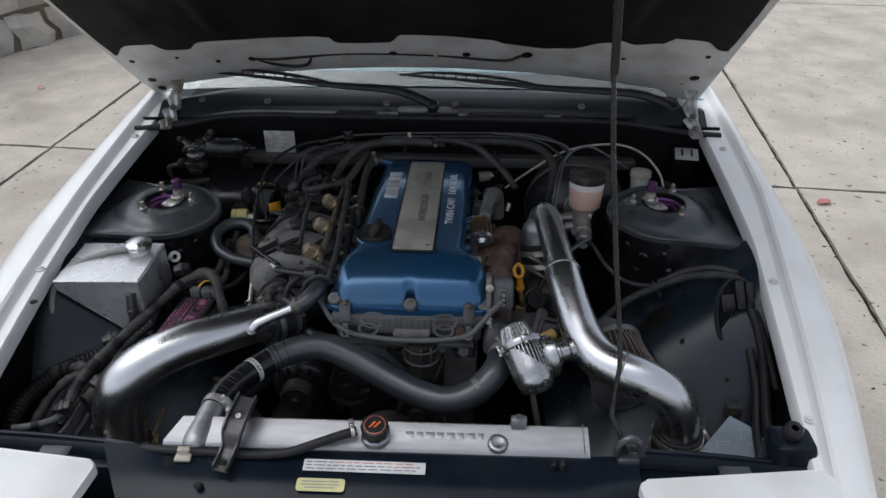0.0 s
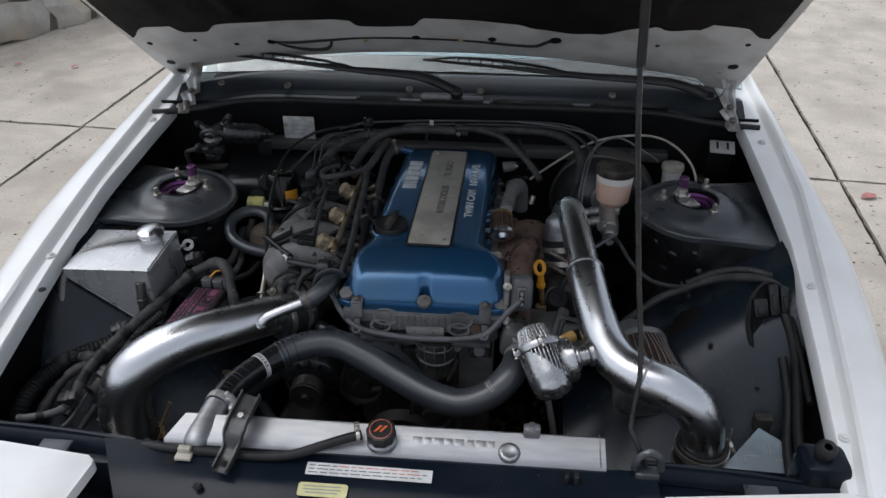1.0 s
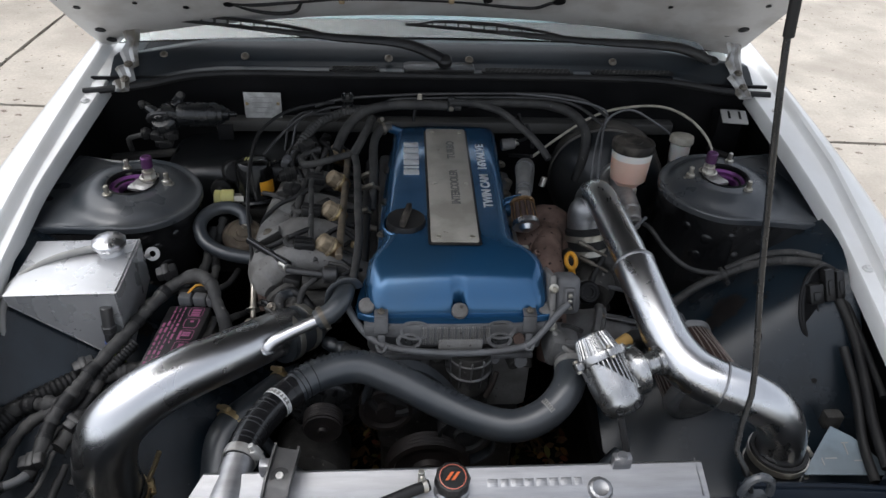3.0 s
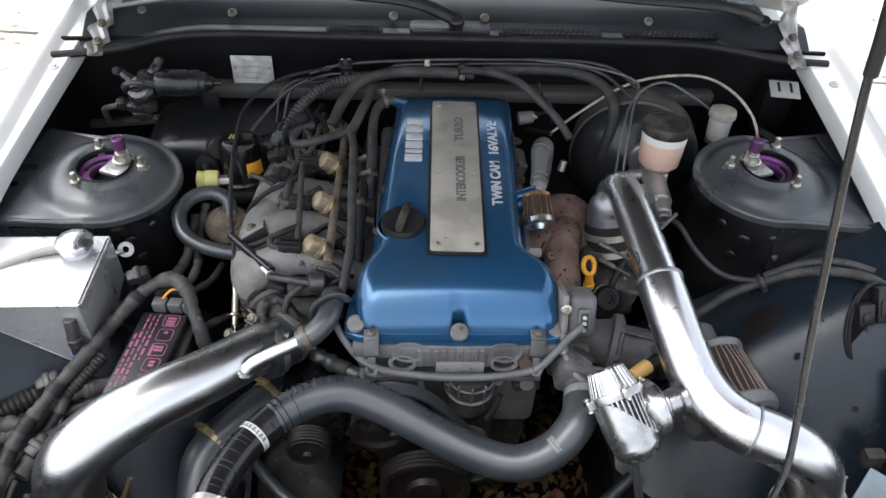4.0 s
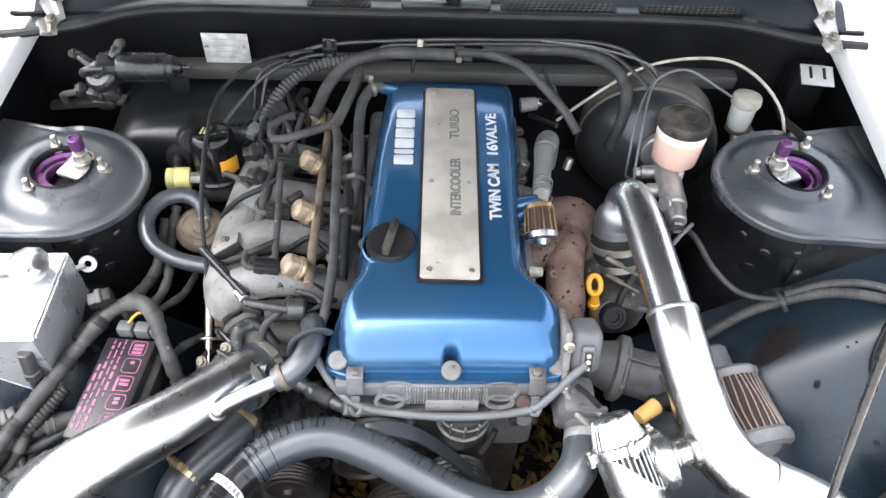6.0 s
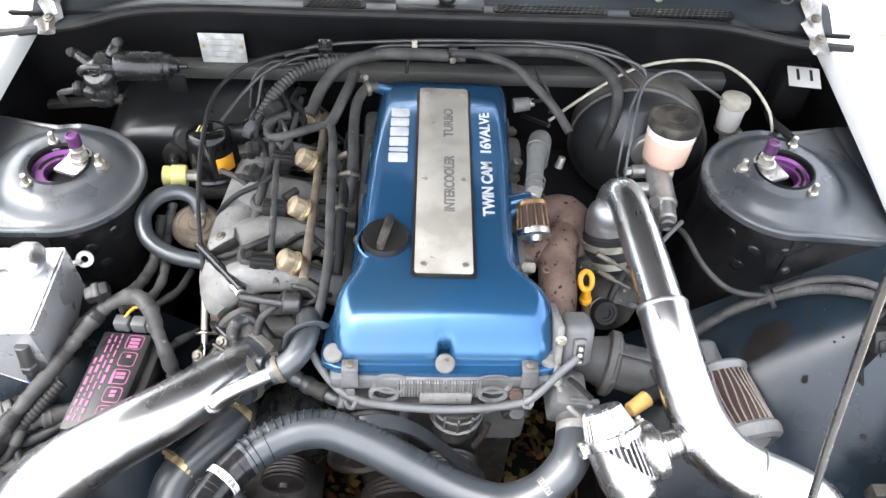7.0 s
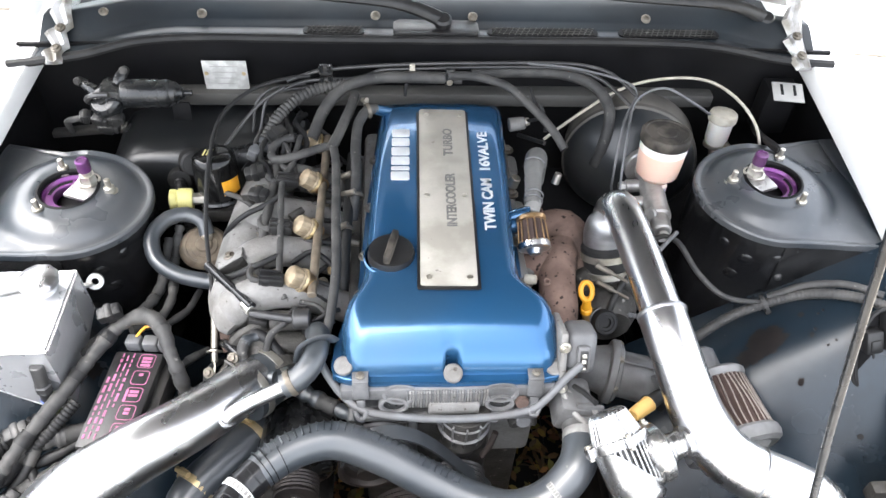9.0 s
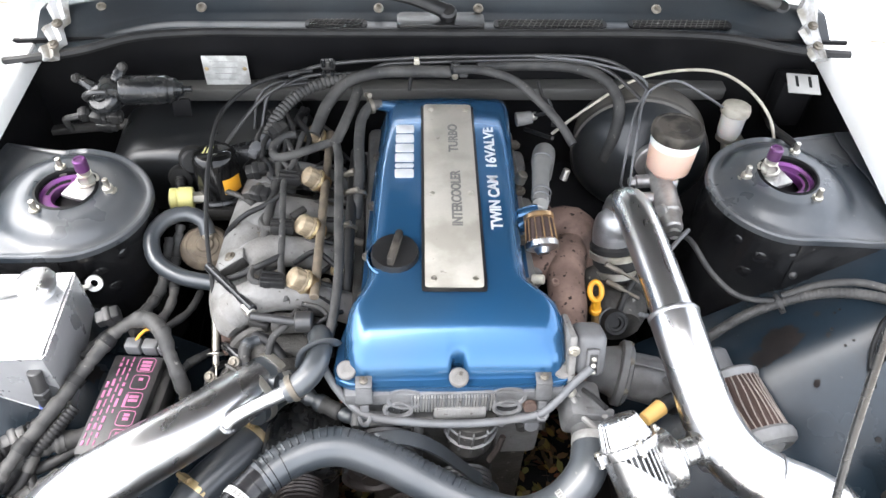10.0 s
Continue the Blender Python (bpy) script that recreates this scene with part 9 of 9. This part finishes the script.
# ---- under the engine ----
# dark tray added to close the open bottom against light from the ground
tray = solo("under_tray", sheet(B(), lambda u, v: Vector((-0.70 + 1.42 * u, -0.03 + 1.0 * v, 0.17)), 4, 4, 0.004), BAYBLACK, "added dark tray that keeps ground light out of the engine bay", "splash tray")
for x in (-0.5, -0.25, 0.0, 0.25, 0.5):
    part("rib", block(B(), (0.02, 0.9, 0.012), Matrix.Translation((x, 0.46, 0.176)), 0.003), BAYBLACK, tray)
for x in (-0.38, -0.12, 0.14, 0.4):
    part("bolt", bolt(B(), (x, 0.1, 0.172), (0, 0, 1), 0.008, 0.006), DARKCAST, tray)
solo("cross_tube", tube(B(), [(-0.30, 0.30, 0.45), (-0.26, 0.25, 0.45), (-0.21, 0.205, 0.45), (-0.16, 0.187, 0.45), (0.02, 0.18, 0.45), (0.22, 0.182, 0.45), (0.26, 0.20, 0.45), (0.32, 0.25, 0.45)], 0.0095, 14), HOSE, "blue-grey bent tube across the bay floor", "pipe", angle=60)
lowh = solo("lower_hose", tube(B(), [(-0.20, 0.40, 0.50), (-0.25, 0.36, 0.52), (-0.30, 0.305, 0.525), (-0.345, 0.25, 0.515), (-0.35, 0.19, 0.48), (-0.35, 0.12, 0.42)], 0.031, 20), HOSE, "wide grey lower hose behind the radiator", "hose", angle=60)
for q, w in (((-0.335, 0.27, 0.519), (0.55, 0.8, 0.1)), ((-0.262, 0.348, 0.5225), (0.6, 0.75, -0.1))):
    part("clamp", band(B(), q, w, 0.0315, 0.011, 1.2), BRASS, lowh)
bm = B()
lathe(bm, [(0, 0.01), (0.05, 0.01), (0.065, 0.0), (0.07, -0.02), (0.07, -0.12), (0, -0.12)], aim((-0.22, 0.255, 0.37), (0, -1, 0.2)), 32)
solo("compressor", bm, DARKCAST, "grimy cast compressor low beside the engine", "compressor")
bm = B()
block(bm, (0.56, 0.09, 0.07), Matrix.Translation((0.0, 0.52, 0.13)), 0.02)
solo("crossmember", bm, DARKCAST, "dark steel crossmember under the engine", "crossmember")
rl = random.Random(12)
bm = B()
for k in range(1900):
    x, y = rl.uniform(-0.28, 0.36), rl.uniform(0.08, 0.62)
    s = rl.uniform(0.006, 0.016)
    m = pose(x, y, 0.182 + rl.uniform(0, 0.03), rl.uniform(-50, 50), rl.uniform(-50, 50), rl.uniform(0, 360)) @ Matrix.Scale(s, 4)
    vs = [bm.verts.new(m @ Vector(p)) for p in ((-1, 0, 0), (-0.3, 0.5, 0.12), (0.5, 0.42, 0.1), (1.1, 0, -0.1), (0.5, -0.42, 0.1), (-0.3, -0.5, 0.12))]
    bm.faces.new(vs)
solo("leaf_litter", bm, LEAF, "brown and yellow leaf litter on the added tray", "leaves", kind="stuff")
for x, y, s, rz in ((1.713, 2.162, 0.036, 20), (-2.424, 3.441, 0.022, 60), (-2.793, 3.456, 0.022, 10)):
    bm = B()
    sheet(bm, lambda u, v: pose(x, y, 0.006, 0, 0, rz) @ Vector((s * (2 * u - 1), s * 0.6 * (2 * v - 1) * math.sin(math.pi * (0.08 + 0.84 * u)), 0.006 * math.sin(u * 3.1) + 0.004 * (2 * v - 1) ** 2)), 8, 4, 0.001)
    solo("fallen_petal", bm, PINKLEAF, "dry pink leaf lying on the concrete", "leaf", "leaves on the concrete")
